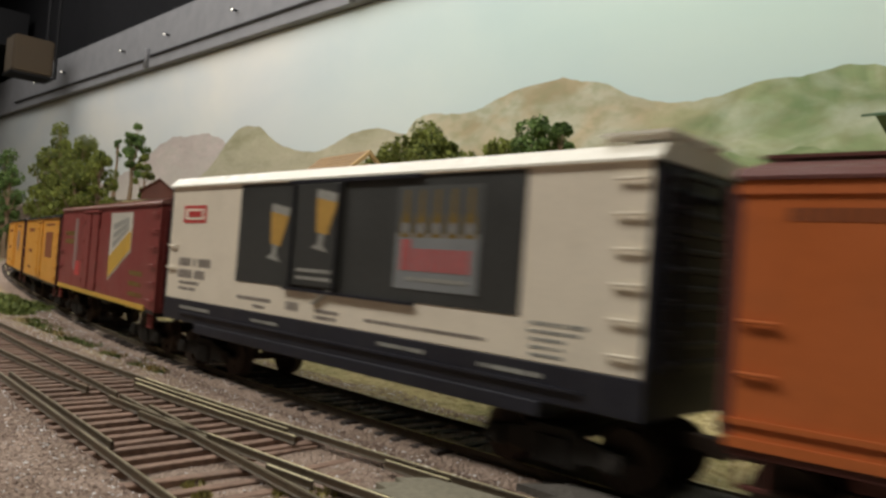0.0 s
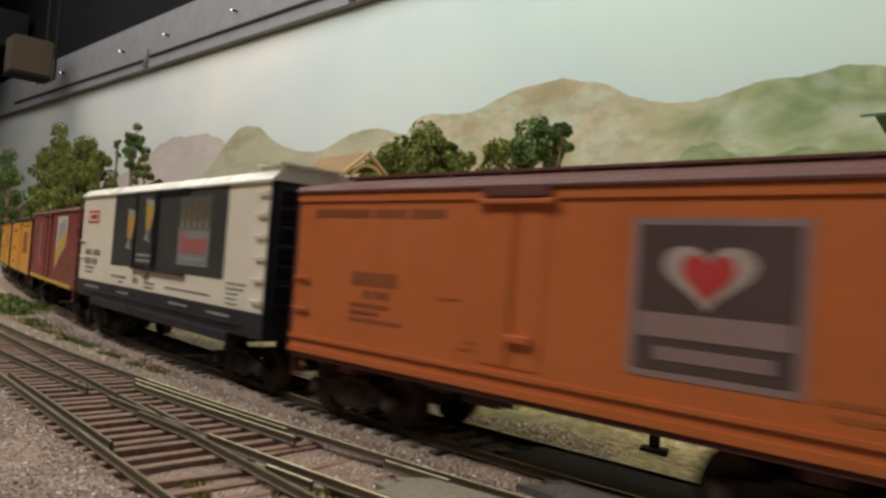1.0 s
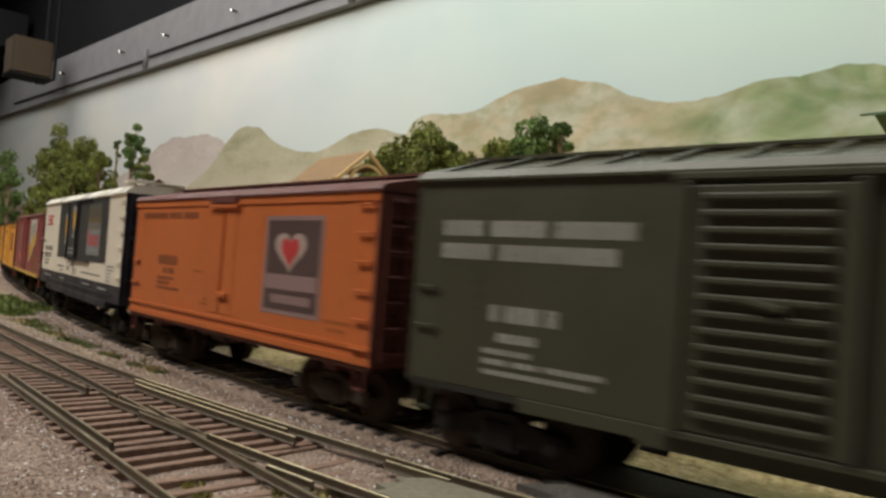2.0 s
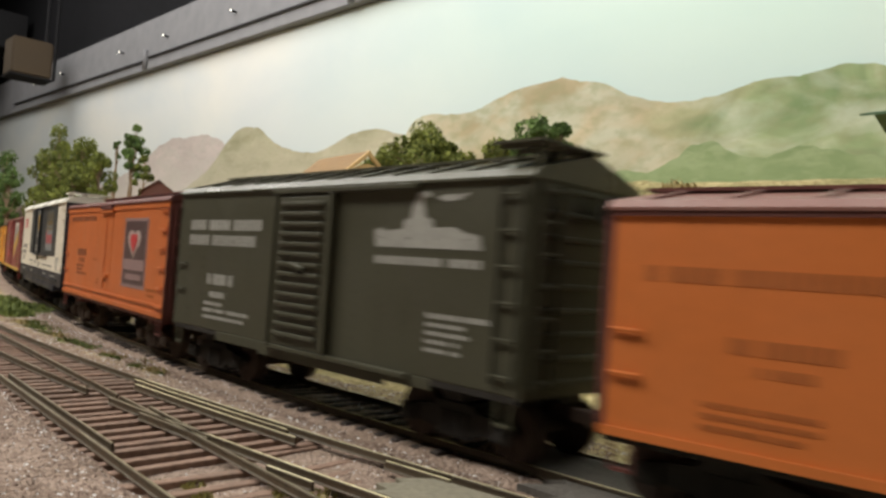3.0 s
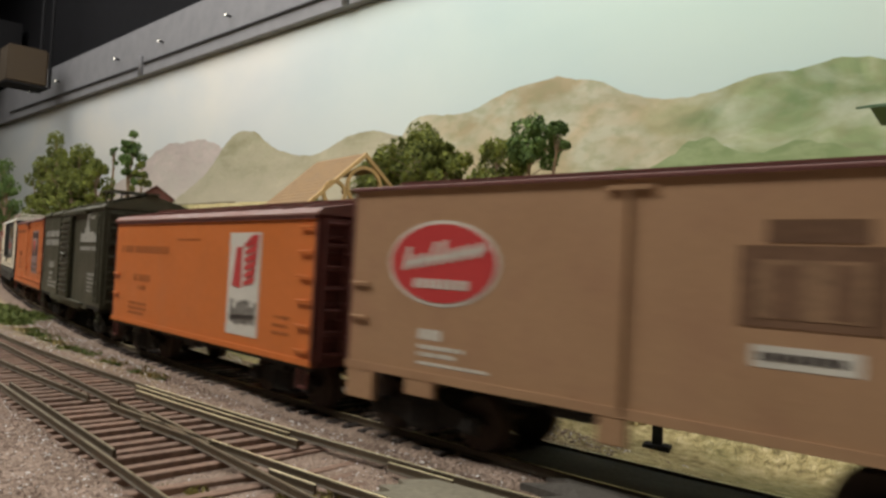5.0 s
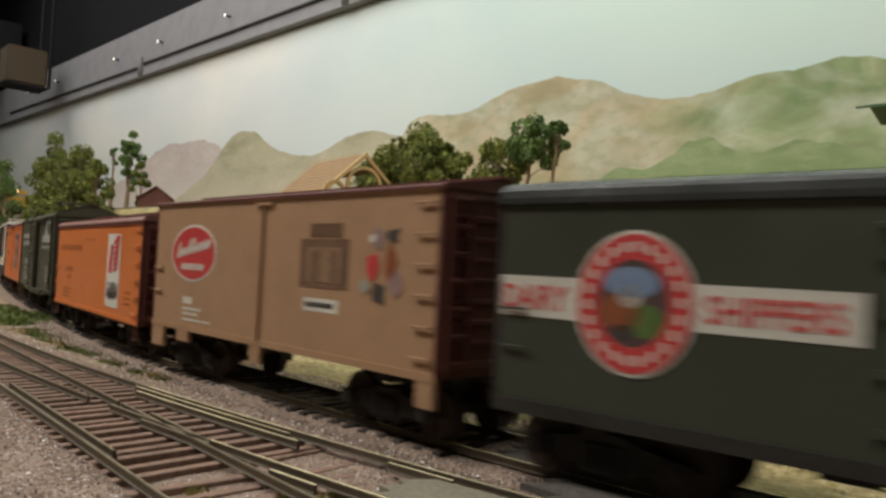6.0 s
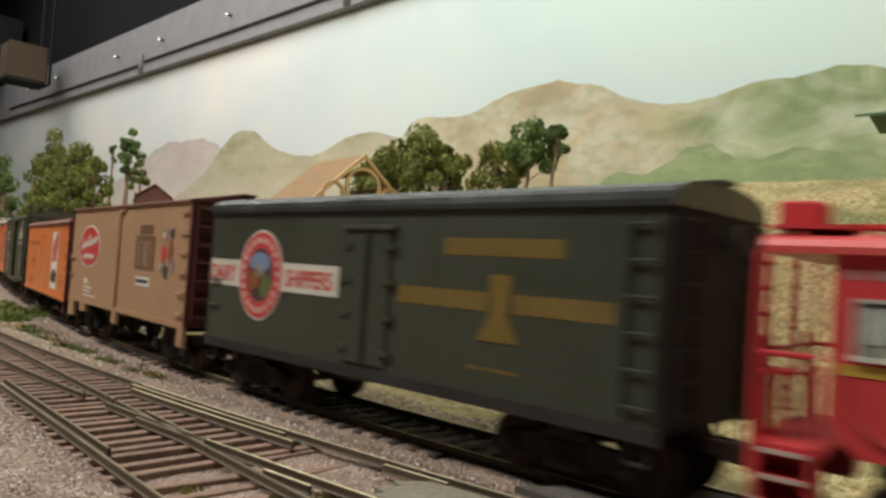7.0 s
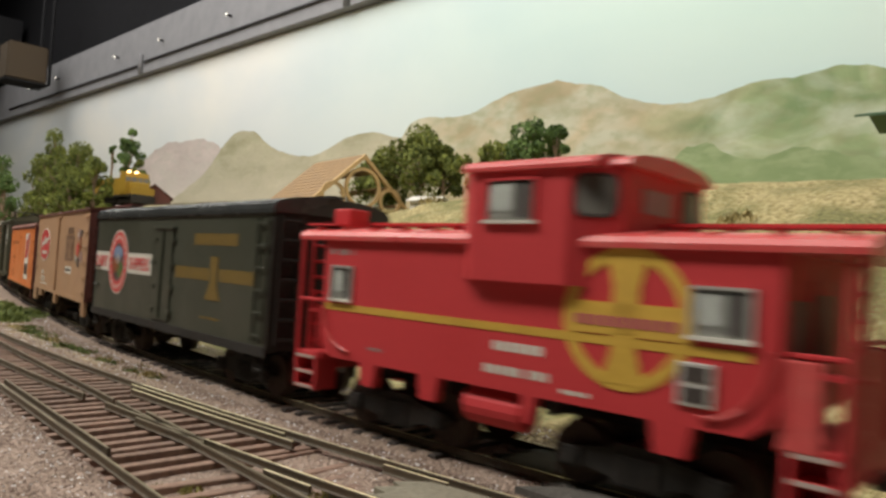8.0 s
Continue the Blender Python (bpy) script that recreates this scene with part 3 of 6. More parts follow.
# ---- room ----


def slab(name, a0, a1, d0, d1, z0, z1, material, label, category="wall"):
    bm = B()
    vs = [bm.verts.new(at(a, d, z)) for z in (z0, z1) for a, d in ((a0, d0), (a1, d0), (a1, d1), (a0, d1))]
    for f in ((0, 1, 2, 3), (4, 5, 6, 7), (0, 1, 5, 4), (1, 2, 6, 5), (2, 3, 7, 6), (3, 0, 4, 7)):
        bm.faces.new([vs[i] for i in f])
    return tagged(part(name, bm, material, scale=1), label, category, kind="structure")


slab("backdrop", -1.4, 2.60, BACK, BACK + 0.02, -0.1, 0.385, M["sky"], "backdrop board painted as pale hazy sky", "backdrop")
slab("wall_back", -1.6, 4.2, BACK + 0.02, BACK + 0.12, -1.0, 1.3, M["darkwall"], "dark painted wall behind the layout")
slab("wall_far", 4.2, 4.3, -2.5, BACK + 0.12, -1.0, 1.3, M["black"], "dark far wall of the layout room")
# Unseen walls added to close the room, cream so they bounce fill light.
slab("wall_near", -1.7, -1.6, -2.5, BACK + 0.12, -1.0, 1.3, M["bouncewall"], "unseen cream end wall closing the room, pale to bounce light")
slab("wall_aisle", -1.7, 4.3, -2.6, -2.5, -1.0, 1.3, M["bouncewall"], "unseen cream wall across the aisle, pale to bounce light")
slab("ceiling", -1.7, 4.3, -2.6, BACK + 0.12, 1.3, 1.4, M["black"], "black ceiling over the layout", "ceiling")
slab("floor", -1.7, 4.3, -2.6, BACK + 0.12, -1.1, -1.0, M["wallgrey"], "grey floor of the layout room", "floor")
slab("fascia", -1.4, 2.5, -0.38, -0.36, -1.0, -0.002, M["black"], "dark fascia board along the layout edge", "trim")
slab("fascia_end", 2.5, 2.52, -0.38, BACK, -1.0, 0.02, M["black"], "dark board closing the layout's far end", "trim")
slab("fascia_start", -1.42, -1.4, -0.38, BACK, -1.0, 0.02, M["black"], "dark board closing the layout's near end", "trim")
slab("valance", -1.6, 2.9, BACK - 0.014, BACK + 0.018, 0.387, 0.485, M["valgrey"], "grey board above the painted sky", "trim")


def hills(name, bumps, base, material, offset, a0, a1, label, rough=0.005):
    """A painted ridge: a thin layer on the backdrop whose skyline is a sum of rounded tops."""
    bm = B()
    n = int((a1 - a0) / 0.006)
    lo, hi = [], []
    for i in range(n + 1):
        a = a0 + (a1 - a0) * i / n
        z = base + sum(h * math.exp(-abs((a - c) / w) ** p) for c, h, w, p in bumps) + rough * noise.noise((a * 22, offset * 900, 0)) + 0.4 * rough * noise.noise((a * 90, offset * 900, 3))
        q = at(a, BACK - offset, 0)
        lo.append(bm.verts.new((q.x, q.y, 0.0)))
        hi.append(bm.verts.new((q.x, q.y, z)))
    for i in range(n):
        bm.faces.new((lo[i], lo[i + 1], hi[i + 1], hi[i]))
    return tagged(part(name, bm, material, scale=1), label, "backdrop", kind="structure")


hills("backdrop_far_ridge", [(1, 0.037, 0.075, 2), (1.09, 0.049, 0.075, 2), (1.18, 0.084, 0.075, 2), (1.27, 0.078, 0.075, 2), (1.36, 0.085, 0.075, 2), (1.45, 0.063, 0.075, 2), (1.56, 0.057, 0.075, 2), (1.7, 0.043, 0.075, 2)], 0.12, M["far_hill"], 0.0015, 0.85, 2.1, "hazy pinkish mountains painted on the backdrop", 0.007)
hills("backdrop_mid_ridge", [(0.56, 0.030, 0.05, 2), (0.62, 0.043, 0.05, 2), (0.68, 0.055, 0.05, 2), (0.74, 0.063, 0.05, 2), (0.80, 0.061, 0.05, 2), (0.86, 0.046, 0.05, 2), (0.92, 0.046, 0.05, 2), (0.98, 0.058, 0.05, 2), (1.04, 0.082, 0.05, 2), (1.10, 0.087, 0.05, 2), (1.16, 0.051, 0.05, 2), (1.22, 0.028, 0.05, 2), (1.28, 0.016, 0.05, 2)], 0.12, M["mid_hill"], 0.0030, 0.52, 1.55, "olive hills painted on the backdrop", 0.005)
hills("backdrop_near_ridge", [(-0.3, 0.06, 0.15, 2), (-0.1, 0.07, 0.12, 2), (0.03, 0.06, 0.06, 2)] + [(0.1, 0.031, 0.037, 2), (0.144, 0.059, 0.037, 2), (0.188, 0.065, 0.037, 2), (0.232, 0.060, 0.037, 2), (0.276, 0.056, 0.037, 2), (0.32, 0.052, 0.037, 2), (0.364, 0.058, 0.037, 2), (0.408, 0.075, 0.037, 2), (0.452, 0.081, 0.037, 2), (0.496, 0.079, 0.037, 2), (0.54, 0.071, 0.037, 2), (0.584, 0.062, 0.037, 2), (0.628, 0.066, 0.037, 2), (0.672, 0.072, 0.037, 2), (0.716, 0.018, 0.037, 2)], 0.12, M["near_hill"], 0.0045, -1.4, 0.86, "tan mountain and green hills painted on the backdrop", 0.005)
hills("backdrop_scrub", [(0.37, 0.045, 0.05, 2), (0.29, 0.062, 0.05, 2), (0.2, 0.058, 0.06, 2), (0.1, 0.06, 0.06, 2)], 0.085, M["scrub_hill"], 0.0075, -0.1, 0.52, "green scrub painted along the backdrop foot", 0.011)


def conduit_run():
    t = thing("conduit", "thin grey conduit with couplings along the board above the sky", "conduit")
    bm = B()
    rod(bm, at(-0.2, BACK - 0.0165, 0.4065), at(1.44, BACK - 0.0165, 0.4085), 0.0022, 10)
    rod(bm, at(1.46, BACK - 0.0165, 0.4045), at(2.3, BACK - 0.0165, 0.4085), 0.0022, 10)
    part("pipe", bm, M["seam"], t, scale=1, smooth=True)
    for a in (0.80, 1.45):
        bm = B()
        rod(bm, at(a, BACK - 0.0175, 0.386), at(a, BACK - 0.0175, 0.424), 0.0050, 10)
        part("coupling", bm, M["conduit"], t, scale=1, smooth=True)


conduit_run()


def wall_bulbs():
    for i, (a, z) in enumerate(((1.567, 0.437), (1.362, 0.437), (1.113, 0.435), (1.92, 0.441), (2.12, 0.441), (0.93, 0.44))):
        t = thing("lamp", "tiny bright bulb on a black holder", "lamp", "bulbs along the wall")
        bm = B()
        p = at(a, BACK - 0.024, z)
        bmesh.ops.create_icosphere(bm, subdivisions=1, radius=0.0019, matrix=Matrix.Translation(p))
        part("bulb", bm, M["bulb"], t, scale=1, smooth=True)
        bm = B()
        rod(bm, p, at(a, BACK - 0.014, z), 0.002)
        part("holder", bm, M["black"], t, scale=1)


wall_bulbs()


def ceiling_gear():
    bm = B()
    for a in (2.3, 2.9):
        vs = [bm.verts.new(at(a + da, d, z)) for z in (0.56, 0.66) for da, d in ((0, -1.5), (0.12, -1.5), (0.12, BACK), (0, BACK))]
        for f in ((0, 1, 2, 3), (4, 5, 6, 7), (0, 1, 5, 4), (1, 2, 6, 5), (2, 3, 7, 6), (3, 0, 4, 7)):
            bm.faces.new([vs[i] for i in f])
    tagged(part("ceiling_beam", bm, M["black"], scale=1), "black joists under the ceiling", "beam", kind="structure")
    t = thing("carton", "brown cardboard carton on a hanging shelf", "box")
    bm = B()
    c = at(1.90, 0.52, 0.452)
    m = Matrix.Translation(c) @ Matrix.Rotation(radians(-20), 4, "Z")
    bmesh.ops.create_cube(bm, size=1, matrix=m @ Matrix.Diagonal((0.07, 0.085, 0.085, 1)))
    bmesh.ops.bevel(bm, geom=bm.edges[:], offset=0.004, segments=2, affect="EDGES")
    part("carton_body", bm, M["card"], t, scale=1)
    bm = B()
    bmesh.ops.create_cube(bm, size=1, matrix=m @ Matrix.Translation((0, 0, -0.0445)) @ Matrix.Diagonal((0.074, 0.09, 0.004, 1)))
    part("shelf_board", bm, M["black"], t, scale=1)
    for sx in (-0.05, 0.05):
        bm = B()
        rod(bm, m @ Vector((sx * 0.8, 0.045, -0.045)), m @ Vector((sx * 0.8, 0.045, 0.84)), 0.004)
        part("hanger", bm, M["black"], t, scale=1)


ceiling_gear()

# ---- track ----
RAIL = [(-0.5, -1.5), (0.5, -1.5), (0.5, -1.38), (0.27, -1.2), (0.25, -0.6), (0.31, -0.45), (0.31, -0.1), (0.22, 0.0), (-0.22, 0.0), (-0.31, -0.1), (-0.31, -0.45), (-0.25, -0.6), (-0.27, -1.2), (-0.5, -1.38)]


def rail_strip(name, points, parent, label="", top="rail_top"):
    """One rail swept along points; only the head's top is bright."""
    bm = B()
    rows = []
    for i, p in enumerate(points):
        d = (points[min(i + 1, len(points) - 1)] - points[max(i - 1, 0)]).normalized()
        nrm = Vector((-d.y, d.x, 0))
        rows.append([bm.verts.new(p + nrm * (y * MM) + Vector((0, 0, z * MM))) for y, z in RAIL])
    n = len(RAIL)
    for r0, r1 in zip(rows, rows[1:]):
        for i in range(n):
            f = bm.faces.new((r0[i], r0[(i + 1) % n], r1[(i + 1) % n], r1[i]))
            f.material_index = 1 if i == 7 else 0
    bm.faces.new(rows[0])
    bm.faces.new(rows[-1])
    return part(name, bm, [M["rail_side"], M[top]], parent, label, scale=1)


def off(fn, s, o):
    p, h = fn(s)
    return p + Vector((-math.sin(h), math.cos(h), 0)) * o


def span(a, b, step):
    n = max(1, int(round((b - a) / step)))
    return [a + (b - a) * i / n for i in range(n + 1)]


GAUGE = 0.0086
main_track = tagged(new("railway_track"), "curved main line with dark ties in gravel", "railway track", kind="structure")
yard_track = tagged(new("railway_track"), "siding and turnout with brass-topped rails on brown ties", "railway track", kind="structure")
rear_track = tagged(new("railway_track"), "upper line along the backdrop foot", "railway track", kind="structure")
for o in (-GAUGE, GAUGE):
    rail_strip("rail", [off(track, s, o) for s in span(-1.55, 1.2, 0.012)], main_track, "", "rail_brass_glint")
    rail_strip("rail", [rear_line(a) + AY * o for a in span(0.74, 2.48, 0.2)], rear_track)
rail_strip("rail", [off(spur, x, -GAUGE) for x in span(-0.62, 0.20, 0.05)], yard_track)
rail_strip("rail", [off(loop_line, x, GAUGE) for x in span(-0.60, -0.24, 0.012)], yard_track)
# Same rail as above; this stretch takes the painted glint.
rail_strip("rail", [off(loop_line, x, GAUGE) for x in span(-0.2398, 0.6, 0.012)], yard_track, "", "rail_brass_glint")
rail_strip("rail", [off(spur, x, GAUGE) for x in span(-0.62, -0.2295, 0.02)], yard_track)
rail_strip("rail", [off(spur, x, GAUGE) for x in span(-0.2275, 0.20, 0.02)], yard_track)
rail_strip("rail", [off(loop_line, x, -GAUGE) for x in span(-0.385, -0.2335, 0.012)], yard_track)
rail_strip("rail", [off(loop_line, x, -GAUGE) for x in span(-0.222, -0.1825, 0.012)], yard_track)
rail_strip("rail", [off(loop_line, x, -GAUGE) for x in span(-0.182, 0.6, 0.012)], yard_track, "", "rail_brass_glint")
rail_strip("wing_rail", [off(loop_line, x, -GAUGE - 0.0016) for x in span(-0.205, -0.180, 0.006)], yard_track, "brass wing rail beside the frog")
rail_strip("wing_rail", [off(spur, x, GAUGE + 0.0017) for x in span(-0.215, -0.188, 0.006)], yard_track, "brass wing rail beside the frog")
rail_strip("guard_rail", [off(loop_line, x, GAUGE - 0.0023) for x in span(-0.241, -0.178, 0.006)], yard_track, "bright brass guard rail", "rail_brass_glint")
rail_strip("guard_rail", [off(loop_line, x, GAUGE - 0.0050) for x in span(-0.235, -0.172, 0.006)], yard_track, "bright brass guard rail", "rail_brass_glint")
rail_strip("guard_rail", [off(spur, x, -GAUGE + 0.0023) for x in span(-0.262, -0.189, 0.006)], yard_track, "brass guard rail along the siding")
rail_strip("guard_rail", [off(loop_line, x, -GAUGE - 0.0035) for x in span(-0.160, -0.149, 0.004)], yard_track, "short loose piece of brass rail", "rail_brass_glint")
rail_strip("guard_rail", [off(loop_line, x, GAUGE - 0.0025) for x in span(-0.151, -0.137, 0.004)], yard_track, "short loose piece of brass rail", "rail_brass_glint")


def tie_mesh(length, material="tie"):
    bm = B()
    box(bm, -1.0, 1.0, -length / 2, length / 2, -2.8, 0.0)
    bmesh.ops.bevel(bm, geom=[e for e in bm.edges if e.verts[0].co.z > -0.1 and e.verts[1].co.z > -0.1], offset=0.18, segments=1, affect="EDGES")
    me = bpy.data.meshes.new("tie")
    bmesh.ops.scale(bm, vec=(MM,) * 3, verts=bm.verts)
    bm.to_mesh(me)
    bm.free()
    me.materials.append(M[material])
    return me


TIES = {n: tie_mesh(n) for n in (23, 26, 29, 30, 33, 37, 41)}
MAIN_TIE = tie_mesh(25.0, "tie_dark")
dice = random.Random(4)


def lay_tie(p, h, length, parent, sink=0.0):
    ob = new("tie", TIES[length] if length else MAIN_TIE)
    ob.parent = parent
    ob.matrix_basis = Matrix.Translation(p + Vector((0, 0, -0.0015 - sink - dice.uniform(0, 0.0002)))) @ Matrix.Rotation(h + radians(dice.uniform(-1.5, 1.5)), 4, "Z")


for s in span(-1.45, -0.152, 0.0056):
    lay_tie(*track(s), 0, main_track, dice.uniform(-0.0003, 0.0002))
x = -0.60
while x < -0.137:
    pa, ha = spur(x)
    pb, hb = loop_line(x)
    gap = (pb - pa).length * 1000
    if x < -0.39:
        lay_tie(pa, ha, 23, yard_track)
    elif x < -0.176:
        need = 22 + gap
        lay_tie((pa + pb) / 2, (ha + hb) / 2 + 0.02, min((n for n in TIES if n >= need - 2), default=41), yard_track, dice.uniform(0, 0.0003))
    else:
        lay_tie(pa, ha, 23, yard_track, dice.uniform(0.0001, 0.0007))
        if x < -0.145:
            lay_tie(pb + Vector((0, 0.002, 0)), hb, 23, yard_track, dice.uniform(0.0007, 0.0016))
    x += 0.0051


def road_strip(left, right, material, label, top=-0.0004):
    """A paved strip of the level crossing between two lines of points, with a ragged start."""
    bm = B()
    r = random.Random(len(left))
    rows = []
    for i, (p, q) in enumerate(zip(left, right)):
        row = []
        for k in range(7):
            v = p.lerp(q, k / 6)
            if i == 0:
                v = v + Vector((r.uniform(-0.004, 0.004), 0, -0.0012))
            v.z += top + 0.0002 * noise.noise((v.x * 200, v.y * 200, 1))
            row.append(bm.verts.new(v))
        rows.append(row)
    for a, b in zip(rows, rows[1:]):
        for k in range(6):
            bm.faces.new((a[k], a[k + 1], b[k + 1], b[k]))
    g = bmesh.ops.extrude_face_region(bm, geom=bm.faces[:])
    for v in g["geom"]:
        if isinstance(v, bmesh.types.BMVert):
            v.co.z -= 0.004
    return tagged(part("crossing_road", bm, M[material], scale=1), label, "road", kind="structure")


cross = span(-0.146, 0.25, 0.006)
road_strip([off(track, s, -0.0074) for s in cross], [off(track, s, 0.0074) for s in cross], "asphalt", "dark asphalt between the main line's rails")
lane = span(-0.130, 0.25, 0.006)
road_strip([off(loop_line, s + 0.009, 0.0098) for s in lane], [off(track, s, -0.0098) for s in lane], "asphalt", "dark asphalt between the two lines")
road_strip([off(loop_line, s, -0.0072) for s in cross], [off(loop_line, s, 0.0062) for s in cross], "concrete", "worn concrete between the loop line's rails")


def pebbles(name, rows, label):
    """Loose stones joined into one mesh: rows of place, size."""
    shape = np.array([(1, 0, 0), (-1, 0, 0), (0, 1, 0), (0, -1, 0), (0, 0, 1), (0, 0, -1)], float)
    tri = np.array([(0, 2, 4), (2, 1, 4), (1, 3, 4), (3, 0, 4), (2, 0, 5), (1, 2, 5), (3, 1, 5), (0, 3, 5)])
    rng = np.random.default_rng(5)
    n = len(rows)
    c = np.array([r[:3] for r in rows])[:, None, :]
    size = np.array([r[3] for r in rows])[:, None, None]
    ang = rng.uniform(0, 6.28, n)
    rot = np.zeros((n, 3, 3))
    rot[:, 0, 0], rot[:, 0, 1], rot[:, 1, 0], rot[:, 1, 1], rot[:, 2, 2] = np.cos(ang), -np.sin(ang), np.sin(ang), np.cos(ang), 1
    v = shape[None] * rng.uniform(0.55, 1.15, (n, 6, 1)) + rng.uniform(-0.25, 0.25, (n, 6, 3))
    v = np.einsum("nij,nkj->nki", rot, v) * size * np.array([1, 0.85, 0.7]) + c
    f = (tri[None] + (np.arange(n) * 6)[:, None, None]).reshape(-1, 3)
    me = bpy.data.meshes.new(name)
    me.from_pydata(v.reshape(-1, 3).tolist(), [], f.tolist())
    me.materials.append(M["pebble"])
    return tagged(new(name, me), label, "gravel", kind="stuff")


def scatter_gravel():
    r = random.Random(11)
    rows = []
    while len(rows) < 70000:
        x, y = r.uniform(-0.46, -0.08), r.uniform(-0.03, 0.24)
        p = Vector((x, y, 0))
        a, d = plan(p)
        u = d - main_d(a)
        if u > 0.03 or d < 0.03 or a < -0.02:
            continue
        sa = (y - spur(x)[0].y) * 0.924
        lb = (y - loop_line(x)[0].y) * 0.96
        if x > -0.130 + 0.25 * (y - 0.04) and sa > 0.012 and r.random() < 0.985:
            continue
        yard = min(abs(sa), abs(lb)) < 0.0150 and not (sa < -0.0100 or lb > 0.0100)
        on = yard or abs(u) < 0.0150
        z = ground_height(a, d)
        size = r.choice((0.0002, 0.00024, 0.00028, 0.00034, 0.00042)) * r.uniform(0.6, 1.15)
        if on:
            size *= 0.75
            if r.random() < (0.8 if yard and x < -0.165 else 0.3):
                continue
        elif u > -0.03 and u < -0.012:
            size *= r.choice((0.8, 1, 1.25))
        elif sa < -0.018 and r.random() < 0.35:
            continue
        if -0.026 < u < -0.016:
            z = max(z, BED + 0.0009 * noise.noise((x * 90, y * 90, 0)) + 0.0004)
        rows.append((x, y, z + size * 0.15, size))
    pebbles("ballast", rows, "loose grey and pinkish ballast stones between the rails")


scatter_gravel()

# ---- rolling stock ----
WIDE = 16.8
CARS = []   # thing, s at 1.5 s, half distance between pivots, wheelsets


def side_plate(car, name, x0, x1, z0, z1, material, label="", depth=0.12, parent=None, out=0.0):
    bm = B()
    box(bm, x0, x1, -WIDE - out - depth, -WIDE - out + 0.05, z0, z1)
    return part(name, bm, material, parent or car, label)


def letter_bars(car, rows, material, out=0.0, pitch=None, words=0.12):
    """Writing too small to read, as broken plain bars: rows of x0, x1, z0, z1."""
    r = random.Random(int(abs(rows[0][0]) * 10) + len(rows))
    for x0, x1, z0, z1 in rows:
        bm = B()
        h = abs(z1 - z0)
        w = pitch or h * 0.75
        x = min(x0, x1)
        while x < max(x0, x1) - 0.2:
            e = min(x + w * r.uniform(0.7, 1.0), max(x0, x1))
            box(bm, x, e, -WIDE - out - 0.07, -WIDE - out + 0.03, z0, z1)
            x = e + w * 0.16 + (w * 0.7 if r.random() < words else 0)
        part("lettering", bm, material, car)


def truck(car, x, material):
    """A two-axle freight truck; returns its wheelsets."""
    bm = B()
    box(bm, x - 3, x + 3, -11.5, 11.5, 6.5, 9.0, 0.3)
    t = part("truck", bm, material, car, "truck with cast frames and journal boxes")
    for s in (-1, 1):
        bm = B()
        y = s * 11.6
        prism(bm, [(x - 15, 5.6), (x - 12, 4.4), (x - 5, 3.4), (x - 4, 2.2), (x + 4, 2.2), (x + 5, 3.4), (x + 12, 4.4), (x + 15, 5.6), (x + 13.5, 6.8), (x + 6, 7.6), (x + 4, 8.8), (x - 4, 8.8), (x - 6, 7.6), (x - 13.5, 6.8)], y - 0.9, y + 0.9, "y")
        for dx in (-2.4, 0, 2.4):
            rod(bm, (x + dx, y + s * 1.1, 2.9), (x + dx, y + s * 1.1, 7.2), 0.85, 8)
        f = part("side_frame", bm, material, t)
        for dx in (-12.2, 12.2):
            bm = B()
            box(bm, x + dx - 1.9, x + dx + 1.9, y + s * 0.8, y + s * 2.0, 3.6, 7.0, 0.3)
            rod(bm, (x + dx, y + s * 1.9, 5.3), (x + dx, y + s * 2.5, 5.3), 1.1, 10)
            part("journal_box", bm, material, t)
    sets = []
    for dx in (-12.2, 12.2):
        bm = B()
        rod(bm, (0, -10.5, 0), (0, 10.5, 0), 1.0, 8)
        for s in (-1, 1):
            rod(bm, (0, s * 7.4, 0), (0, s * 9.8, 0), 5.2, 20)
            rod(bm, (0, s * 6.9, 0), (0, s * 7.5, 0), 5.9, 20)
            for k in range(4):
                c, q = math.cos(k * math.pi / 2), math.sin(k * math.pi / 2)
                rod(bm, (c * 3, s * 9.7, q * 3), (c * 3, s * 10.0, q * 3), 0.7, 6)
        w = part("wheelset", bm, M["rustiron"], t, "steel wheels on an axle")
        w.location = Vector((x + dx, 0, 5.2)) * MM
        sets.append(w)
    return sets


def knuckle(car, x, s, material=None):
    bm = B()
    box(bm, x, x + s * 4.6, -1.3, 1.3, 7.7, 10.2, 0.3)
    box(bm, x + s * 4.2, x + s * 6.6, -2.3, 0.4, 7.3, 10.6, 0.5)
    box(bm, x + s * 4.0, x + s * 5.6, 0.2, 2.2, 7.5, 10.4, 0.4)
    part("coupler", bm, material or M["rustiron"], car)


def ladder(car, x0, x1, z0, z1, n, material, side=-1, rails=False, name="ladder"):
    bm = B()
    y = side * (WIDE + 0.7)
    for i in range(n):
        z = z0 + (z1 - z0) * i / (n - 1)
        rod(bm, (x0, y, z), (x1, y, z), 0.28)
        for x in (x0 + 0.2, x1 - 0.2):
            box(bm, x - 0.18, x + 0.18, min(y, side * WIDE), max(y, side * WIDE), z - 0.2, z + 0.2)
    if rails:
        for x in (x0, x1):
            box(bm, x - 0.22, x + 0.22, y - 0.3, y + 0.3, z0 - 1.5, z1 + 1.5)
    part(name, bm, material, car)


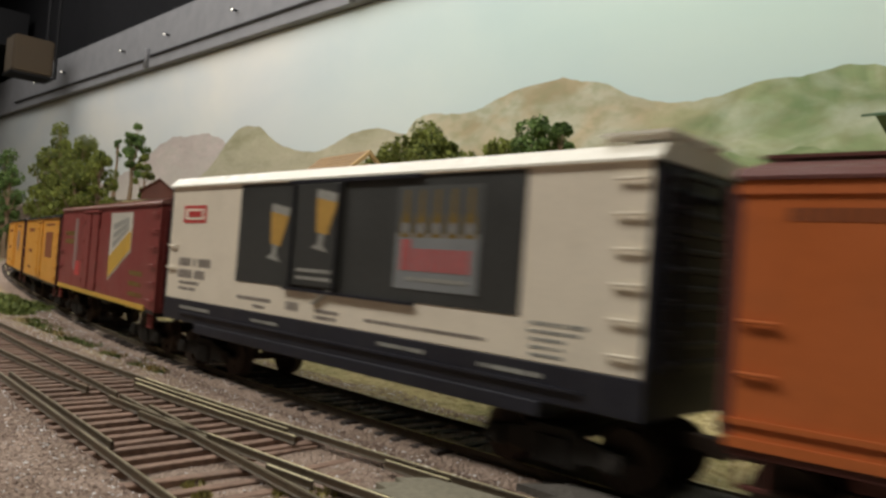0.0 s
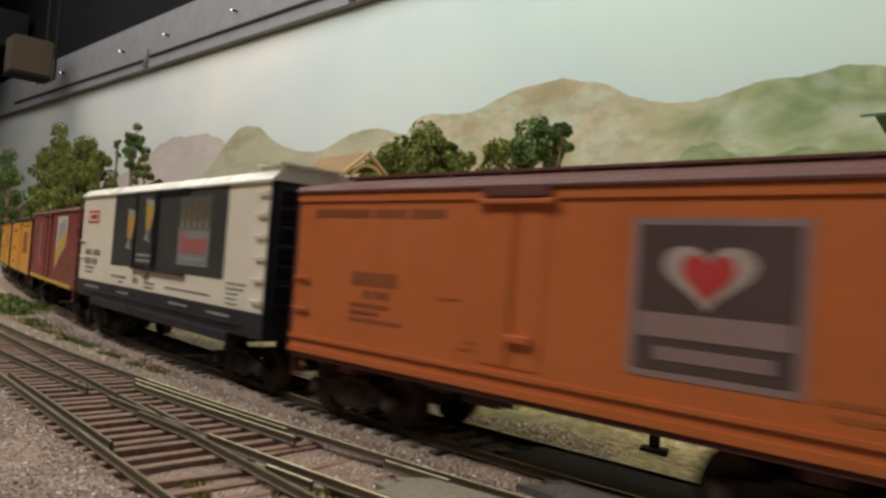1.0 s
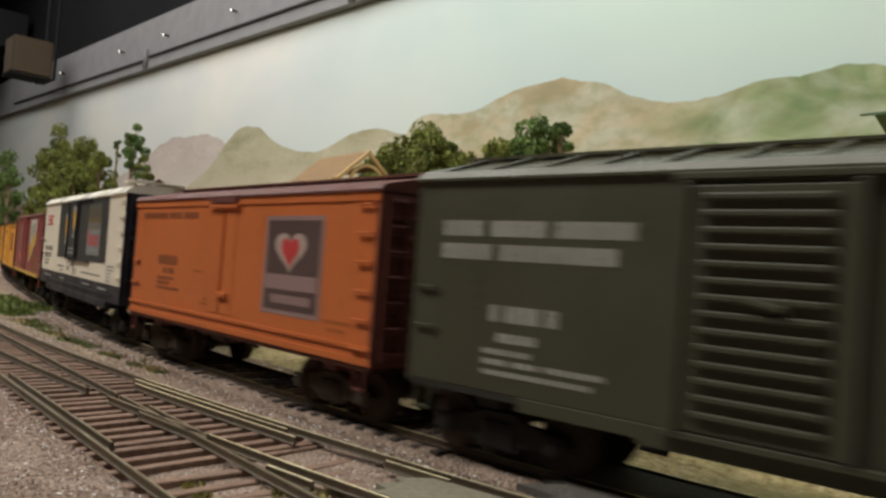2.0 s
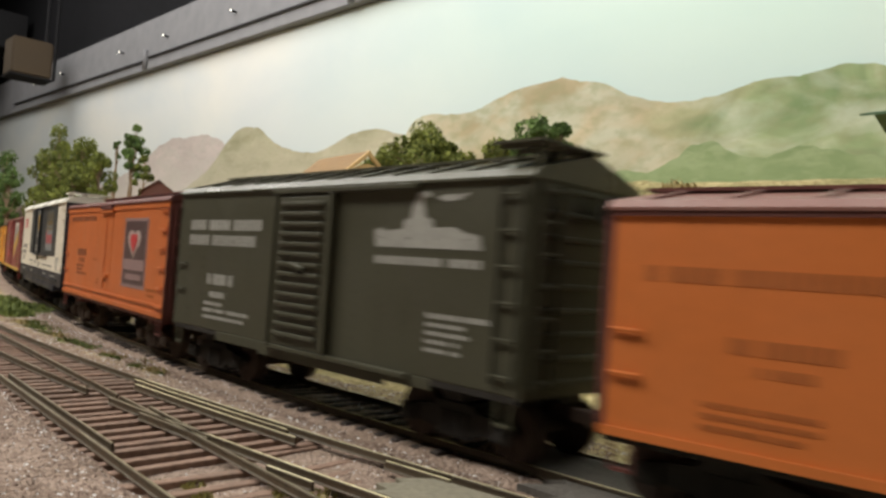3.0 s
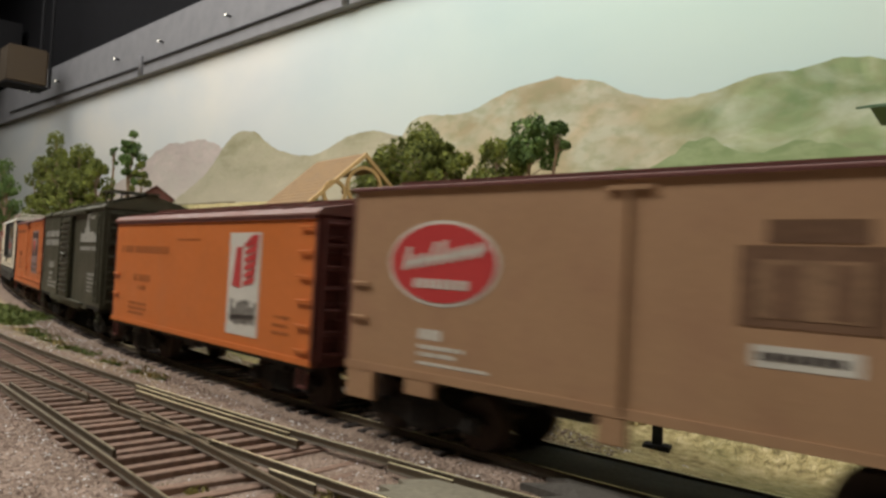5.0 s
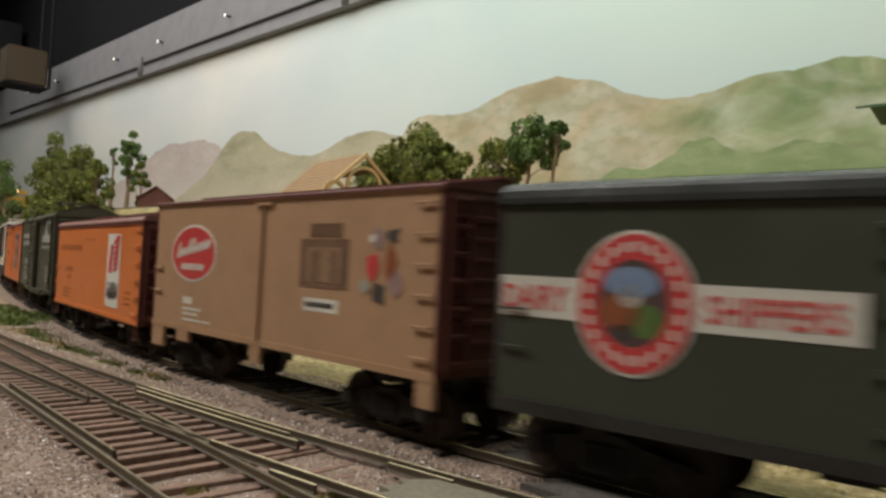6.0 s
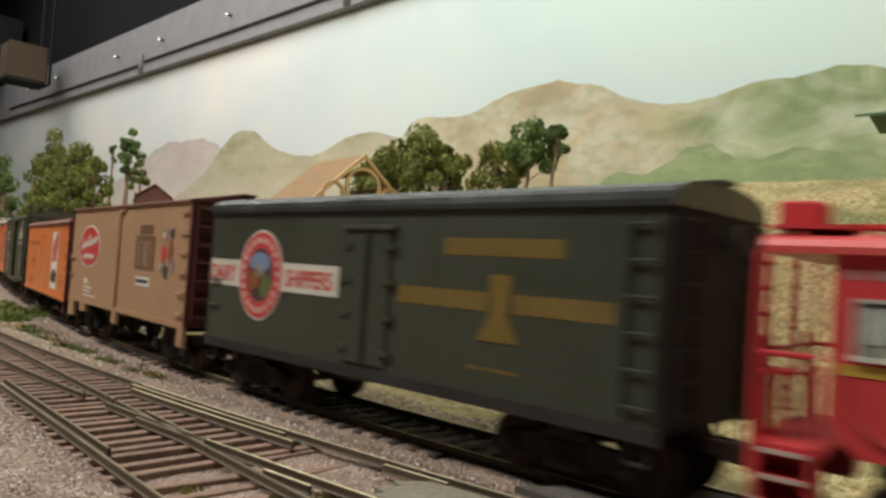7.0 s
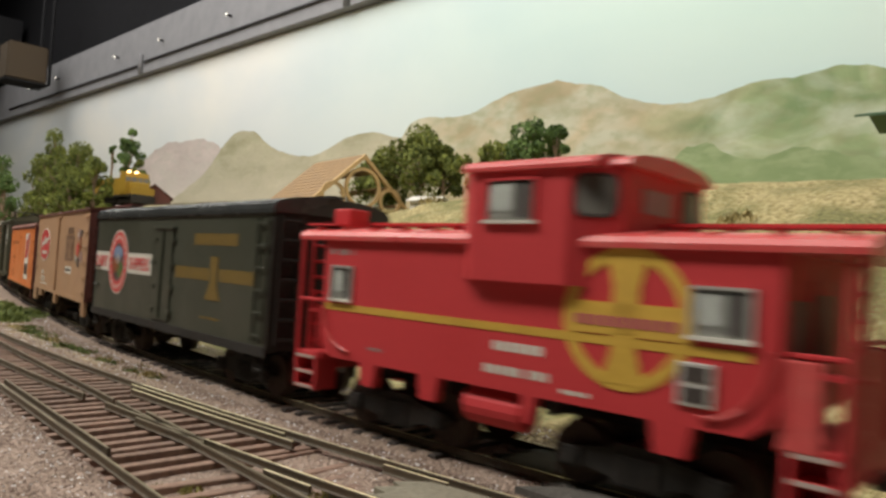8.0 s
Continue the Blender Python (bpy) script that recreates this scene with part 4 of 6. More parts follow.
def end_ladder(car, xe, s, y0, y1, z0, z1, n, material):
    bm = B()
    x = xe + s * 1.0
    for i in range(n):
        z = z0 + (z1 - z0) * i / (n - 1)
        rod(bm, (x, y0, z), (x, y1, z), 0.4)
        for y in (y0 + 0.3, y1 - 0.3):
            box(bm, min(xe, x), max(xe, x), y - 0.25, y + 0.25, z - 0.25, z + 0.25)
    for y in (y0, y1):
        box(bm, x - 0.35, x + 0.35, y - 0.3, y + 0.3, z0 - 1.2, z1 + 1.2)
    part("end_ladder", bm, material, car)


def rail_car(name, label, s, L, zb, zt, side, end, roof, iron="iron", rise=3.4, style="peak", ribs=0, end_ribs=9, walk_board=True, board_mat=None, platform=False, stiles=False, eave=0.5, slack=(), group="freight cars of the train"):
    """A boxcar or refrigerator car body with roof, ends, ladders, underframe and trucks. zb..zt: the side's foot and eave."""
    car = thing(name, label, "freight car", group)
    X = L / 2
    bm = B()
    box(bm, -X + 0.4, X - 0.4, -WIDE, WIDE, zb, zt, 0.3)
    part("body", bm, M[side], car)
    # ends
    for s_ in (-1, 1):
        bm = B()
        box(bm, s_ * (X - 1.2), s_ * (X - 0.1), -WIDE + 0.3, WIDE - 0.3, zb - 0.4, zt + 0.3, 0.2)
        for y in (-WIDE + 0.7, WIDE - 0.7):
            box(bm, s_ * (X - 0.8), s_ * (X + 0.05), y - 0.8, y + 0.8, zb - 0.4, zt + 0.2)
        if rise and style == "peak":
            prism(bm, [(-WIDE + 0.3, zt), (WIDE - 0.3, zt), (0, zt + rise - 0.4)], s_ * (X - 0.9), s_ * (X - 0.1))
        else:
            prism(bm, [((WIDE - 0.3) * math.cos(radians(a)), zt + (rise - 0.4) * math.sin(radians(a)) ** 0.8 if a not in (0, 180) else zt) for a in range(0, 181, 15)], s_ * (X - 0.9), s_ * (X - 0.1))
        wall = part("end_panel", bm, M[end], car, "ribbed end wall" if end_ribs else "plain end wall")
        first = None
        for i in range(end_ribs):
            z = zb + 2.2 + (zt - zb - 4) * i / max(1, end_ribs - 1)
            if first is None:
                bm = B()
                box(bm, s_ * (X - 0.4), s_ * (X + 0.4), -WIDE + 2.2, WIDE - 2.2, -0.55, 0.55, 0.3)
                first = rib = part("rib", bm, M[end], wall)
            else:
                rib = new("rib", first.data)
                rib.parent = wall
            rib.location.z = z * MM
    # roof
    bm = B()
    ev = WIDE + 0.7
    if style == "peak":
        k = eave + 0.2
        prism(bm, [(-ev, zt - 0.7), (-ev, zt - 0.2), (k - ev, zt + eave), (0, zt + rise), (ev - k, zt + eave), (ev, zt - 0.2), (ev, zt - 0.7), (WIDE - 1, zt - 0.5), (-WIDE + 1, zt - 0.5)], -X - 0.4, X + 0.4)
    else:
        prof = [(ev * math.cos(radians(a)), zt + 0.3 + (rise - 0.3) * math.sin(radians(a)) ** 0.75) if a not in (0, 180) else (ev * math.cos(radians(a)), zt + 0.3) for a in range(0, 181, 12)]
        prism(bm, prof + [(-ev, zt - 0.7), (-WIDE + 1, zt - 0.5), (WIDE - 1, zt - 0.5), (ev, zt - 0.7)], -X - 0.4, X + 0.4)
    top = part("roof", bm, M[roof], car)
    for q in (-1, 1) if ribs else ():
        first = None
        for i in range(ribs):
            if first is None:
                bm = B()
                vs = [bm.verts.new((dx, q * y, z)) for dx in (-0.5, 0.5) for y, z in ((ev - eave - 0.3, zt + eave - 0.1), (ev - eave - 0.5, zt + eave + 0.4), (3.2, zt + rise + 0.05), (3.2, zt + rise - 0.8))]
                for f in ((0, 1, 2, 3), (4, 5, 6, 7), (0, 1, 5, 4), (1, 2, 6, 5), (2, 3, 7, 6)):
                    bm.faces.new([vs[k] for k in f])
                first = rib = part("roof_rib", bm, M[roof], top)
            else:
                rib = new("roof_rib", first.data)
                rib.parent = top
            rib.location.x = (-X + (i + 0.5) * L / ribs) * MM
    if walk_board:
        bm = B()
        for y in (-2.3, -0.75, 0.8):
            box(bm, -X - 1.2, X + 1.2, y, y + 1.4, zt + rise + 0.1, zt + rise + 0.7)
        for i in range(9):
            x = -X + 2 + (L - 4) * i / 8
            box(bm, x - 0.4, x + 0.4, -2.6, 2.6, zt + rise - 0.5, zt + rise + 0.12)
        part("running_board", bm, M[board_mat or roof], car)
        for s_ in (-1, 1) if platform else ():
            y0, y1 = (-WIDE + 0.8, -2.4) if s_ > 0 else (2.4, WIDE - 0.8)
            bm = B()
            boards = []
            for k in range(6):
                boards.append(B())
                box(boards[-1], s_ * (X + 0.8 - 2.0 * k), s_ * (X - 1.0 - 2.0 * k), y0, y1, zt + rise + 0.3, zt + rise + 0.8)
            for k in (0.5, 0.9):
                yy = y0 + (y1 - y0) * (k if s_ < 0 else 1 - k)
                box(bm, s_ * (X + 0.4), s_ * (X - 10.5), yy - 0.3, yy + 0.3, zt + rise - 0.5, zt + rise + 0.3)
                for dx in (0.6, 9.6):
                    box(bm, s_ * (X - dx - 0.3), s_ * (X - dx + 0.3), yy - 0.3, yy + 0.3, zt + 0.8, zt + rise - 0.4)
            deck = part("roof_platform", bm, M[board_mat or roof], car)
            for b_ in boards:
                part("board", b_, M[board_mat or roof], deck)
    # ladders and grabs, on both sides
    for q, f in ((-1, 1), (1, -1)):
        ladder(car, f * (X - 6.6), f * (X - 1.6), zb + 3.2, zt - 3.4, 6, M[side], q, stiles) if f > 0 else ladder(car, -X + 1.6, -X + 6.6, zb + 3.2, zt - 3.4, 6, M[side], q, stiles)
        for z in (0.27, 0.46):
            x0 = -f * (X - 1.2)
            bm = B()
            y = q * (WIDE + 0.6)
            zz = zb + (zt - zb) * z
            rod(bm, (x0, y, zz), (x0 + f * 5, y, zz), 0.28)
            for x in (x0 + f * 0.3, x0 + f * 4.7):
                box(bm, x - 0.22, x + 0.22, min(y, q * WIDE), max(y, q * WIDE), zz - 0.22, zz + 0.22)
            part("grab_iron", bm, M[side], car)
        for x in (-X + 2.2, X - 5.4):
            bm = B()
            y = q * (WIDE - 0.4)
            for xx in (x, x + 3.2):
                box(bm, xx - 0.25, xx + 0.25, y - 0.3, y + 0.3, zb - 5.2, zb + 0.3)
            box(bm, x - 0.25, x + 3.45, y - 0.5, y + 0.5, zb - 5.4, zb - 4.9)
            part("stirrup_step", bm, M[end], car)
    for s_ in (-1, 1):
        end_ladder(car, s_ * X, s_, -WIDE + 1.6, -WIDE + 7.0, zb + 2.5, zt - 2.5, 7, M[end])
        end_ladder(car, s_ * X, s_, WIDE - 7.0, WIDE - 1.6, zb + 2.5, zt - 2.5, 7, M[end])
    bm = B()
    rod(bm, (X + 2.4, 2.2, zt - 5), (X + 3.0, 2.2, zt - 5), 3.1, 16)
    rod(bm, (X + 0.6, 2.2, zt - 5), (X + 2.6, 2.2, zt - 5), 0.7, 8)
    part("brake_wheel", bm, M["iron"], car)
    # underframe
    bm = B()
    box(bm, -X + 1, X - 1, -3.2, 3.2, zb - 2.0, zb + 0.1)
    for x in (-X * 0.33, X * 0.33, -X * 0.1, X * 0.1):
        box(bm, x - 0.7, x + 0.7, -WIDE + 2, WIDE - 2, zb - 1.6, zb + 0.1)
    for x in (-X + 18, X - 18):
        box(bm, x - 2.5, x + 2.5, -WIDE + 2.5, WIDE - 2.5, zb - 3.2, zb + 0.1)
    for y in (-WIDE + 0.8, WIDE - 0.8):
        box(bm, -X + 0.6, X - 0.6, y - 0.7, y + 0.7, zb - 1.1, zb + 0.05)
    part("underframe", bm, M[iron if iron == "iron" else "oxide"], car)
    bm = B()
    rod(bm, (-17, -9, zb - 2.6), (-9, -9, zb - 2.6), 1.9, 14)
    rod(bm, (-9, -9, zb - 2.6), (-6, -9, zb - 2.6), 1.3, 12)
    part("brake_cylinder", bm, M[iron], car)
    bm = B()
    box(bm, -27, -20, -11, -7, zb - 3.4, zb - 0.4, 0.8)
    part("air_reservoir", bm, M[iron], car)
    for s_ in (-1, 1):
        knuckle(car, s_ * (X - 1), s_)
    sets = truck(car, -X + 19, M[iron]) + truck(car, X - 19, M[iron])
    CARS.append((car, s, (X - 19) * MM, sets, slack))
    return car


def door_frame(car, x0, x1, z0, z1, material, label, hinges=True, proud=0.5):
    """Paired plug or swing doors with bars and hinges."""
    bm = B()
    mid = (x0 + x1) / 2
    box(bm, x0, mid - 0.15, -WIDE - proud, -WIDE + 0.1, z0, z1, 0.12)
    d = part("door", bm, M[material], car, label)
    bm = B()
    box(bm, mid + 0.15, x1, -WIDE - proud, -WIDE + 0.1, z0, z1, 0.12)
    part("door", bm, M[material], car, label)
    bm = B()
    box(bm, x0 - 1.6, x1 + 1.6, -WIDE - 1.0, -WIDE + 0.1, z1, z1 + 0.9, 0.15)
    part("door_cap", bm, M[material], car)
    bm = B()
    for x in (mid - 0.6, mid + 0.6):
        rod(bm, (x, -WIDE - proud - 0.1, z0 + 0.5), (x, -WIDE - proud - 0.1, z1 - 0.5), 0.5 * proud)
    if hinges:
        for z in (0.1, 0.36, 0.62, 0.88):
            for xa, xb in ((x0 - 1.8, x0 + 1.8), (x1 - 1.8, x1 + 1.8)):
                zz = z0 + (z1 - z0) * z
                box(bm, xa, xb, -WIDE - 0.85, -WIDE - 0.2, zz - 0.55, zz + 0.55)
    part("latch_bar", bm, M[material], d)
    return d


# yellow refrigerator cars
for s_, lab in ((-0.6395, "yellow refrigerator car with brown emblem and dark roof"), (-0.7850, "yellow refrigerator car with pale round emblem")):
    c = rail_car("refrigerator_car", lab, s_, 130, 12.8, 45.5, "yellow", "oxide", "blackroof")
    door_frame(c, -9, 9, 14, 43, "yellow", "yellow double door")
    if s_ > -0.7:
        side_plate(c, "emblem", 22, 45, 25, 38, M["brownink"], "square brown emblem")
    else:
        bm = B()
        disc(bm, 30, -WIDE, 32, 9, 7, 0.12)
        part("emblem", bm, M["mauve"], c, "pale round emblem")
    letter_bars(c, [(-50, -25, 38, 40), (-46, -30, 26, 28), (-46, -33, 17, 18.4)], M["brownink"])
    letter_bars(c, [(20, 50, 41, 42.2)], M["brownink"])

# maroon car with sloping emblem
c = rail_car("insulated_boxcar", "maroon insulated boxcar with yellow sill and sloping emblem", -0.4942, 139, 14.0, 48.2, "maroon", "maroon", "oxide_roof", ribs=10)
door_frame(c, -26, -4, 15.5, 46, "maroon", "maroon plug door")
side_plate(c, "sill_stripe", -69.3, 60, 13.4, 15.0, M["gold"], "yellow sill stripe", 0.35)
bm = B()
prism(bm, [(13, 20.5), (40, 32), (40, 45.5), (13, 45.5)], -WIDE - 0.12, -WIDE, "y")
em = part("emblem", bm, M["letter"], c, "white sloping emblem with grey lettering")
bm = B()
prism(bm, [(13.5, 21.5), (39.5, 32.6), (39.5, 39.5), (13.5, 29.5)], -WIDE - 0.24, -WIDE - 0.1, "y")
part("emblem_stripe", bm, M["gold"], em, "slanting yellow stripe")
for i in range(3):
    bm = B()
    prism(bm, [(17, 32.5 + 3.3 * i), (36, 39.2 + 2.0 * i - 0.4 * i), (36, 40.8 + 1.6 * i), (17, 34.8 + 3.3 * i)], -WIDE - 0.2, -WIDE - 0.1, "y")
    part("lettering", bm, M["greyletter"], em)
letter_bars(c, [(-62, -44, 36.5, 38.5), (-62, -44, 33.0, 35.0), (40, 55, 24, 25.6), (40, 55, 20.5, 22), (40, 55, 17, 18.4)], M["dullgold"])
letter_bars(c, [(-44, -38, 22, 44), ], M["mauve"], pitch=6)
letter_bars(c, [(-40, -30, 20, 26)], M["signred"], pitch=9)

# cream-white car with charcoal panel
c = rail_car("insulated_boxcar", "cream-white insulated boxcar with black sill and beer-glass mural", -0.3374, 161.7, 19.4, 53.0, "white", "navy", "roofwhite", rise=3.3, eave=2.2, end_ribs=11, board_mat="roofwhite", platform=True)
bm = B()
box(bm, -80.8, 80.8, -WIDE - 0.15, WIDE + 0.15, 13.2, 19.5, 0.2)
box(bm, -60, 62, -WIDE - 0.5, WIDE + 0.5, 10.6, 13.3, 0.3)
box(bm, -70, 70, -WIDE - 0.8, -WIDE + 0.2, 15.6, 16.1)
part("side_sill", bm, M["navy"], c, "deep blue-black side sill")
pan = side_plate(c, "mural_panel", -39.5, 56.3, 26.8, 52.0, M["panel"], "charcoal mural panel", 0.15)
bm = B()
box(bm, -14, 5.5, -WIDE - 0.9, -WIDE, 27.6, 51.4, 0.2)
dr = part("door", bm, M["panel"], c, "charcoal plug door")
bm = B()
for x in (-13, 4.5):
    rod(bm, (x, -WIDE - 1.2, 27), (x, -WIDE - 1.2, 51), 0.35)
box(bm, -16, 30, -WIDE - 1.0, -WIDE - 0.1, 51.5, 52.2)
box(bm, -16, 30, -WIDE - 1.0, -WIDE - 0.1, 26.2, 26.8)
part("latch_bar", bm, M["navy"], dr)


def beer_glass(car, x, z, h, y):
    w = h * 0.30
    bm = B()
    prism(bm, [(x - w * 0.52, z + h * 0.28), (x + w * 0.52, z + h * 0.28), (x + w, z + h * 0.85), (x - w, z + h * 0.85)], y - 0.1, y, "y")
    lean = Matrix.Translation((x, 0, z)) @ Matrix.Rotation(radians(9), 4, "Y") @ Matrix.Translation((-x, 0, -z))
    bmesh.ops.transform(bm, matrix=lean, verts=bm.verts)
    g = part("glass_picture", bm, M["beer"], car, "amber beer glass picture")
    bm = B()
    prism(bm, [(x - w, z + h * 0.85), (x + w, z + h * 0.85), (x + w * 1.02, z + h), (x - w * 1.02, z + h)], y - 0.12, y, "y")
    prism(bm, [(x - w * 0.25, z + h * 0.28), (x + w * 0.25, z + h * 0.28), (x + w * 0.25, z + h * 0.1), (x + w * 0.75, z), (x - w * 0.75, z), (x - w * 0.25, z + h * 0.1)], y - 0.12, y, "y")
    bmesh.ops.transform(bm, matrix=lean, verts=bm.verts)
    part("foam", bm, M["greyletter"], g, "pale foam and glass foot")


beer_glass(c, -22, 33.0, 13.5, -WIDE - 0.15)
beer_glass(c, -2.0, 36.0, 13.5, -WIDE - 0.9)
letter_bars(c, [(-10.5, 3, 30.8, 31.6), (-10.5, 3, 29.0, 29.8)], M["greyletter"], 0.9, pitch=3)
ps = side_plate(c, "poster", 23.3, 46.6, 29.2, 49.8, M["posterdim"], "dim blue-grey poster with bottles over a red-lettered card", 0.1, None, 0.15)
side_plate(c, "poster_card", 23.5, 46.2, 29.4, 40.4, M["posterblue"], "pale blue-grey card", 0.06, ps, 0.25)
for k in range(5):
    x = 24.6 + 4.4 * k
    bm = B()
    prism(bm, [(x, 39.6), (x + 3.0, 39.6), (x + 2.8, 43.2), (x + 2.0, 44.8), (x + 1.9, 49.0), (x + 1.1, 49.0), (x + 1.0, 44.8), (x + 0.2, 43.2)], -WIDE - 0.34, -WIDE - 0.24, "y")
    b_ = part("bottle_picture", bm, M["dullgold"], ps, "amber bottle picture")
    bm = B()
    disc(bm, x + 1.5, -WIDE - 0.34, 41.4, 1.0, 1.2, 0.05, 12)
    part("bottle_label", bm, M["posterblue"], b_)
side_plate(c, "red_word", 25.2, 28.0, 33.0, 39.2, M["posterred"], "red lettering", 0.06, ps, 0.32)
for k in range(7):
    x = 28.6 + 2.3 * k
    side_plate(c, "red_word", x, x + 1.75, 33.0, 37.4, M["posterred"], "", 0.06, ps, 0.32)
letter_bars(c, [(27, 44, 31.0, 31.8)], M["greyletter"], 0.32)
lg = side_plate(c, "emblem", -72, -58.5, 41.8, 46.8, M["signred"], "small red-framed emblem", 0.1)
side_plate(c, "emblem_ground", -70.8, -59.7, 42.7, 45.9, M["white"], "", 0.08, lg, 0.1)
letter_bars(c, [(-69, -61, 43.4, 45.2)], M["signred"], 0.18)
letter_bars(c, [(-73, -54, 29.3, 31.6), (-73, -57, 25.8, 28.2), (-72, -60, 24.0, 24.9), (-72, -62, 22.3, 23.2)], M["softink"])
letter_bars(c, [(15, 49.3, 21.5, 22.2), (-38, -22, 22.3, 23.2), (-30, -24, 20.6, 21.4), (-15, -10, 21.4, 23.4), (-3, 6, 21.8, 22.6), (-3, 5, 20.4, 21.2)], M["softink"])
letter_bars(c, [(58.5, 70, 25.6, 26.3), (58.5, 69, 24.3, 24.9), (59, 66, 23.0, 23.6), (59, 66, 21.7, 22.3), (59, 66, 20.4, 21.0)], M["greyletter"])
bm = B()
prism(bm, [(-4, 23.6), (-3.2, 23.6), (2.8, 27.2), (2.0, 27.2)], -WIDE - 0.9, -WIDE, "y")
part("placard", bm, M["greyletter"], c)
letter_bars(c, [(-70, -52, 16.9, 17.8), (-30, -18, 17.0, 17.8), (20, 34, 17.2, 18.0), (48, 62, 17.0, 17.8)], M["greyletter"], 0.2)

# orange car with heart emblem
c = rail_car("refrigerator_car", "orange wooden refrigerator car with heart emblem and oxide roof", -0.1810, 131.4, 12.8, 49.6, "orange", "oxide", "oxide", iron="rustiron", rise=4.6, eave=0.9)
door_frame(c, -9, 4.5, 17.6, 46, "orange", "orange double door", hinges=False, proud=0.15)
side_plate(c, "fascia_board", -65.6, 65.6, 47.0, 48.7, M["orange"], "", 0.35)
side_plate(c, "side_sill", -65.6, 65.6, 15.9, 16.7, M["orange"], "", 0.45)
side_plate(c, "side_sill", -65.6, 65.6, 12.8, 14.2, M["orange"], "", 0.35)
side_plate(c, "door_track", -9.5, 4.8, 47.5, 49.3, M["oxide"], "brown board over the door", 1.1)
sq = side_plate(c, "emblem", 20.3, 46.0, 20.2, 43.9, M["mauve"], "square plum emblem with a red heart", 0.1)
side_plate(c, "emblem_ground", 21.6, 44.7, 21.4, 42.8, M["plum"], "", 0.1, sq, 0.08)


def heart(x, z, w, h, y0, y1):
    pts = []
    for i in range(36):
        t = 2 * math.pi * i / 36
        pts.append((x + w * math.sin(t) ** 3, z + h * (0.8125 * math.cos(t) - 0.3125 * math.cos(2 * t) - 0.125 * math.cos(3 * t) - 0.0625 * math.cos(4 * t))))
    return prism(B(), pts, y0, y1, "y")


part("heart", heart(32.4, 35.8, 6.9, 5.3, -WIDE - 0.28, -WIDE - 0.1), M["rosegrey"], sq, "pale heart outline")
part("heart", heart(32.4, 35.6, 3.9, 3.9, -WIDE - 0.40, -WIDE - 0.2), M["signred"], sq, "red heart")
letter_bars(c, [(22.0, 44.4, 26.2, 29.8)], M["mauve"], 0.18, pitch=30)
letter_bars(c, [(25, 42.0, 22.9, 24.9)], M["mauve"], 0.18, pitch=2.6)
letter_bars(c, [(-59, -19, 43.4, 45.2)], M["brownink"], pitch=1.6)
letter_bars(c, [(-45, -31, 29.2, 32.0), (-41, -33, 26.6, 28.2), (-45, -33, 24.6, 25.5), (-45, -36, 23.1, 24.0), (-45, -29, 21.6, 22.4)], M["brownink"])
letter_bars(c, [(-20, -14, 28.0, 28.5), (-12, -4, 20.5, 21.2), (-14, -6, 19.2, 19.8), (48, 58, 20.2, 21.0), (49, 56, 18.4, 19.2)], M["faintink"])
bm = B()
box(bm, -2.5, 2.5, -WIDE - 1.0, -WIDE, 22.0, 23.4, 0.2)
part("tack_board", bm, M["orange"], c)

# dark green boxcar with ship emblem
c = rail_car("boxcar", "dark green steel boxcar with grey ship emblem and ribbed door", -0.0452, 131.5, 12.9, 51.0, "green", "green", "greenroof_lit", rise=5.6, eave=1.2, slack=((1.5, 0.0065), (3.0, 0.0027), (3.5, 0.0014), (4.5, 0.0004)), ribs=12, platform=True, stiles=True)
bm = B()
box(bm, -12.2, 10.8, -WIDE - 1.3, -WIDE, 13.4, 48.4, 0.2)
dr = part("door", bm, M["green"], c, "sliding steel door with pressed ribs")
bm = B()
box(bm, -9.4, 8.0, -0.9, 0.0, -0.55, 0.55, 0.3)
rib = part("door_rib", bm, M["green"], dr)
for i in range(14):
    if i:
        rib = new("door_rib", rib.data)
        rib.parent = dr
    rib.location = Vector((0, -WIDE - 1.25, 16.0 + 2.36 * i)) * MM
for x in (-12.6, 10.2):
    bm = B()
    box(bm, x, x + 1.2, -WIDE - 2.0, -WIDE - 1.0, 13.4, 49.0, 0.15)
    part("door_post", bm, M["green"], dr)
bm = B()
rod(bm, (-3.0, -WIDE - 2.3, 32.5), (2.5, -WIDE - 2.3, 31.5), 0.6, 6)
part("door_handle", bm, M["green"], dr)
bm = B()
for x0, x1, z0 in ((-40, -18, 10.6), (-18, 30, 9.8), (30, 44, 10.8)):
    box(bm, x0, x1, -WIDE - 0.1, -WIDE + 0.6, z0, 13.0, 0.15)
part("side_sill", bm, M["green"], c, "dark green fish-belly side sill")
for z_ in (49.2, 12.2):
    bm = B()
    box(bm, -14, 38, -WIDE - 1.6, -WIDE, z_, z_ + 1.05, 0.15)
    part("door_track", bm, M["green"], c)
bm = B()
for x in (-58, -50, -42, -34, -26, 19, 27, 35, 43, 51, 58):
    for k in range(14):
        z = 15.5 + 2.4 * k
        rod(bm, (x, -WIDE - 0.16, z), (x, -WIDE + 0.05, z), 0.22, 5)
tagged(part("rivets", bm, M["green"], c), kind="stuff")
letter_bars(c, [(-59, -20, 40.2, 43.0), (-59, -23, 36.0, 38.8)], M["greyletter"], pitch=2.4, words=0.06)
letter_bars(c, [(-47, -33, 25.3, 28.2), (-45, -37, 21.8, 23.4), (-48, -38, 19.6, 20.6), (-48, -24, 17.8, 18.8), (-48, -26, 16.0, 16.9)], M["greyletter"], pitch=1.7)
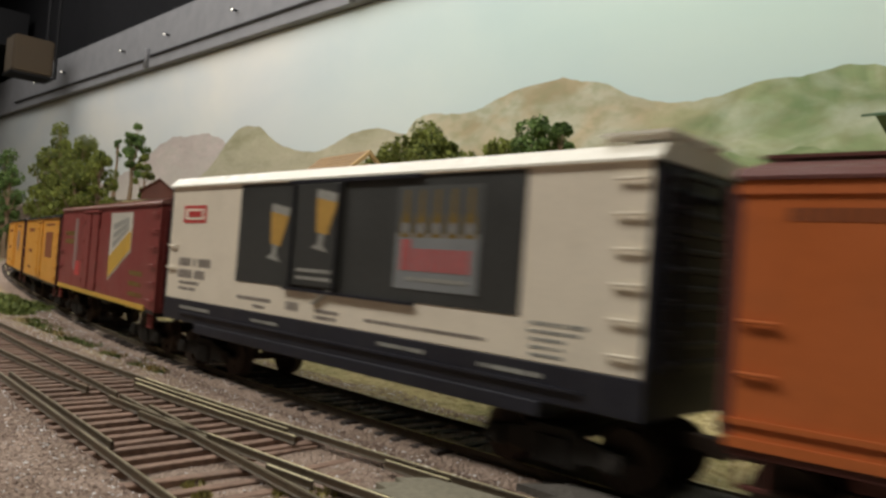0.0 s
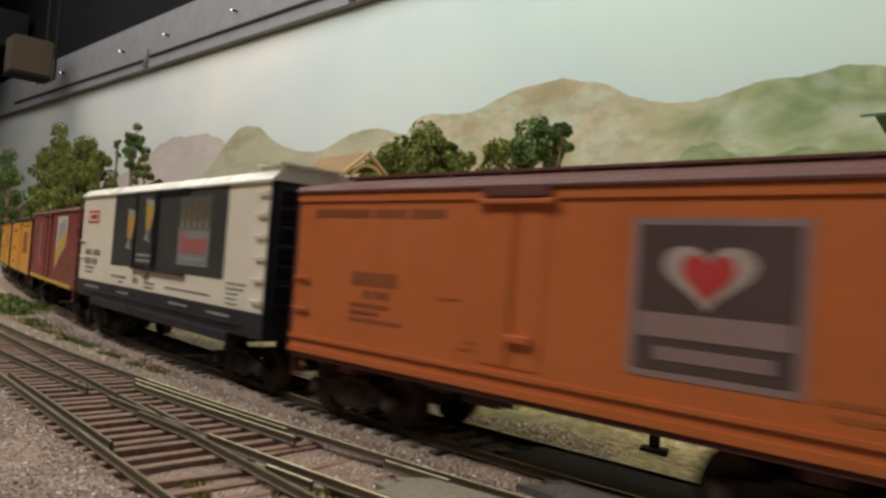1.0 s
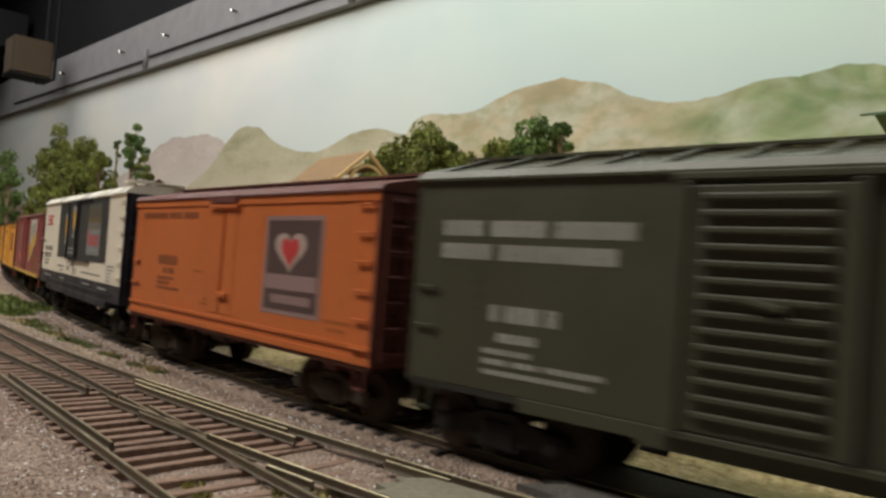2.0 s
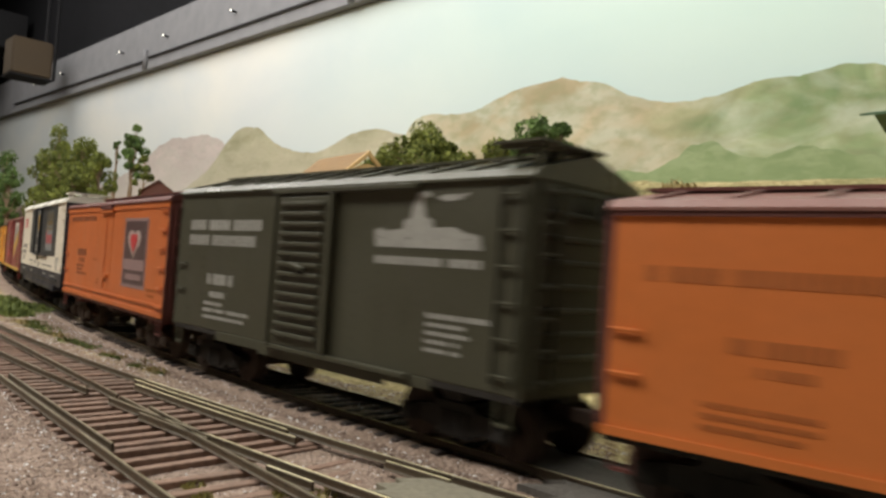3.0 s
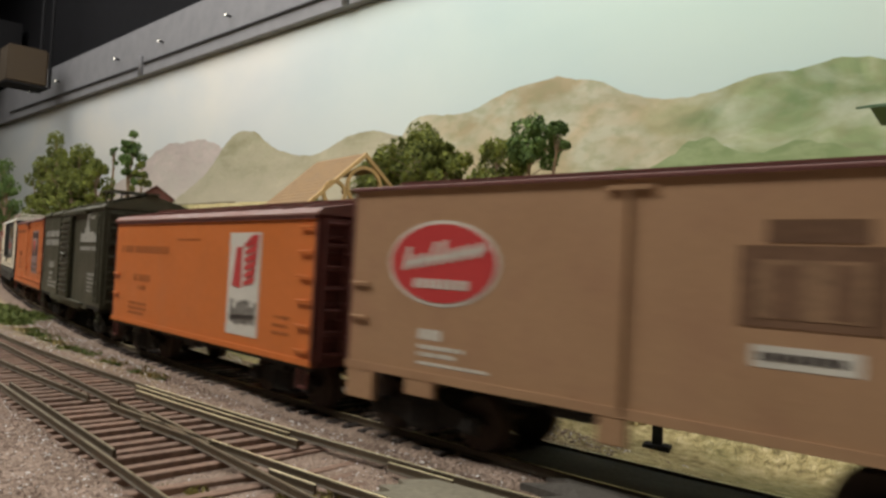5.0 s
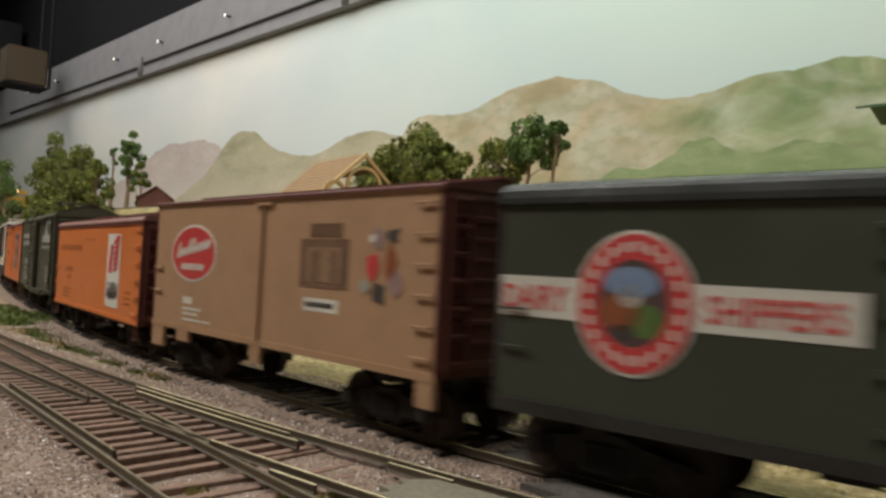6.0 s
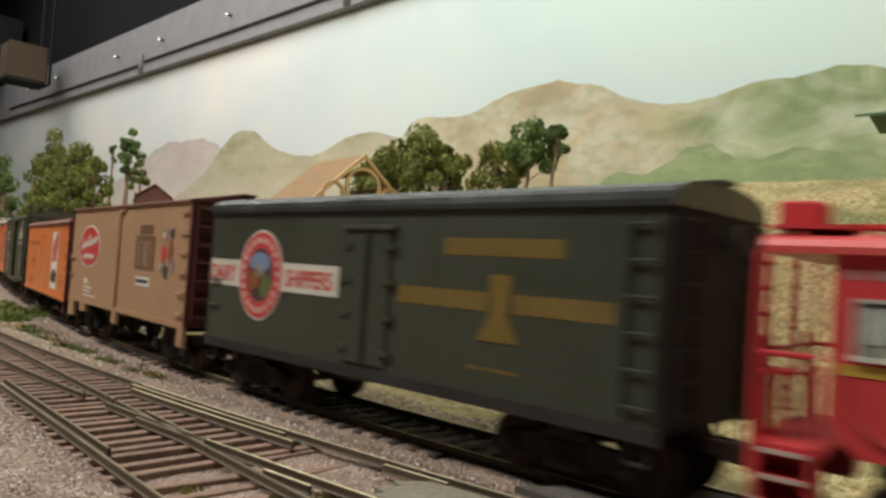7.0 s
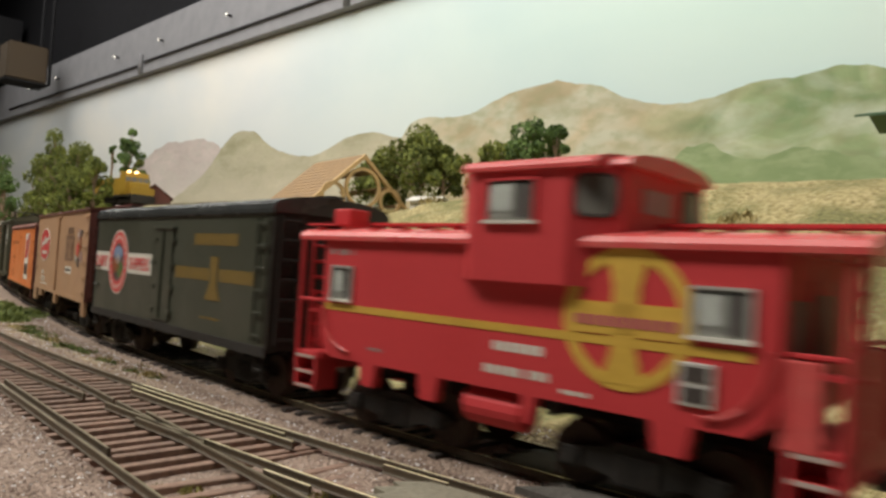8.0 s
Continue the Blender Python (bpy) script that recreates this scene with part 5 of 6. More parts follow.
letter_bars(c, [(25, 55, 34.2, 35.8)], M["greyletter"], pitch=2.2)
letter_bars(c, [(41.6, 58, 24.4, 25.4), (41.6, 52, 22.8, 23.6), (41.6, 53, 21.2, 22.0), (41.6, 51, 19.6, 20.4), (41.6, 51, 18.0, 18.8)], M["greyletter"], pitch=1.6)
bm = B()
prism(bm, [(25.2, 37.6), (24.4, 41.0), (27.0, 41.6), (27.4, 40.9), (33.0, 41.3), (33.6, 43.2), (35.4, 43.4), (35.9, 46.6), (36.8, 47.2), (37.0, 48.4), (39.6, 48.8), (41.0, 48.0), (40.2, 47.4), (39.0, 47.6), (38.9, 46.4), (39.7, 43.6), (41.6, 43.2), (42.0, 41.6), (47.6, 41.8), (50.2, 40.8), (54.2, 40.2), (55.0, 37.6)], -WIDE - 0.1, -WIDE + 0.02, "y")
part("ship_emblem", bm, M["greyletter"], c, "grey ship silhouette emblem")
bm = B()
prism(bm, [(42.5, 47.4), (45, 46.6), (48.5, 46.8), (51.5, 48.2), (48.5, 47.9), (45, 48.0)], -WIDE - 0.1, -WIDE + 0.02, "y")
part("lettering", bm, M["greyletter"], c)

# bright orange car with tall white poster
c = rail_car("refrigerator_car", "bright orange refrigerator car with tall white poster", 0.1014, 129.7, 10.8, 45.4, "orange2", "oxide", "oxide_roof", rise=4.0, eave=1.0, ribs=11, walk_board=True, board_mat="oxide")
side_plate(c, "fascia_board", -64.8, 64.8, 43.9, 45.2, M["oxide"], "brown eave board", 0.5)
side_plate(c, "side_sill", -64.8, 64.8, 10.6, 12.0, M["orange2"], "", 0.35)
ps = side_plate(c, "poster", 22.8, 39.6, 14.4, 40.8, M["hutwhite"], "tall white poster with red headdress shape", 0.1)
bm = B()
prism(bm, [(25.2, 27), (30, 26.4), (30, 37), (27, 37)], -WIDE - 0.25, -WIDE - 0.1, "y")
part("red_panel", bm, M["signred"], ps, "red painted shape")
for k in range(6):
    z = 38.2 - 2.0 * k
    bm = B()
    prism(bm, [(31.5, z), (38.6 - 0.3 * k, z + 1.8), (38.0 - 0.3 * k, z - 0.2), (31.5, z - 1.2)], -WIDE - 0.25, -WIDE - 0.1, "y")
    part("feather", bm, M["signred"], ps, "red painted shape")
bm = B()
prism(bm, [(30.5, 37.2), (35, 40.2), (39, 40.2), (36, 38.8)], -WIDE - 0.25, -WIDE - 0.1, "y")
part("feather", bm, M["signred"], ps, "red painted shape")
bm = B()
r_ = random.Random(6)
for k in range(8):
    x, h0, h1 = 24.6 + 1.75 * k, r_.uniform(16.8, 18.2), r_.uniform(20.0, 24.4)
    prism(bm, [(x, h0), (x + 0.9, h0), (x + 1.5, h1), (x + 0.6, h1)], -WIDE - 0.24, -WIDE - 0.1, "y")
prism(bm, [(25.0, 18.2), (38.4, 19.0), (38.4, 20.0), (25.0, 19.4)], -WIDE - 0.22, -WIDE - 0.1, "y")
tagged(part("script", bm, M["ink"], ps, "dark slanting script strokes"), kind="stuff")
letter_bars(c, [(-58.5, -18, 34.3, 36.6)], M["faintink"], pitch=1.9)
letter_bars(c, [(-46, -32, 25.0, 27.2), (-42, -35, 22.2, 23.6), (-49.5, -34, 17.2, 18.0), (-49.5, -34, 15.6, 16.4), (-49.5, -36, 14.0, 14.8)], M["faintink"])
letter_bars(c, [(48, 55, 20.2, 21), (47, 54, 18.2, 19), (47, 55, 16.4, 17.2), (-12, 4, 38.6, 39.1)], M["faintink"])

# tan car with red oval
c = rail_car("refrigerator_car", "weathered tan refrigerator car with red oval emblem", 0.2413, 128.3, 13.6, 50.0, "tan", "oxide", "oxide", rise=2.5, eave=0.1, ribs=0, walk_board=True, board_mat="oxide")
side_plate(c, "side_sill", -64, 64, 12.6, 14.2, M["tan"], "", 0.3)
for x0, x1, z0 in ((-63.5, -55.5, 6.6), (-46.5, -39, 9.4), (-4, 1, 8.2), (59, 63.8, 7.4)):
    bm = B()
    box(bm, x0, x1, -WIDE - 0.2, -WIDE + 1.2, z0, 13.8, 0.2)
    part("skirt_plate", bm, M["tan"], c)
bm = B()
rod(bm, (-0.2, -WIDE - 0.5, 14), (-0.2, -WIDE - 0.5, 48), 0.4)
box(bm, -4, 4, -WIDE - 0.7, -WIDE, 47.6, 48.4)
part("door", bm, M["tan"], c, "tan plug door with a lock rod")
bm = B()
disc(bm, -38.5, -WIDE, 35.0, 14.0, 8.2, 0.1)
ov = part("emblem", bm, M["letter"], c, "red oval emblem with pale script")
bm = B()
disc(bm, -38.5, -WIDE - 0.1, 35.0, 13.2, 7.5, 0.1)
part("emblem_ground", bm, M["signred"], ov)
bm = B()
r_ = random.Random(9)
for k in range(9):
    x, z = -48.6 + 2.3 * k, 33.4 + 0.36 * k
    h = 4.6 if k in (0, 3, 4) else 2.8
    prism(bm, [(x, z), (x + 1.1, z), (x + 1.1 + 0.28 * h, z + h), (x + 0.28 * h, z + h)], -WIDE - 0.3, -WIDE - 0.18, "y")
    prism(bm, [(x + 0.9, z + 0.2), (x + 2.5, z + 1.5), (x + 2.6, z + 2.4), (x + 1.2, z + 1.3)], -WIDE - 0.3, -WIDE - 0.18, "y")
for k in range(8):
    x = -45.5 + 1.8 * k
    prism(bm, [(x, 30.2), (x + 1.3, 30.2), (x + 1.7, 32.0), (x + 0.4, 32.0)], -WIDE - 0.3, -WIDE - 0.18, "y")
tagged(part("script", bm, M["letter"], ov, "pale script strokes"), kind="stuff")
letter_bars(c, [(-43.5, -37.5, 20.4, 22.4), (-43.5, -32, 18.6, 19.4), (-43.5, -34, 17.2, 18.0), (-43.5, -26, 15.6, 16.2)], M["letter"])
pc = side_plate(c, "picture", 17, 35.5, 28.4, 39.4, M["woodpic"], "dark brown picture panel", 0.12)
side_plate(c, "picture_inset", 19.5, 33, 29.6, 37.5, M["woodpale"], "", 0.1, pc, 0.1)
side_plate(c, "picture_inset", 21.4, 25.2, 29.8, 36.8, M["woodpic"], "", 0.05, pc, 0.2)
side_plate(c, "picture_inset", 29.0, 31.6, 30.0, 37.0, M["woodpic"], "", 0.05, pc, 0.2)
side_plate(c, "picture_cap", 20.5, 33, 39.8, 42.9, M["woodpic"], "", 0.1, pc)
letter_bars(c, [(19, 32.5, 23.0, 26.0)], M["letter"], pitch=20)
letter_bars(c, [(20, 31, 24, 25.1)], M["ink"], 0.08, pitch=1.6)
r_ = random.Random(12)
for x0, x1, z0, z1, mt in ((43, 48, 37, 42.5, "mauve"), (41, 47, 31, 37, "signred"), (43.5, 49, 25.4, 31.4, "ink"), (47.5, 51.5, 31, 39, "brownink"), (42, 45, 38.6, 40.6, "letter"), (49, 54, 27, 33, "mauve"), (48, 52.5, 38.5, 42, "ink"), (40, 43, 28, 31, "greyletter")):
    bm = B()
    pts = [((x0 + x1) / 2 + (x1 - x0) / 2 * math.cos(k * 0.785) * r_.uniform(0.6, 1.15), (z0 + z1) / 2 + (z1 - z0) / 2 * math.sin(k * 0.785) * r_.uniform(0.6, 1.15)) for k in range(8)]
    prism(bm, pts, -WIDE - 0.08 - 0.02 * len(mt), -WIDE, "y")
    part("picture_patch", bm, M[mt], c)

# dark green car with round emblem and white band
# End walls take the truck black, which puts their shade into the colour.
c = rail_car("refrigerator_car", "dark green refrigerator car with white band and round emblem", 0.3846, 133.4, 12.4, 46.4, "green2", "iron", "blackroof", rise=4.3, stiles=True, style="round", end_ribs=0, walk_board=True, board_mat="blackroof")
side_plate(c, "fascia_board", -66.6, 66.6, 45.4, 46.2, M["blackroof"], "", 0.4)
side_plate(c, "side_sill", -66.6, 66.6, 10.6, 12.9, M["iron"], "black side sill", 0.5)
door_frame(c, -7.6, 6.2, 13.8, 41.6, "green2", "dark green double door with strap hinges")
side_plate(c, "band", -66.6, -10.4, 26.8, 33.6, M["letter"], "white band with red lettering", 0.1)


def word(car, text, x, z, size, material, squeeze, out):
    cu = bpy.data.curves.new("word", "FONT")
    cu.body, cu.size, cu.extrude, cu.offset = text, size, 0.06, 0.09
    tmp = bpy.data.objects.new("word", cu)
    me = bpy.data.meshes.new_from_object(tmp)
    bpy.data.objects.remove(tmp)
    me.transform(Matrix.Scale(MM, 4) @ Matrix.Translation((x, -WIDE - out, z)) @ Matrix.Rotation(radians(90), 4, "X") @ Matrix.Diagonal((squeeze, 1, 1, 1)))
    me.materials.clear()
    me.materials.append(M[material])
    ob = new("lettering", me)
    ob.parent = car
    return ob


word(c, "DAIRY", -65.6, 28.2, 5.6, "signred", 0.78, 0.14)
word(c, "SHIPPERS", -30.6, 28.2, 5.6, "signred", 0.80, 0.14)
bm = B()
disc(bm, -41.6, -WIDE - 0.1, 30.2, 9.8, 11.2, 0.1)
rg = part("emblem", bm, M["letter"], c, "round red-ringed emblem with a painted scene")
bm = B()
ring(bm, -41.6, -WIDE - 0.2, 30.2, 5.9, 9.3, 1.14, 0.1)
part("emblem_ring", bm, M["signred"], rg)
bm = B()
for k in range(22):
    a = radians(20 + k * 360 / 22)
    x, z = -41.6 + 7.6 * math.cos(a), 30.2 + 8.7 * math.sin(a)
    box(bm, x - 0.45, x + 0.45, -WIDE - 0.36, -WIDE - 0.28, z - 0.75, z + 0.75)
tagged(part("lettering", bm, M["letter"], rg), kind="stuff")
for x, z, rx, rz, mt in ((-41.6, 30.2, 5.9, 6.7, "plum"), (-42, 33.4, 4.6, 2.4, "blueink"), (-43.6, 28.8, 3.4, 3.0, "brownink"), (-39.4, 27.6, 3.0, 2.6, "leaf_green"), (-42.2, 31.2, 2.0, 1.8, "letter"), (-43, 25.8, 2.2, 1.2, "ink")):
    bm = B()
    disc(bm, x, -WIDE - 0.2, z, rx, rz, 0.08 if mt != "plum" else 0.04, 18)
    part("emblem_patch", bm, M[mt], rg)
letter_bars(c, [(9, 32, 27.4, 30.8), (38.4, 58, 27.4, 30.8), (21.2, 48.3, 37.2, 40.4)], M["dullgold"], pitch=2.6, words=0.0)
bm = B()
prism(bm, [(30.2, 22.2), (39.6, 22.2), (37.2, 27), (37.6, 34), (32.8, 34), (33.2, 27)], -WIDE - 0.14, -WIDE, "y")
part("gold_emblem", bm, M["dullgold"], c, "dull gold pillar emblem")
letter_bars(c, [(28.5, 40.5, 16.9, 17.5)], M["dullgold"])


def framed_window(car, x0, x1, z0, z1, y, frame_mat="silver", label="window in a bright metal frame"):
    """A window on the near side: frame, sill, panes."""
    bm = B()
    for b in ((x0 - 0.5, x1 + 0.5, z1, z1 + 0.5), (x0 - 0.5, x0, z0, z1), (x1, x1 + 0.5, z0, z1)):
        box(bm, b[0], b[1], y - 0.5, y + 0.2, b[2], b[3])
    w = part("window", bm, M[frame_mat], car, label)
    bm = B()
    box(bm, x0 - 0.8, x1 + 0.8, y - 0.8, y + 0.2, z0 - 0.6, z0)
    part("sill", bm, M["letter"], w)
    bm = B()
    box(bm, x0, x1, y - 0.05, y + 0.1, z0, z1)
    part("backing", bm, M["dark_in"], w, "dim interior")
    bm = B()
    box(bm, x0, x1, y - 0.34, y - 0.28, z0, z1)
    part("pane", bm, M["pane"], w).visible_shadow = False
    # Added plates: one half dark, the other pale for light through the glass.
    bm = B()
    box(bm, (x0 + x1) / 2 + 0.8, x1 - 0.5, y - 0.19, y - 0.04, z0 + 0.5, z1 - 0.4)
    part("blind", bm, M["ink"], w)
    bm = B()
    box(bm, x0 + 0.4, (x0 + x1) / 2 + 0.3, y - 0.19, y - 0.04, z0 + 1.6, z1 - 0.6)
    part("curtain", bm, M["greyletter"], w)


def caboose(s):
    car = thing("caboose", "bright red caboose with cupola, gold stripe and round emblem", "caboose", "freight cars of the train")
    X0, X1, zb, zt = -47.9, 48.4, 14.2, 39.6
    bm = B()
    prism(bm, [(X0, zb + 5), (X0 + 1.2, zb + 2.2), (X0 + 4, zb), (X1 - 4, zb), (X1 - 1.2, zb + 2.2), (X1, zb + 5), (X1, zt), (X0, zt)], -WIDE, WIDE, "y")
    part("body", bm, M["red"], car)
    bm = B()
    ev = WIDE + 1.0
    prof = [(ev * math.cos(radians(a)), zt + 0.6 + 2.6 * math.sin(radians(a)) ** 0.8) if a not in (0, 180) else (ev * math.cos(radians(a)), zt + 0.6) for a in range(0, 181, 15)]
    prism(bm, prof + [(-ev, zt - 0.3), (ev, zt - 0.3)], -56.2, 59.0)
    for x in range(-52, 58, 9):
        if -10 < x < 17:
            continue
        for q in (-1, 1):
            box(bm, x - 0.4, x + 0.4, q * 4, q * (ev - 1.6), zt + 1.6, zt + 2.6)
    part("roof", bm, M["red_lit"], car, "dusty red roof, coloured paler for overhead light")
    for x0, x1 in ((-57, -10), (23.5, 61)):
        bm = B()
        for y in (-2.6, -0.7, 1.2):
            box(bm, x0, x1, y, y + 1.5, zt + 4.2, zt + 4.8)
        for k in range(5):
            x = x0 + (x1 - x0) * (k + 0.5) / 5
            box(bm, x - 0.4, x + 0.4, -2.4, 2.4, zt + 2.8, zt + 4.3)
        part("running_board", bm, M["red"], car)
    bm = B()
    box(bm, -56, -46, -WIDE + 1, -4, zt + 3.0, zt + 3.5)
    box(bm, -57, -51, -8, -2, zt + 3.4, zt + 7.6, 0.4)
    part("smoke_jack", bm, M["red"], car)
    # cupola
    wy = 18.9
    outline = [(-4.4, -wy), (15.6, -wy), (23.1, -14.5), (23.1, 14.5), (15.6, wy), (-4.4, wy), (-10, 14.5), (-10, -14.5)]
    bm = B()
    low, top = [bm.verts.new((x, y, 33.0)) for x, y in outline], [bm.verts.new((x, y, 52.4 + 2.6 * (1 - abs(y) / wy))) for x, y in outline]
    for k in range(8):
        bm.faces.new((low[k], low[(k + 1) % 8], top[(k + 1) % 8], top[k]))
    bm.faces.new(low)
    bm.faces.new(top)
    cu = part("cupola", bm, M["red"], car, "wide cupola with side windows")
    bm = B()
    prof = [((wy + 0.8) * math.cos(radians(a)), 52.6 + 2.7 * math.sin(radians(a)) ** 0.9) if a not in (0, 180) else ((wy + 0.8) * math.cos(radians(a)), 52.6) for a in range(0, 181, 12)]
    prism(bm, prof + [(-wy - 0.8, 51.9), (wy + 0.8, 51.9)], -6.6, 20.6)
    prism(bm, [(y * 0.8, z) for y, z in prof] + [(-(wy + 0.8) * 0.8, 52.4), ((wy + 0.8) * 0.8, 52.4)], 20.5, 24.4)
    part("cupola_roof", bm, M["red_lit"], cu)
    framed_window(cu, -0.8, 9.0, 43.4, 50.2, -wy, "red", "cupola side window")
    diag = Matrix.Translation((19.35, -16.7, 0)) @ Matrix.Rotation(math.atan2(4.4, 7.5), 4, "Z")
    for m, w0 in ((diag, 3.0), (Matrix.Translation((23.1, 9.5, 0)) @ Matrix.Rotation(radians(90), 4, "Z"), 3.2)):
        for grow, depth, mat_, nm in ((0.55, 0.25, "ink", "end_window"), (0.0, 0.30, "dark_in", "backing"), (0.0, 0.45, "pane", "pane")):
            bm = B()
            prism(bm, [((w0 + grow) * math.copysign(abs(math.cos(radians(a))) ** 0.45, math.cos(radians(a))), 47.6 + (3.0 + grow) * math.copysign(abs(math.sin(radians(a))) ** 0.45, math.sin(radians(a)))) for a in range(0, 360, 20)], -depth, 0.1, "y")
            bmesh.ops.transform(bm, matrix=m, verts=bm.verts)
            if nm == "end_window":
                w = part(nm, bm, M[mat_], cu, "rounded window in a dark gasket")
            else:
                part(nm, bm, M[mat_], w).visible_shadow = False
    bm = B()
    box(bm, 23.0, 23.35, -8.5, 1.5, 45.6, 49.6)
    part("lettering", bm, M["mauve"], cu)
    framed_window(car, -44.6, -38.6, 26.8, 33.4, -WIDE)
    framed_window(car, 36.4, 44.4, 27.2, 33.8, -WIDE)
    side_plate(car, "stripe", X0 + 0.6, X1 - 3.6, 24.3, 25.7, M["gold"], "gold side stripe", 0.12)
    bm = B()
    ring(bm, 25.7, -WIDE, 28.6, 9.0, 11.0, 1.0, 0.2)
    em = part("emblem", bm, M["gold"], car, "round gold emblem with a cross on red")
    bm = B()
    prism(bm, [(22.0, 18.6), (29.4, 18.6), (27.9, 23.5), (27.9, 33.5), (29.4, 38.6), (22.0, 38.6), (23.5, 33.5), (23.5, 23.5)], -WIDE - 0.26, -WIDE, "y")
    box(bm, 15.6, 35.8, -WIDE - 0.26, -WIDE, 25.9, 30.9)
    part("emblem_cross", bm, M["gold"], em)
    bm = B()
    r = random.Random(3)
    x = 17.0
    while x < 34:
        e = x + r.uniform(1.0, 1.7)
        box(bm, x, e, -WIDE - 0.34, -WIDE - 0.2, 27.2, 28.8)
        x = e + 0.3
    part("lettering", bm, M["posterred"], em)
    letter_bars(car, [(0.5, 11, 21.0, 22.6), (-1.3, 12.3, 16.9, 18.4), (15, 20, 15.6, 16.3)], M["letter"], pitch=1.8)
    letter_bars(car, [(-46, -38, 36.2, 37.4), (-32, -28, 17, 17.6)], M["mauve"], pitch=1.6)
    bm = B()
    box(bm, 34.6, 40, -WIDE - 0.5, -WIDE, 17.2, 23.4, 0.15)
    ve = part("vent_panel", bm, M["silver"], car, "silver vent panel with two dark openings")
    for z in (17.8, 20.7):
        side_plate(car, "vent_opening", 35.4, 39.2, z, z + 2.1, M["ink"], "", 0.1, ve, 0.5)
    # curved corner boards, platforms, steps, railings
    for s_, xe in ((-1, X0), (1, X1)):
        out = 9.4 if s_ < 0 else 8.8   # how far the platform reaches
        tag = s_ * out
        bm = B()
        box(bm, xe, xe + tag, -WIDE + 0.5, WIDE - 0.5, 13.2, 14.4, 0.2)
        box(bm, xe + tag - s_ * 1.4, xe + tag, -WIDE + 0.5, WIDE - 0.5, 9.6, 14.4, 0.2)
        part("platform", bm, M["red"], car)
        if s_ > 0:
            bm = B()
            box(bm, xe + 0.3, xe + 5.4, -WIDE - 0.1, -WIDE + 0.5, 13.6, 25.4, 0.25)
            part("corner_sheet", bm, M["red_lit"], car, "paler red corner sheet")
        # curved handrail on the body's lower corner
        for q in (-1, 1):
            bm = B()
            arc = [Vector((xe - s_ * (1.0 + 9.0 * (1 - math.cos(radians(6 * k)))), q * (WIDE + 0.45), 26.0 - 10.0 * math.sin(radians(6 * k)))) for k in range(16)]
            tube(bm, [Vector((arc[0].x, q * WIDE, arc[0].z))] + arc + [Vector((arc[-1].x, q * WIDE, arc[-1].z))], 0.26)
            part("grab_iron", bm, M["red_lit"], car)
        for q in (-1, 1):
            bm = B()
            y0, y1 = q * (WIDE - 0.1), q * (WIDE - 6)
            box(bm, min(xe + s_ * 1.6, xe + s_ * (out - 1.2)), max(xe + s_ * 1.6, xe + s_ * (out - 1.2)), y1 - 0.3, y1 + 0.3, 6.2, 13.8)
            st = part("steps", bm, M["red"], car, "red end steps with pale tread edges")
            for x in (xe + s_ * 1.4, xe + s_ * (out - 1.2)):
                bm = B()
                box(bm, x - 0.4, x + 0.4, min(y0, y1), max(y0, y1), 6.2, 14.6)
                part("stringer", bm, M["red"], st)
            for z in (13.2, 9.8, 6.6):
                bm = B()
                box(bm, min(xe + s_ * 1.6, xe + s_ * (out - 1.2)), max(xe + s_ * 1.6, xe + s_ * (out - 1.2)), min(y0, y1), max(y0, y1), z - 0.35, z + 0.35)
                part("tread", bm, M["red"], st)
                bm = B()
                box(bm, min(xe + s_ * 1.9, xe + s_ * (out - 1.5)), max(xe + s_ * 1.9, xe + s_ * (out - 1.5)), min(y0, q * (WIDE + 0.15)), max(y0, q * (WIDE + 0.15)), z - 0.2, z + 0.42)
                part("tread_edge", bm, M["rosegrey"], st)
            bm = B()
            for x in (xe + s_ * (out - 0.7),):
                rod(bm, (x, q * (WIDE - 0.6), 14), (x, q * (WIDE - 0.6), zt), 0.55)
            rod(bm, (xe + s_ * (out - 0.7), q * (WIDE - 0.6), 26), (xe + s_ * 1, q * (WIDE - 0.6), 26), 0.4)
            rod(bm, (xe + s_ * 0.9, q * (WIDE - 0.1), 16), (xe + s_ * 0.9, q * (WIDE - 0.1), 25), 0.45)
            part("corner_post", bm, M["red"], car)
        bm = B()
        for z in (20, 24, 28) if s_ > 0 else (26,):
            rod(bm, (xe + s_ * (out - 0.6), -WIDE + 1, z), (xe + s_ * (out - 0.6), WIDE - 1, z), 0.4)
        for y in (-12, -7, 7, 12) if s_ > 0 else (-12, 12):
            rod(bm, (xe + s_ * (out - 0.6), y, 14), (xe + s_ * (out - 0.6), y, 28), 0.4)
        if s_ > 0:
            box(bm, xe + out - 1.0, xe + out - 0.3, -WIDE + 0.8, WIDE - 1.4, 14, 27.0, 0.2)
            box(bm, xe + out - 1.0, xe + out - 0.3, 6, WIDE - 1.4, 27, 35, 0.2)
        part("end_railing", bm, M["red"], car)
        bm = B()
        for y in (-13.2, -8.4):
            rod(bm, (xe + s_ * (out - 0.4), y, 14), (xe + s_ * (out - 0.4), y, zt + 2), 0.45)
        for k in range(7):
            z = 16.5 + 3.6 * k
            rod(bm, (xe + s_ * (out - 0.4), -13.2, z), (xe + s_ * (out - 0.4), -8.4, z), 0.35)
        part("end_ladder", bm, M["red"], car)
        bm = B()
        box(bm, min(xe, xe + s_ * 0.25), max(xe, xe + s_ * 0.25), -5, 5, 15, 36, 0.1)
        part("end_door", bm, M["maroon"], car, "dark red end door")
        bm = B()
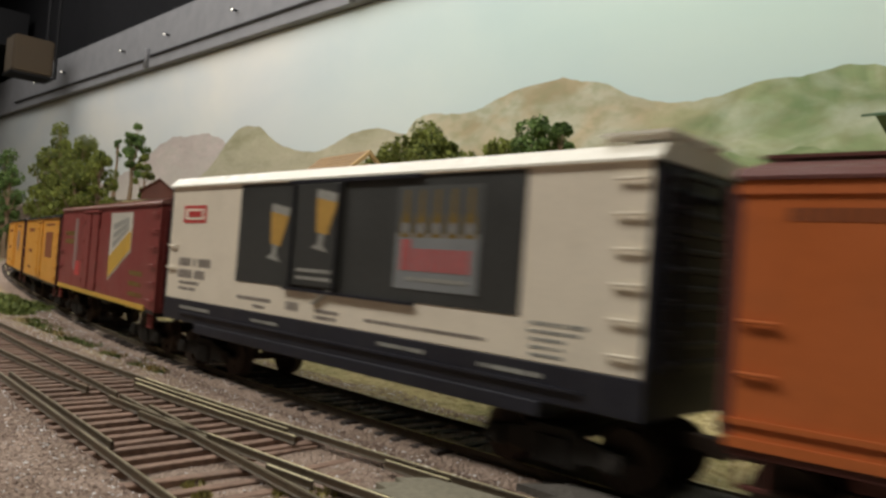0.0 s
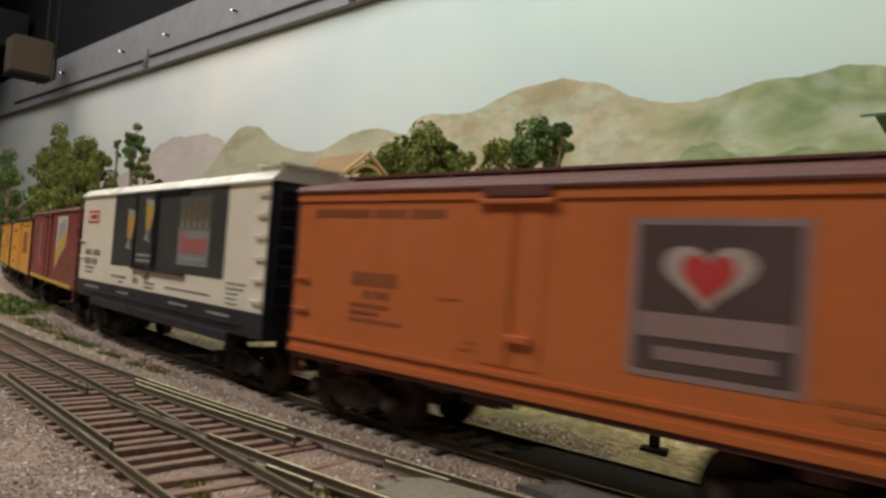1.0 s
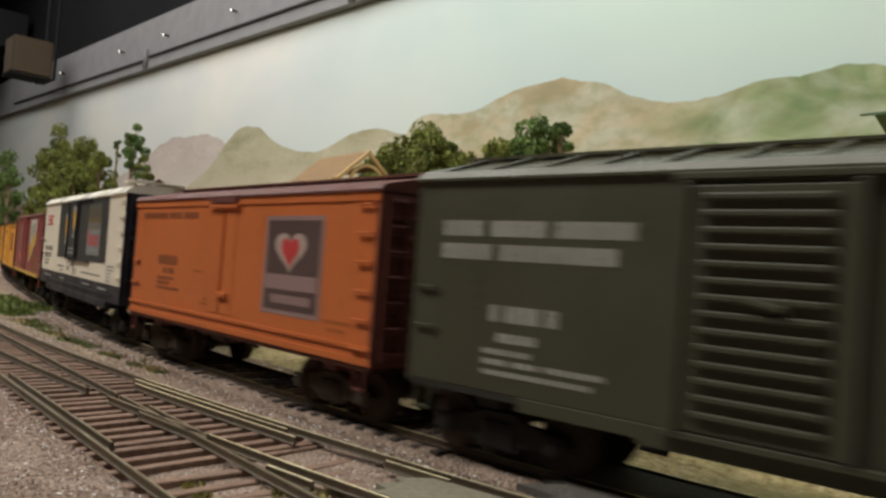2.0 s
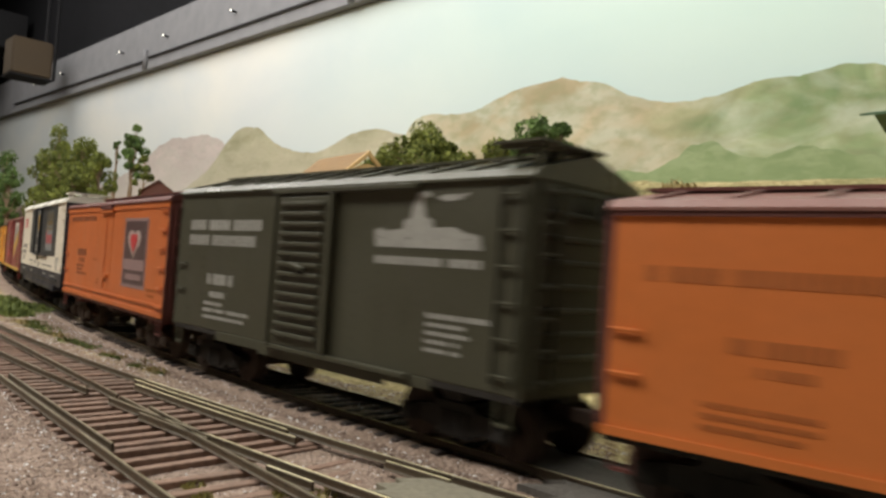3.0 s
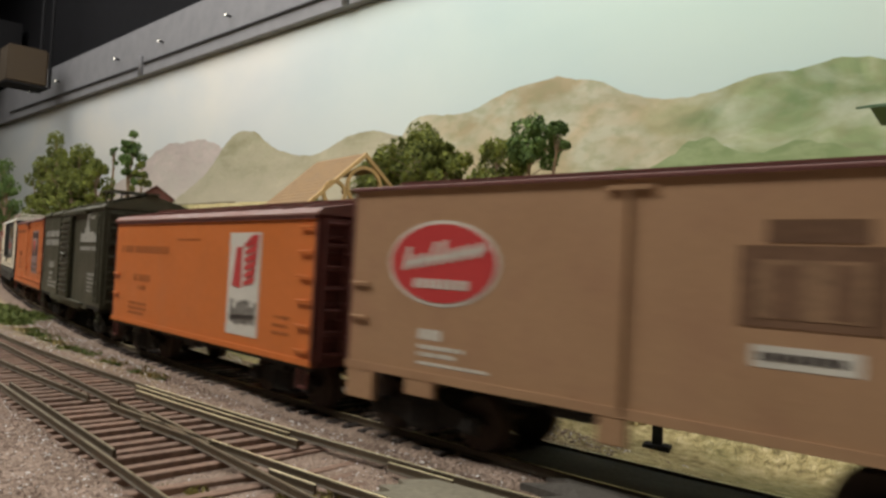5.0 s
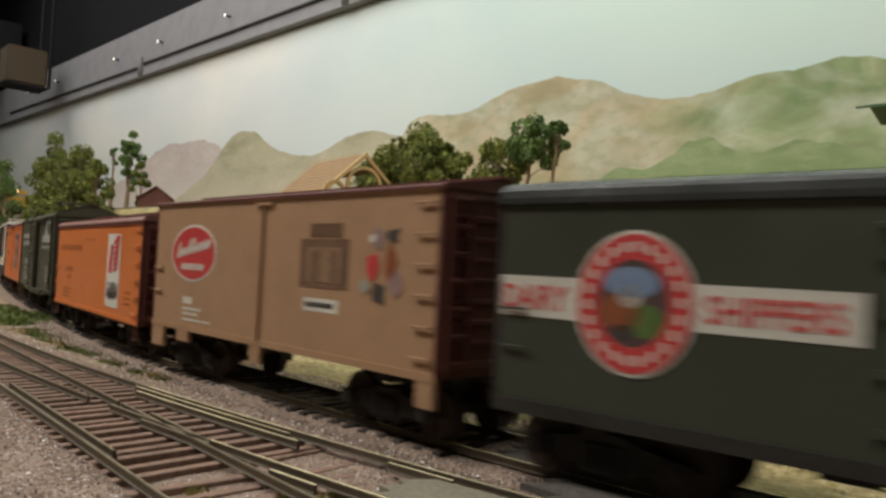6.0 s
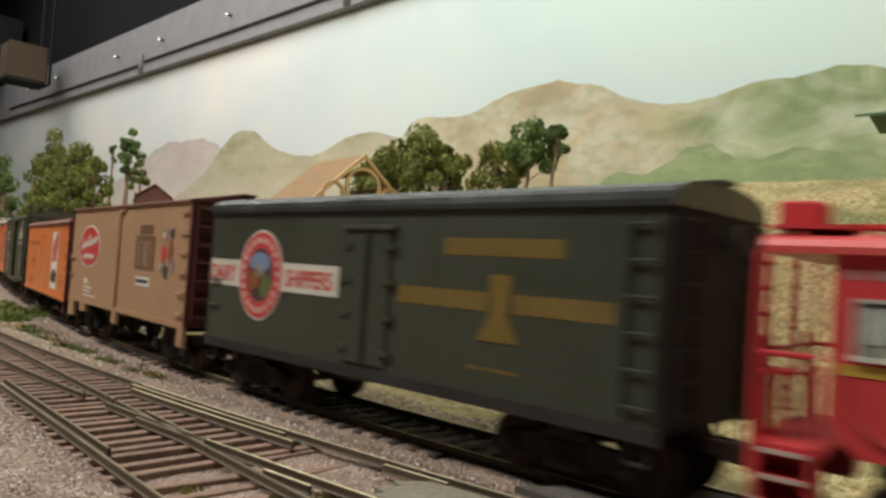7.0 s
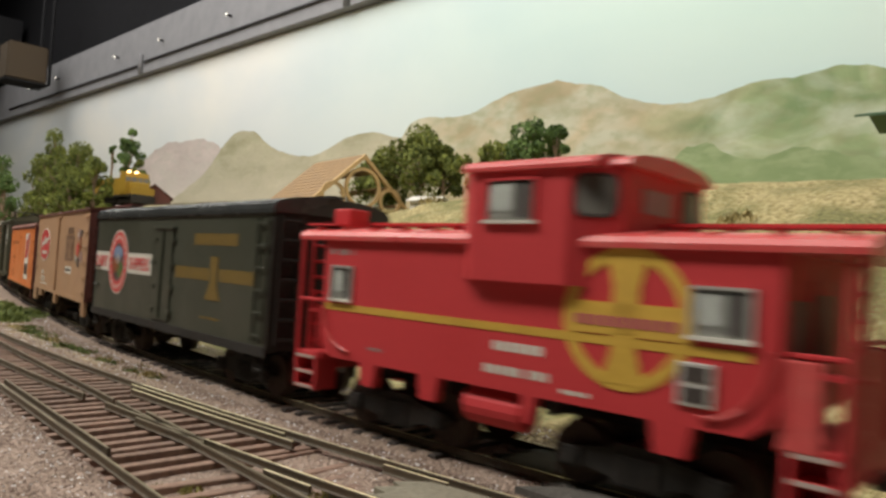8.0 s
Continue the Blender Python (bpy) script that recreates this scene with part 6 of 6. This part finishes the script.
        for y in (3, 8):
            rod(bm, (xe + s_ * out, y, 14), (xe + s_ * out, y, zt + 4), 0.45)
        for k in range(8):
            rod(bm, (xe + s_ * out, 3, 16 + 3.2 * k), (xe + s_ * out, 8, 16 + 3.2 * k), 0.35)
        part("end_ladder", bm, M["red"], car)
        bm = B()
        box(bm, xe + s_ * 0.02, xe + s_ * 0.5, -4.2, 4.2, 14.6, 36)
        dr = part("end_door", bm, M["red"], car)
        bm = B()
        box(bm, xe + s_ * 0.45, xe + s_ * 0.6, -2.8, 2.8, 25, 34)
        part("pane", bm, M["dark_in"], dr)
        bm = B()
        box(bm, xe + s_ * 0.02, xe + s_ * 0.4, -13, -7.5, 24, 33)
        part("end_window", bm, M["dark_in"], car)
        bm = B()
        rod(bm, (xe + s_ * (out - 2.2), -11, 23), (xe + s_ * (out - 2.2), -11, 23.6), 3.0, 14)
        rod(bm, (xe + s_ * (out - 2.2), -11, 14), (xe + s_ * (out - 2.2), -11, 23), 0.5)
        part("brake_wheel", bm, M["red"], car)
        knuckle(car, xe + s_ * (out - 1.1), s_)
    bm = B()
    box(bm, X0 + 4, X1 - 4, -3, 3, 9.8, zb)
    for x in (-30, -12, 12, 30):
        box(bm, x - 1, x + 1, -WIDE + 2, WIDE - 2, 11.4, zb)
    part("underframe", bm, M["iron"], car)
    for x0, x1 in ((-34.5, -29.5), (-17.5, -12), (7, 10), (30.5, 37)):
        bm = B()
        prism(bm, [(x0, zb + 0.1), (x1, zb + 0.1), (x1 - 0.8, 9.6), (x0 + 0.8, 9.6)], -WIDE, -WIDE + 2.4, "y")
        part("skirt_plate", bm, M["red"], car)
    bm = B()
    rod(bm, (-6, -13, 10.4), (6, -13, 10.4), 3.4, 16)
    bmesh.ops.create_uvsphere(bm, u_segments=14, v_segments=8, radius=3.4, matrix=Matrix.Translation((-6, -13, 10.4)) @ Matrix.Diagonal((0.4, 1, 1, 1)))
    bmesh.ops.create_uvsphere(bm, u_segments=14, v_segments=8, radius=3.4, matrix=Matrix.Translation((6, -13, 10.4)) @ Matrix.Diagonal((0.4, 1, 1, 1)))
    part("air_tank", bm, M["red"], car, "red air tank")
    sets = truck(car, -27, M["iron"]) + truck(car, 27, M["iron"])
    CARS.append((car, s, 0.027, sets, ()))
    return car


caboose(0.5188)


# ---- upper train: a yellow diesel ----
def diesel():
    t = thing("diesel_locomotive", "yellow diesel locomotive with lit headlights on the upper line", "locomotive")
    bm = B()
    box(bm, -88, 88, -15.5, 15.5, 11, 14.5, 0.4)
    box(bm, 86, 89, -16.5, 16.5, 3, 13, 0.5)
    part("frame", bm, M["iron"], t)
    bm = B()
    box(bm, -80, 46, -10, 10, 14.5, 40, 0.8)
    part("hood", bm, M["locoyellow"], t)
    bm = B()
    prism(bm, [(46, 14.5), (66, 14.5), (66, 40), (64, 46), (46, 48)], -16.5, 16.5, "y")
    cab = part("cab", bm, M["locoyellow"], t, "yellow cab with windscreen")
    bm = B()
    for y in (-13, -4.5, 4, 12.5):
        box(bm, 65.6, 66.4, y - 3.4, y + 3.4, 33, 39)
    part("windscreen", bm, M["dark_in"], cab)
    bm = B()
    box(bm, 66, 85, -10.5, 10.5, 14.5, 31, 1.2)
    part("nose", bm, M["locoyellow"], t, "short yellow nose")
    bm = B()
    box(bm, 85, 86.6, -16, 16, 14.5, 24, 0.3)
    part("front_railing", bm, M["locoyellow"], t)
    for y in (-12, -2):
        bm = B()
        rod(bm, (63.0, y, 46.0), (67.4, y, 46.0), 1.6, 12)
        h = part("headlight", bm, M["headlight"], t, "lit headlight")
    for x in (-55, 55):
        bm = B()
        for s_ in (-1, 1):
            box(bm, x - 24, x + 24, s_ * 11 - 1, s_ * 11 + 1, 3.5, 8.5, 0.4)
        for dx in (-18, 0, 18):
            rod(bm, (x + dx, -10, 5.4), (x + dx, 10, 5.4), 5.3, 16)
        part("truck", bm, M["iron"], t)
    bm = B()
    box(bm, -25, 25, -13, 13, 4, 11, 1.5)
    part("fuel_tank", bm, M["iron"], t)
    return t


DIESEL = diesel()


# ---- trees, buildings and scenery on the slope ----
def tree(name, p, height, spread, leaf, seed, label, clumps=26, leaves=90, trunk_at=0.25, lean=0.0, thin=1.0, size=0.0022):
    r = random.Random(seed)
    t = thing(name, label, "tree", "trees on the slope")
    t.location = p
    bm = B()
    pts = [Vector((lean * height * k / 6 + r.uniform(-1, 1) * 0.012 * height * (k > 0), r.uniform(-1, 1) * 0.012 * height * (k > 0), height * 0.92 * k / 6)) for k in range(7)]
    for k in range(6):
        r0, r1 = height * 0.035 * (1 - k / 7), height * 0.035 * (1 - (k + 1) / 7)
        d = pts[k + 1] - pts[k]
        bmesh.ops.create_cone(bm, cap_ends=True, segments=7, radius1=r0, radius2=r1, depth=d.length * 1.05, matrix=Matrix.Translation((pts[k] + pts[k + 1]) / 2) @ d.to_track_quat("Z", "Y").to_matrix().to_4x4())
    tips = []
    for k in range(clumps):
        f = trunk_at + (1 - trunk_at) * ((k + 0.5) / clumps) ** 0.9
        base = pts[min(5, int(f * 6 * 0.9))]
        ang = k * 2.4 + r.uniform(-0.6, 0.6)
        w = spread * (math.sin(math.pi * min(1, 0.25 + 0.72 * (f - trunk_at) / (1 - trunk_at))) ** 0.7) * r.uniform(0.35, 1.0)
        tip = Vector((base.x + math.cos(ang) * w, base.y + math.sin(ang) * w, height * f * r.uniform(0.9, 1.06)))
        tips.append(tip)
        d = tip - base
        if d.length > 0.004:
            bmesh.ops.create_cone(bm, cap_ends=False, segments=4, radius1=height * 0.010, radius2=height * 0.003, depth=d.length, matrix=Matrix.Translation((base + tip) / 2) @ d.to_track_quat("Z", "Y").to_matrix().to_4x4())
    part("trunk", bm, M["bark"], t, scale=1)
    verts, faces = [], []
    for tip in tips:
        rad = spread * r.uniform(0.26, 0.46) * thin
        for _ in range(leaves):
            v = Vector((r.gauss(0, 1), r.gauss(0, 1), r.gauss(0, 0.75)))
            v = v.normalized() * rad * r.uniform(0.45, 1.0) ** 0.5
            c = tip + v
            q = Euler((r.uniform(0, 6.28), r.uniform(0, 6.28), r.uniform(0, 6.28))).to_matrix()
            sz = size * r.uniform(0.6, 1.3)
            i = len(verts)
            verts += [c + q @ Vector((-sz, -sz * 0.6, 0)), c + q @ Vector((sz, -sz * 0.5, sz * 0.3)), c + q @ Vector((sz * 0.7, sz * 0.7, 0)), c + q @ Vector((-sz * 0.8, sz * 0.6, sz * 0.3))]
            faces.append((i, i + 1, i + 2, i + 3))
    me = bpy.data.meshes.new("crown")
    me.from_pydata(verts, [], faces)
    me.materials.append(M[leaf])
    cr = new("crown", me)
    cr.parent = t
    return t


def bush(p, radius, leaf, seed, label, n=500, flat=0.6, size=0.0012):
    r = random.Random(seed)
    verts, faces = [], []
    for _ in range(n):
        ang, q = r.uniform(0, 6.28), math.sqrt(r.random())
        x, y = math.cos(ang) * q * radius, math.sin(ang) * q * radius
        z = r.random() ** 0.6 * radius * flat * math.sqrt(max(0, 1 - q * q)) * (0.7 + 0.6 * noise.noise((x * 150, y * 150, seed)))
        m = Euler((r.uniform(-0.9, 0.9), r.uniform(-0.9, 0.9), r.uniform(0, 6.28))).to_matrix()
        s = size * r.uniform(0.6, 1.4)
        i = len(verts)
        c = Vector((x, y, z))
        verts += [c + m @ Vector((-s * 0.5, 0, -s)), c + m @ Vector((s * 0.5, 0, -s)), c + m @ Vector((s * 0.15, s * 0.4, s * 1.3))]
        faces.append((i, i + 1, i + 2))
    me = bpy.data.meshes.new("bush")
    me.from_pydata(verts, [], faces)
    me.materials.append(M[leaf])
    ob = tagged(new("bush", me), label, "bush", "bushes and tufts")
    ob.location = p
    return ob


def on_ground(a, d, dz=0.0):
    return at(a, d, ground_height(a, d) + dz)


TREES = [
    # a, d, top, spread, leaf, seed, clumps, trunk_at, thin, lean
    (1.165, 0.370, 0.204, 0.028, "leaf_olive", 1, 34, 0.10, 1.0, 0.0),
    (1.075, 0.372, 0.182, 0.030, "leaf_olive", 2, 32, 0.08, 1.0, 0.0),
    (1.120, 0.362, 0.165, 0.030, "leaf_olive", 14, 28, 0.05, 1.0, 0.0),
    (1.010, 0.372, 0.160, 0.024, "leaf_olive", 3, 24, 0.05, 1.0, 0.0),
    (1.215, 0.365, 0.165, 0.026, "leaf_olive", 4, 26, 0.05, 1.0, 0.0),
    (1.04, 0.352, 0.135, 0.026, "leaf_olive", 15, 22, 0.02, 1.0, 0.0),
    (1.15, 0.352, 0.130, 0.028, "leaf_olive", 16, 22, 0.02, 1.0, 0.0),
    (1.155, 0.470, 0.217, 0.020, "leaf_green", 5, 20, 0.45, 0.9, 0.05),
    (1.217, 0.472, 0.207, 0.008, "leaf_green", 6, 5, 0.80, 1.0, 0.0),
    (1.10, 0.470, 0.170, 0.018, "leaf_olive", 17, 10, 0.05, 0.8, 0.0),
    (1.420, 0.370, 0.182, 0.030, "leaf_green", 7, 30, 0.05, 1.0, 0.0),
    (1.36, 0.360, 0.150, 0.022, "leaf_green", 18, 20, 0.05, 1.0, 0.0),
    (0.505, 0.480, 0.164, 0.038, "leaf_olive", 8, 28, 0.32, 0.85, 0.0),
    (0.562, 0.486, 0.146, 0.032, "leaf_olive", 9, 24, 0.15, 1.0, 0.0),
    (0.474, 0.482, 0.150, 0.026, "leaf_olive", 19, 14, 0.30, 0.80, 0.0),
    (0.378, 0.478, 0.160, 0.026, "leaf_green", 10, 15, 0.50, 0.80, 0.10),
    (0.415, 0.482, 0.146, 0.030, "leaf_olive", 11, 16, 0.30, 0.80, 0.05),
    (0.352, 0.480, 0.158, 0.012, "leaf_green", 12, 7, 0.75, 0.9, 0.05),
]
for a, d, h, sp, lf, sd, cl, ta, th, ln in TREES:
    tree("tree", on_ground(a, d, -0.002), h - ground_height(a, d), sp, lf, sd, "bushy olive-green model tree on the slope" if lf == "leaf_olive" else "dark green model tree with bare trunk on the slope", cl, 190, ta, ln, th, 0.0015)


def gable_house(name, p, turn, length, width, wall_h, roof_h, wall, roof, label, category="house", window=True, over=3):
    t = thing(name, label, category, m=Matrix.Translation(p) @ Matrix.Rotation(radians(turn), 4, "Z"))
    X, Y = length / 2, width / 2
    bm = B()
    prism(bm, [(-Y, -8), (Y, -8), (Y, wall_h), (0, wall_h + roof_h - 0.8), (-Y, wall_h)], -X, X)
    part("wall", bm, M[wall], t)
    for s_ in (-1, 1):
        bm = B()
        k = roof_h / Y
        e = Y + 3
        prism(bm, [(0, wall_h + roof_h), (s_ * e, wall_h + roof_h - k * e), (s_ * e, wall_h + roof_h - k * e + 1.2), (0, wall_h + roof_h + 1.2)], -X - over, X + over)
        part("roof", bm, M[roof], t)
    if window:
        for x in (-X * 0.45, X * 0.45):
            bm = B()
            box(bm, x - 2.6, x + 2.6, -Y - 0.4, -Y + 0.1, wall_h * 0.4, wall_h * 0.8)
            part("window", bm, M["dark_in"], t)
        bm = B()
        box(bm, X - 0.1, X + 0.4, -3, 3, 0, wall_h * 0.75)
        part("door", bm, M["dark_in"], t)
    return t




def facing(p, to_right=0.0):
    """Turn (degrees) by which the x axis of a thing at p points to the aisle, or past it to one side."""
    q = ORIGIN - p
    return math.degrees(math.atan2(q.y, q.x)) + to_right


gable_house("barn", at(1.06, 0.475, 0.096), facing(at(1.06, 0.475)), 44, 46, 20, 17, "barnred", "barnred", "small dark red-brown barn beside the upper line", "barn", False)
gable_house("hut", on_ground(1.36, 0.385), facing(at(1.36, 0.385), 70), 34, 26, 22, 9, "hutwhite", "roofboard", "small white hut with brown roof between trees", "hut")
gable_house("shed", at(0.462, 0.452, 0.080), facing(at(0.462, 0.452), 60), 26, 18, 15, 3.5, "hutwhite", "hutwhite", "small white shed with a nearly flat roof", "shed")


def truss_hall(p, turn):
    """An unfinished timber hall: boarded roof, open gable with curved braces."""
    t = thing("timber_hall", "unfinished timber hall with brown boarded roof and open trussed gable", "building", m=Matrix.Translation(p) @ Matrix.Rotation(radians(turn), 4, "Z"))
    X, Y, z0, z1 = 48, 53, 20, 68
    k = (z1 - z0) / Y
    for s_ in (-1, 1):
        e = Y + 4
        n = 14
        for i in (range(n) if s_ < 0 else (3, 7, 11)):
            bm = B()
            ya, yb = e * i / n, e * (i + 1) / n - 0.3
            prism(bm, [(s_ * ya, z1 - k * ya + 0.2), (s_ * yb, z1 - k * yb - 0.3), (s_ * yb, z1 - k * yb + 1.1), (s_ * ya, z1 - k * ya + 0.9)], -X, X)
            part("roof_board", bm, M["roofboard"], t)
    for x in (X - 1,):
        for s_ in (-1, 1):
            bm = B()
            prism(bm, [(0, z1 + 1.2), (0, z1 - 3.2), (s_ * (Y + 4), z1 - k * (Y + 4) - 2.4), (s_ * (Y + 4), z1 - k * (Y + 4) + 1.4)], x - 1.6, x + 1.6)
            part("rafter", bm, M["timber"], t)
        for yc, zc, rr in ((0, z0 + 18.5, 15.5), (-29.5, z0 + 9.5, 9.0), (29.5, z0 + 9.5, 9.0)):
            bm = B()
            rows = []
            n = 24
            for xx in (x - 1.2, x + 1.2):
                rows.append([[bm.verts.new((xx, yc + q * math.cos(2 * math.pi * i / n), zc + q * math.sin(2 * math.pi * i / n))) for i in range(n)] for q in (rr, rr + 3.0)])
            for i in range(n):
                j = (i + 1) % n
                for a_, b_ in ((rows[0][0], rows[0][1]), (rows[0][1], rows[1][1]), (rows[1][1], rows[1][0]), (rows[1][0], rows[0][0])):
                    bm.faces.new((a_[i], a_[j], b_[j], b_[i]))
            part("arch_brace", bm, M["timber"], t)
        bm = B()
        box(bm, x - 1.2, x + 1.2, -Y, Y, z0 - 2.5, z0)
        part("tie_beam", bm, M["timber"], t)
        for y in (-Y + 1, -Y / 3, Y / 3, Y - 1):
            bm = B()
            box(bm, x - 1.3, x + 1.3, y - 1.3, y + 1.3, -10, z0)
            part("post", bm, M["timber"], t)
    for y in (-Y + 1, Y - 1):
        bm = B()
        box(bm, -X, X, y - 1.2, y + 1.2, z0 - 2.5, z0)
        part("wall_plate", bm, M["timber"], t)


hall_turn = facing(at(0.524, 0.42), 30)
truss_hall(at(0.520, 0.42, 0.066) - Vector((math.cos(radians(hall_turn)), math.sin(radians(hall_turn)), 0)) * 0.040, hall_turn)

# dark green roofed shelter at the near end
gable_house("shelter", at(0.050, 0.42, 0.088), -18.5, 76, 40, 36, 5, "sagewall", "darkgreen", "dark green shelter with wide eaves on the slope", "shelter", True, 22)

r_ = random.Random(21)
# tufts of grass between the siding and the main line
for i in range(34):
    x = -0.40 + 0.15 * r_.random()
    p = loop_line(x)[0] + Vector((0, 0.0165 + 0.012 * r_.random() + 0.06 * max(0, -0.33 - x), 0))
    a, d = plan(p)
    bush(Vector((p.x, p.y, ground_height(a, d) - 0.0005)), r_.uniform(0.002, 0.006), r_.choice(("leaf_turf", "leaf_turf", "leaf_straw")), 100 + i, "low tuft of green and straw grass beside the siding", 70, 0.5, 0.0009)
for i, (x, y, rr) in enumerate(((-0.445, 0.172, 0.020), (-0.47, 0.178, 0.020), (-0.425, 0.155, 0.012), (-0.50, 0.19, 0.022))):
    a, d = plan((x, y))
    bush(Vector((x, y, ground_height(a, d) - 0.001)), rr, "leaf_turf", 300 + i, "low green bush beside the tracks", 1500, 0.36, 0.0010)
# moss among the siding's ties, towards the crossing
for i, (x, y) in enumerate(((-0.1752, 0.0138), (-0.1700, 0.0160), (-0.1647, 0.0125), (-0.1597, 0.0249), (-0.1497, 0.0294), (-0.1560, 0.0205), (-0.1520, 0.0255))):
    a, d = plan((x, y))
    bush(Vector((x, y, ground_height(a, d) + 0.0001)), r_.uniform(0.0012, 0.0026), "leaf_moss", 400 + i, "flat yellow-green moss among the siding's ties", 60, 0.3, 0.0005)
# scrub and straw on the slope
for i in range(150):
    a = r_.uniform(-0.05, 1.75)
    d = main_d(a) + r_.uniform(0.05, 0.32)
    if d > 0.60 or 0.40 < d < 0.455:
        continue
    bush(on_ground(a, d, -0.001), r_.uniform(0.005, 0.013), r_.choice(("leaf_straw", "leaf_straw", "leaf_turf", "leaf_olive")), 500 + i, "dry clump of scrub on the straw slope", 130, 0.6, 0.0016)


def switch_stand(p):
    t = thing("switch_stand", "small black switch stand beside the main line", "switch stand", m=Matrix.Translation(p))
    bm = B()
    box(bm, -3, 3, -2, 2, -1, 0.8, 0.2)
    part("base", bm, M["black"], t)
    bm = B()
    box(bm, -1.1, 1.1, -1.1, 1.1, 0.8, 9.5, 0.2)
    part("post", bm, M["black"], t)
    bm = B()
    box(bm, -2.0, 2.0, -0.3, 0.3, 9.5, 12.5, 0.1)
    part("target", bm, M["black"], t)


STAND = Vector((-0.1145, 0.1030, 0))
switch_stand(on_ground(*plan(STAND)))


def rocks(n):
    r = random.Random(8)
    for i in range(n):
        a = r.uniform(0.20, 0.45)
        d = r.uniform(0.445, 0.47)
        bm = B()
        bmesh.ops.create_icosphere(bm, subdivisions=2, radius=r.uniform(3, 7))
        for v in bm.verts:
            v.co *= 1 + 0.35 * noise.noise(v.co * 0.25 + Vector((i * 7, 0, 0)))
        ob = tagged(part("rock", bm, M["rock"]), "pale rough rock on the slope", "rock", "rocks on the slope")
        ob.location = on_ground(a, d)


rocks(16)


# ---- what moves ----
def car_pose(s, half):
    p, q = track(s - half)[0], track(s + half)[0]
    h = math.atan2(q.y - p.y, q.x - p.x)
    c = (p + q) / 2
    return Matrix.Translation(c) @ Matrix.Rotation(h, 4, "Z")


def slip(rows, t):
    """How far a car runs back in its couplers at t, from rows of time and metres."""
    if not rows or t <= rows[0][0]:
        return rows[0][1] if rows else 0.0
    for (t0, v0), (t1, v1) in zip(rows, rows[1:]):
        if t <= t1:
            return v0 + (v1 - v0) * (t - t0) / (t1 - t0)
    return rows[-1][1]


def motions():
    for car, s, half, sets, slack in CARS:
        walk(car, [(k / 6, car_pose(s + SPEED * (k / 6 - 1.5) + slip(slack, k / 6), half)) for k in range(49)])
        for w in sets:
            home = Matrix.Translation(w.location.copy())
            walk(w, [(k / 15, home @ Matrix.Rotation(SPEED * (k / 15) / 0.0052, 4, "Y")) for k in range(121)])
    turn = math.atan2(-AX.y, -AX.x)
    run = [(0.0, 2.36), (2.0, 2.35), (3.0, 2.32)] + [(t, 1.081 + 0.268 * (8.0 - t)) for t in (3.8, 4.5, 5.5, 6.5, 7.25, 8.0)]
    walk(DIESEL, [(t, Matrix.Translation(rear_line(a)) @ Matrix.Rotation(turn, 4, "Z")) for t, a in run])


motions()
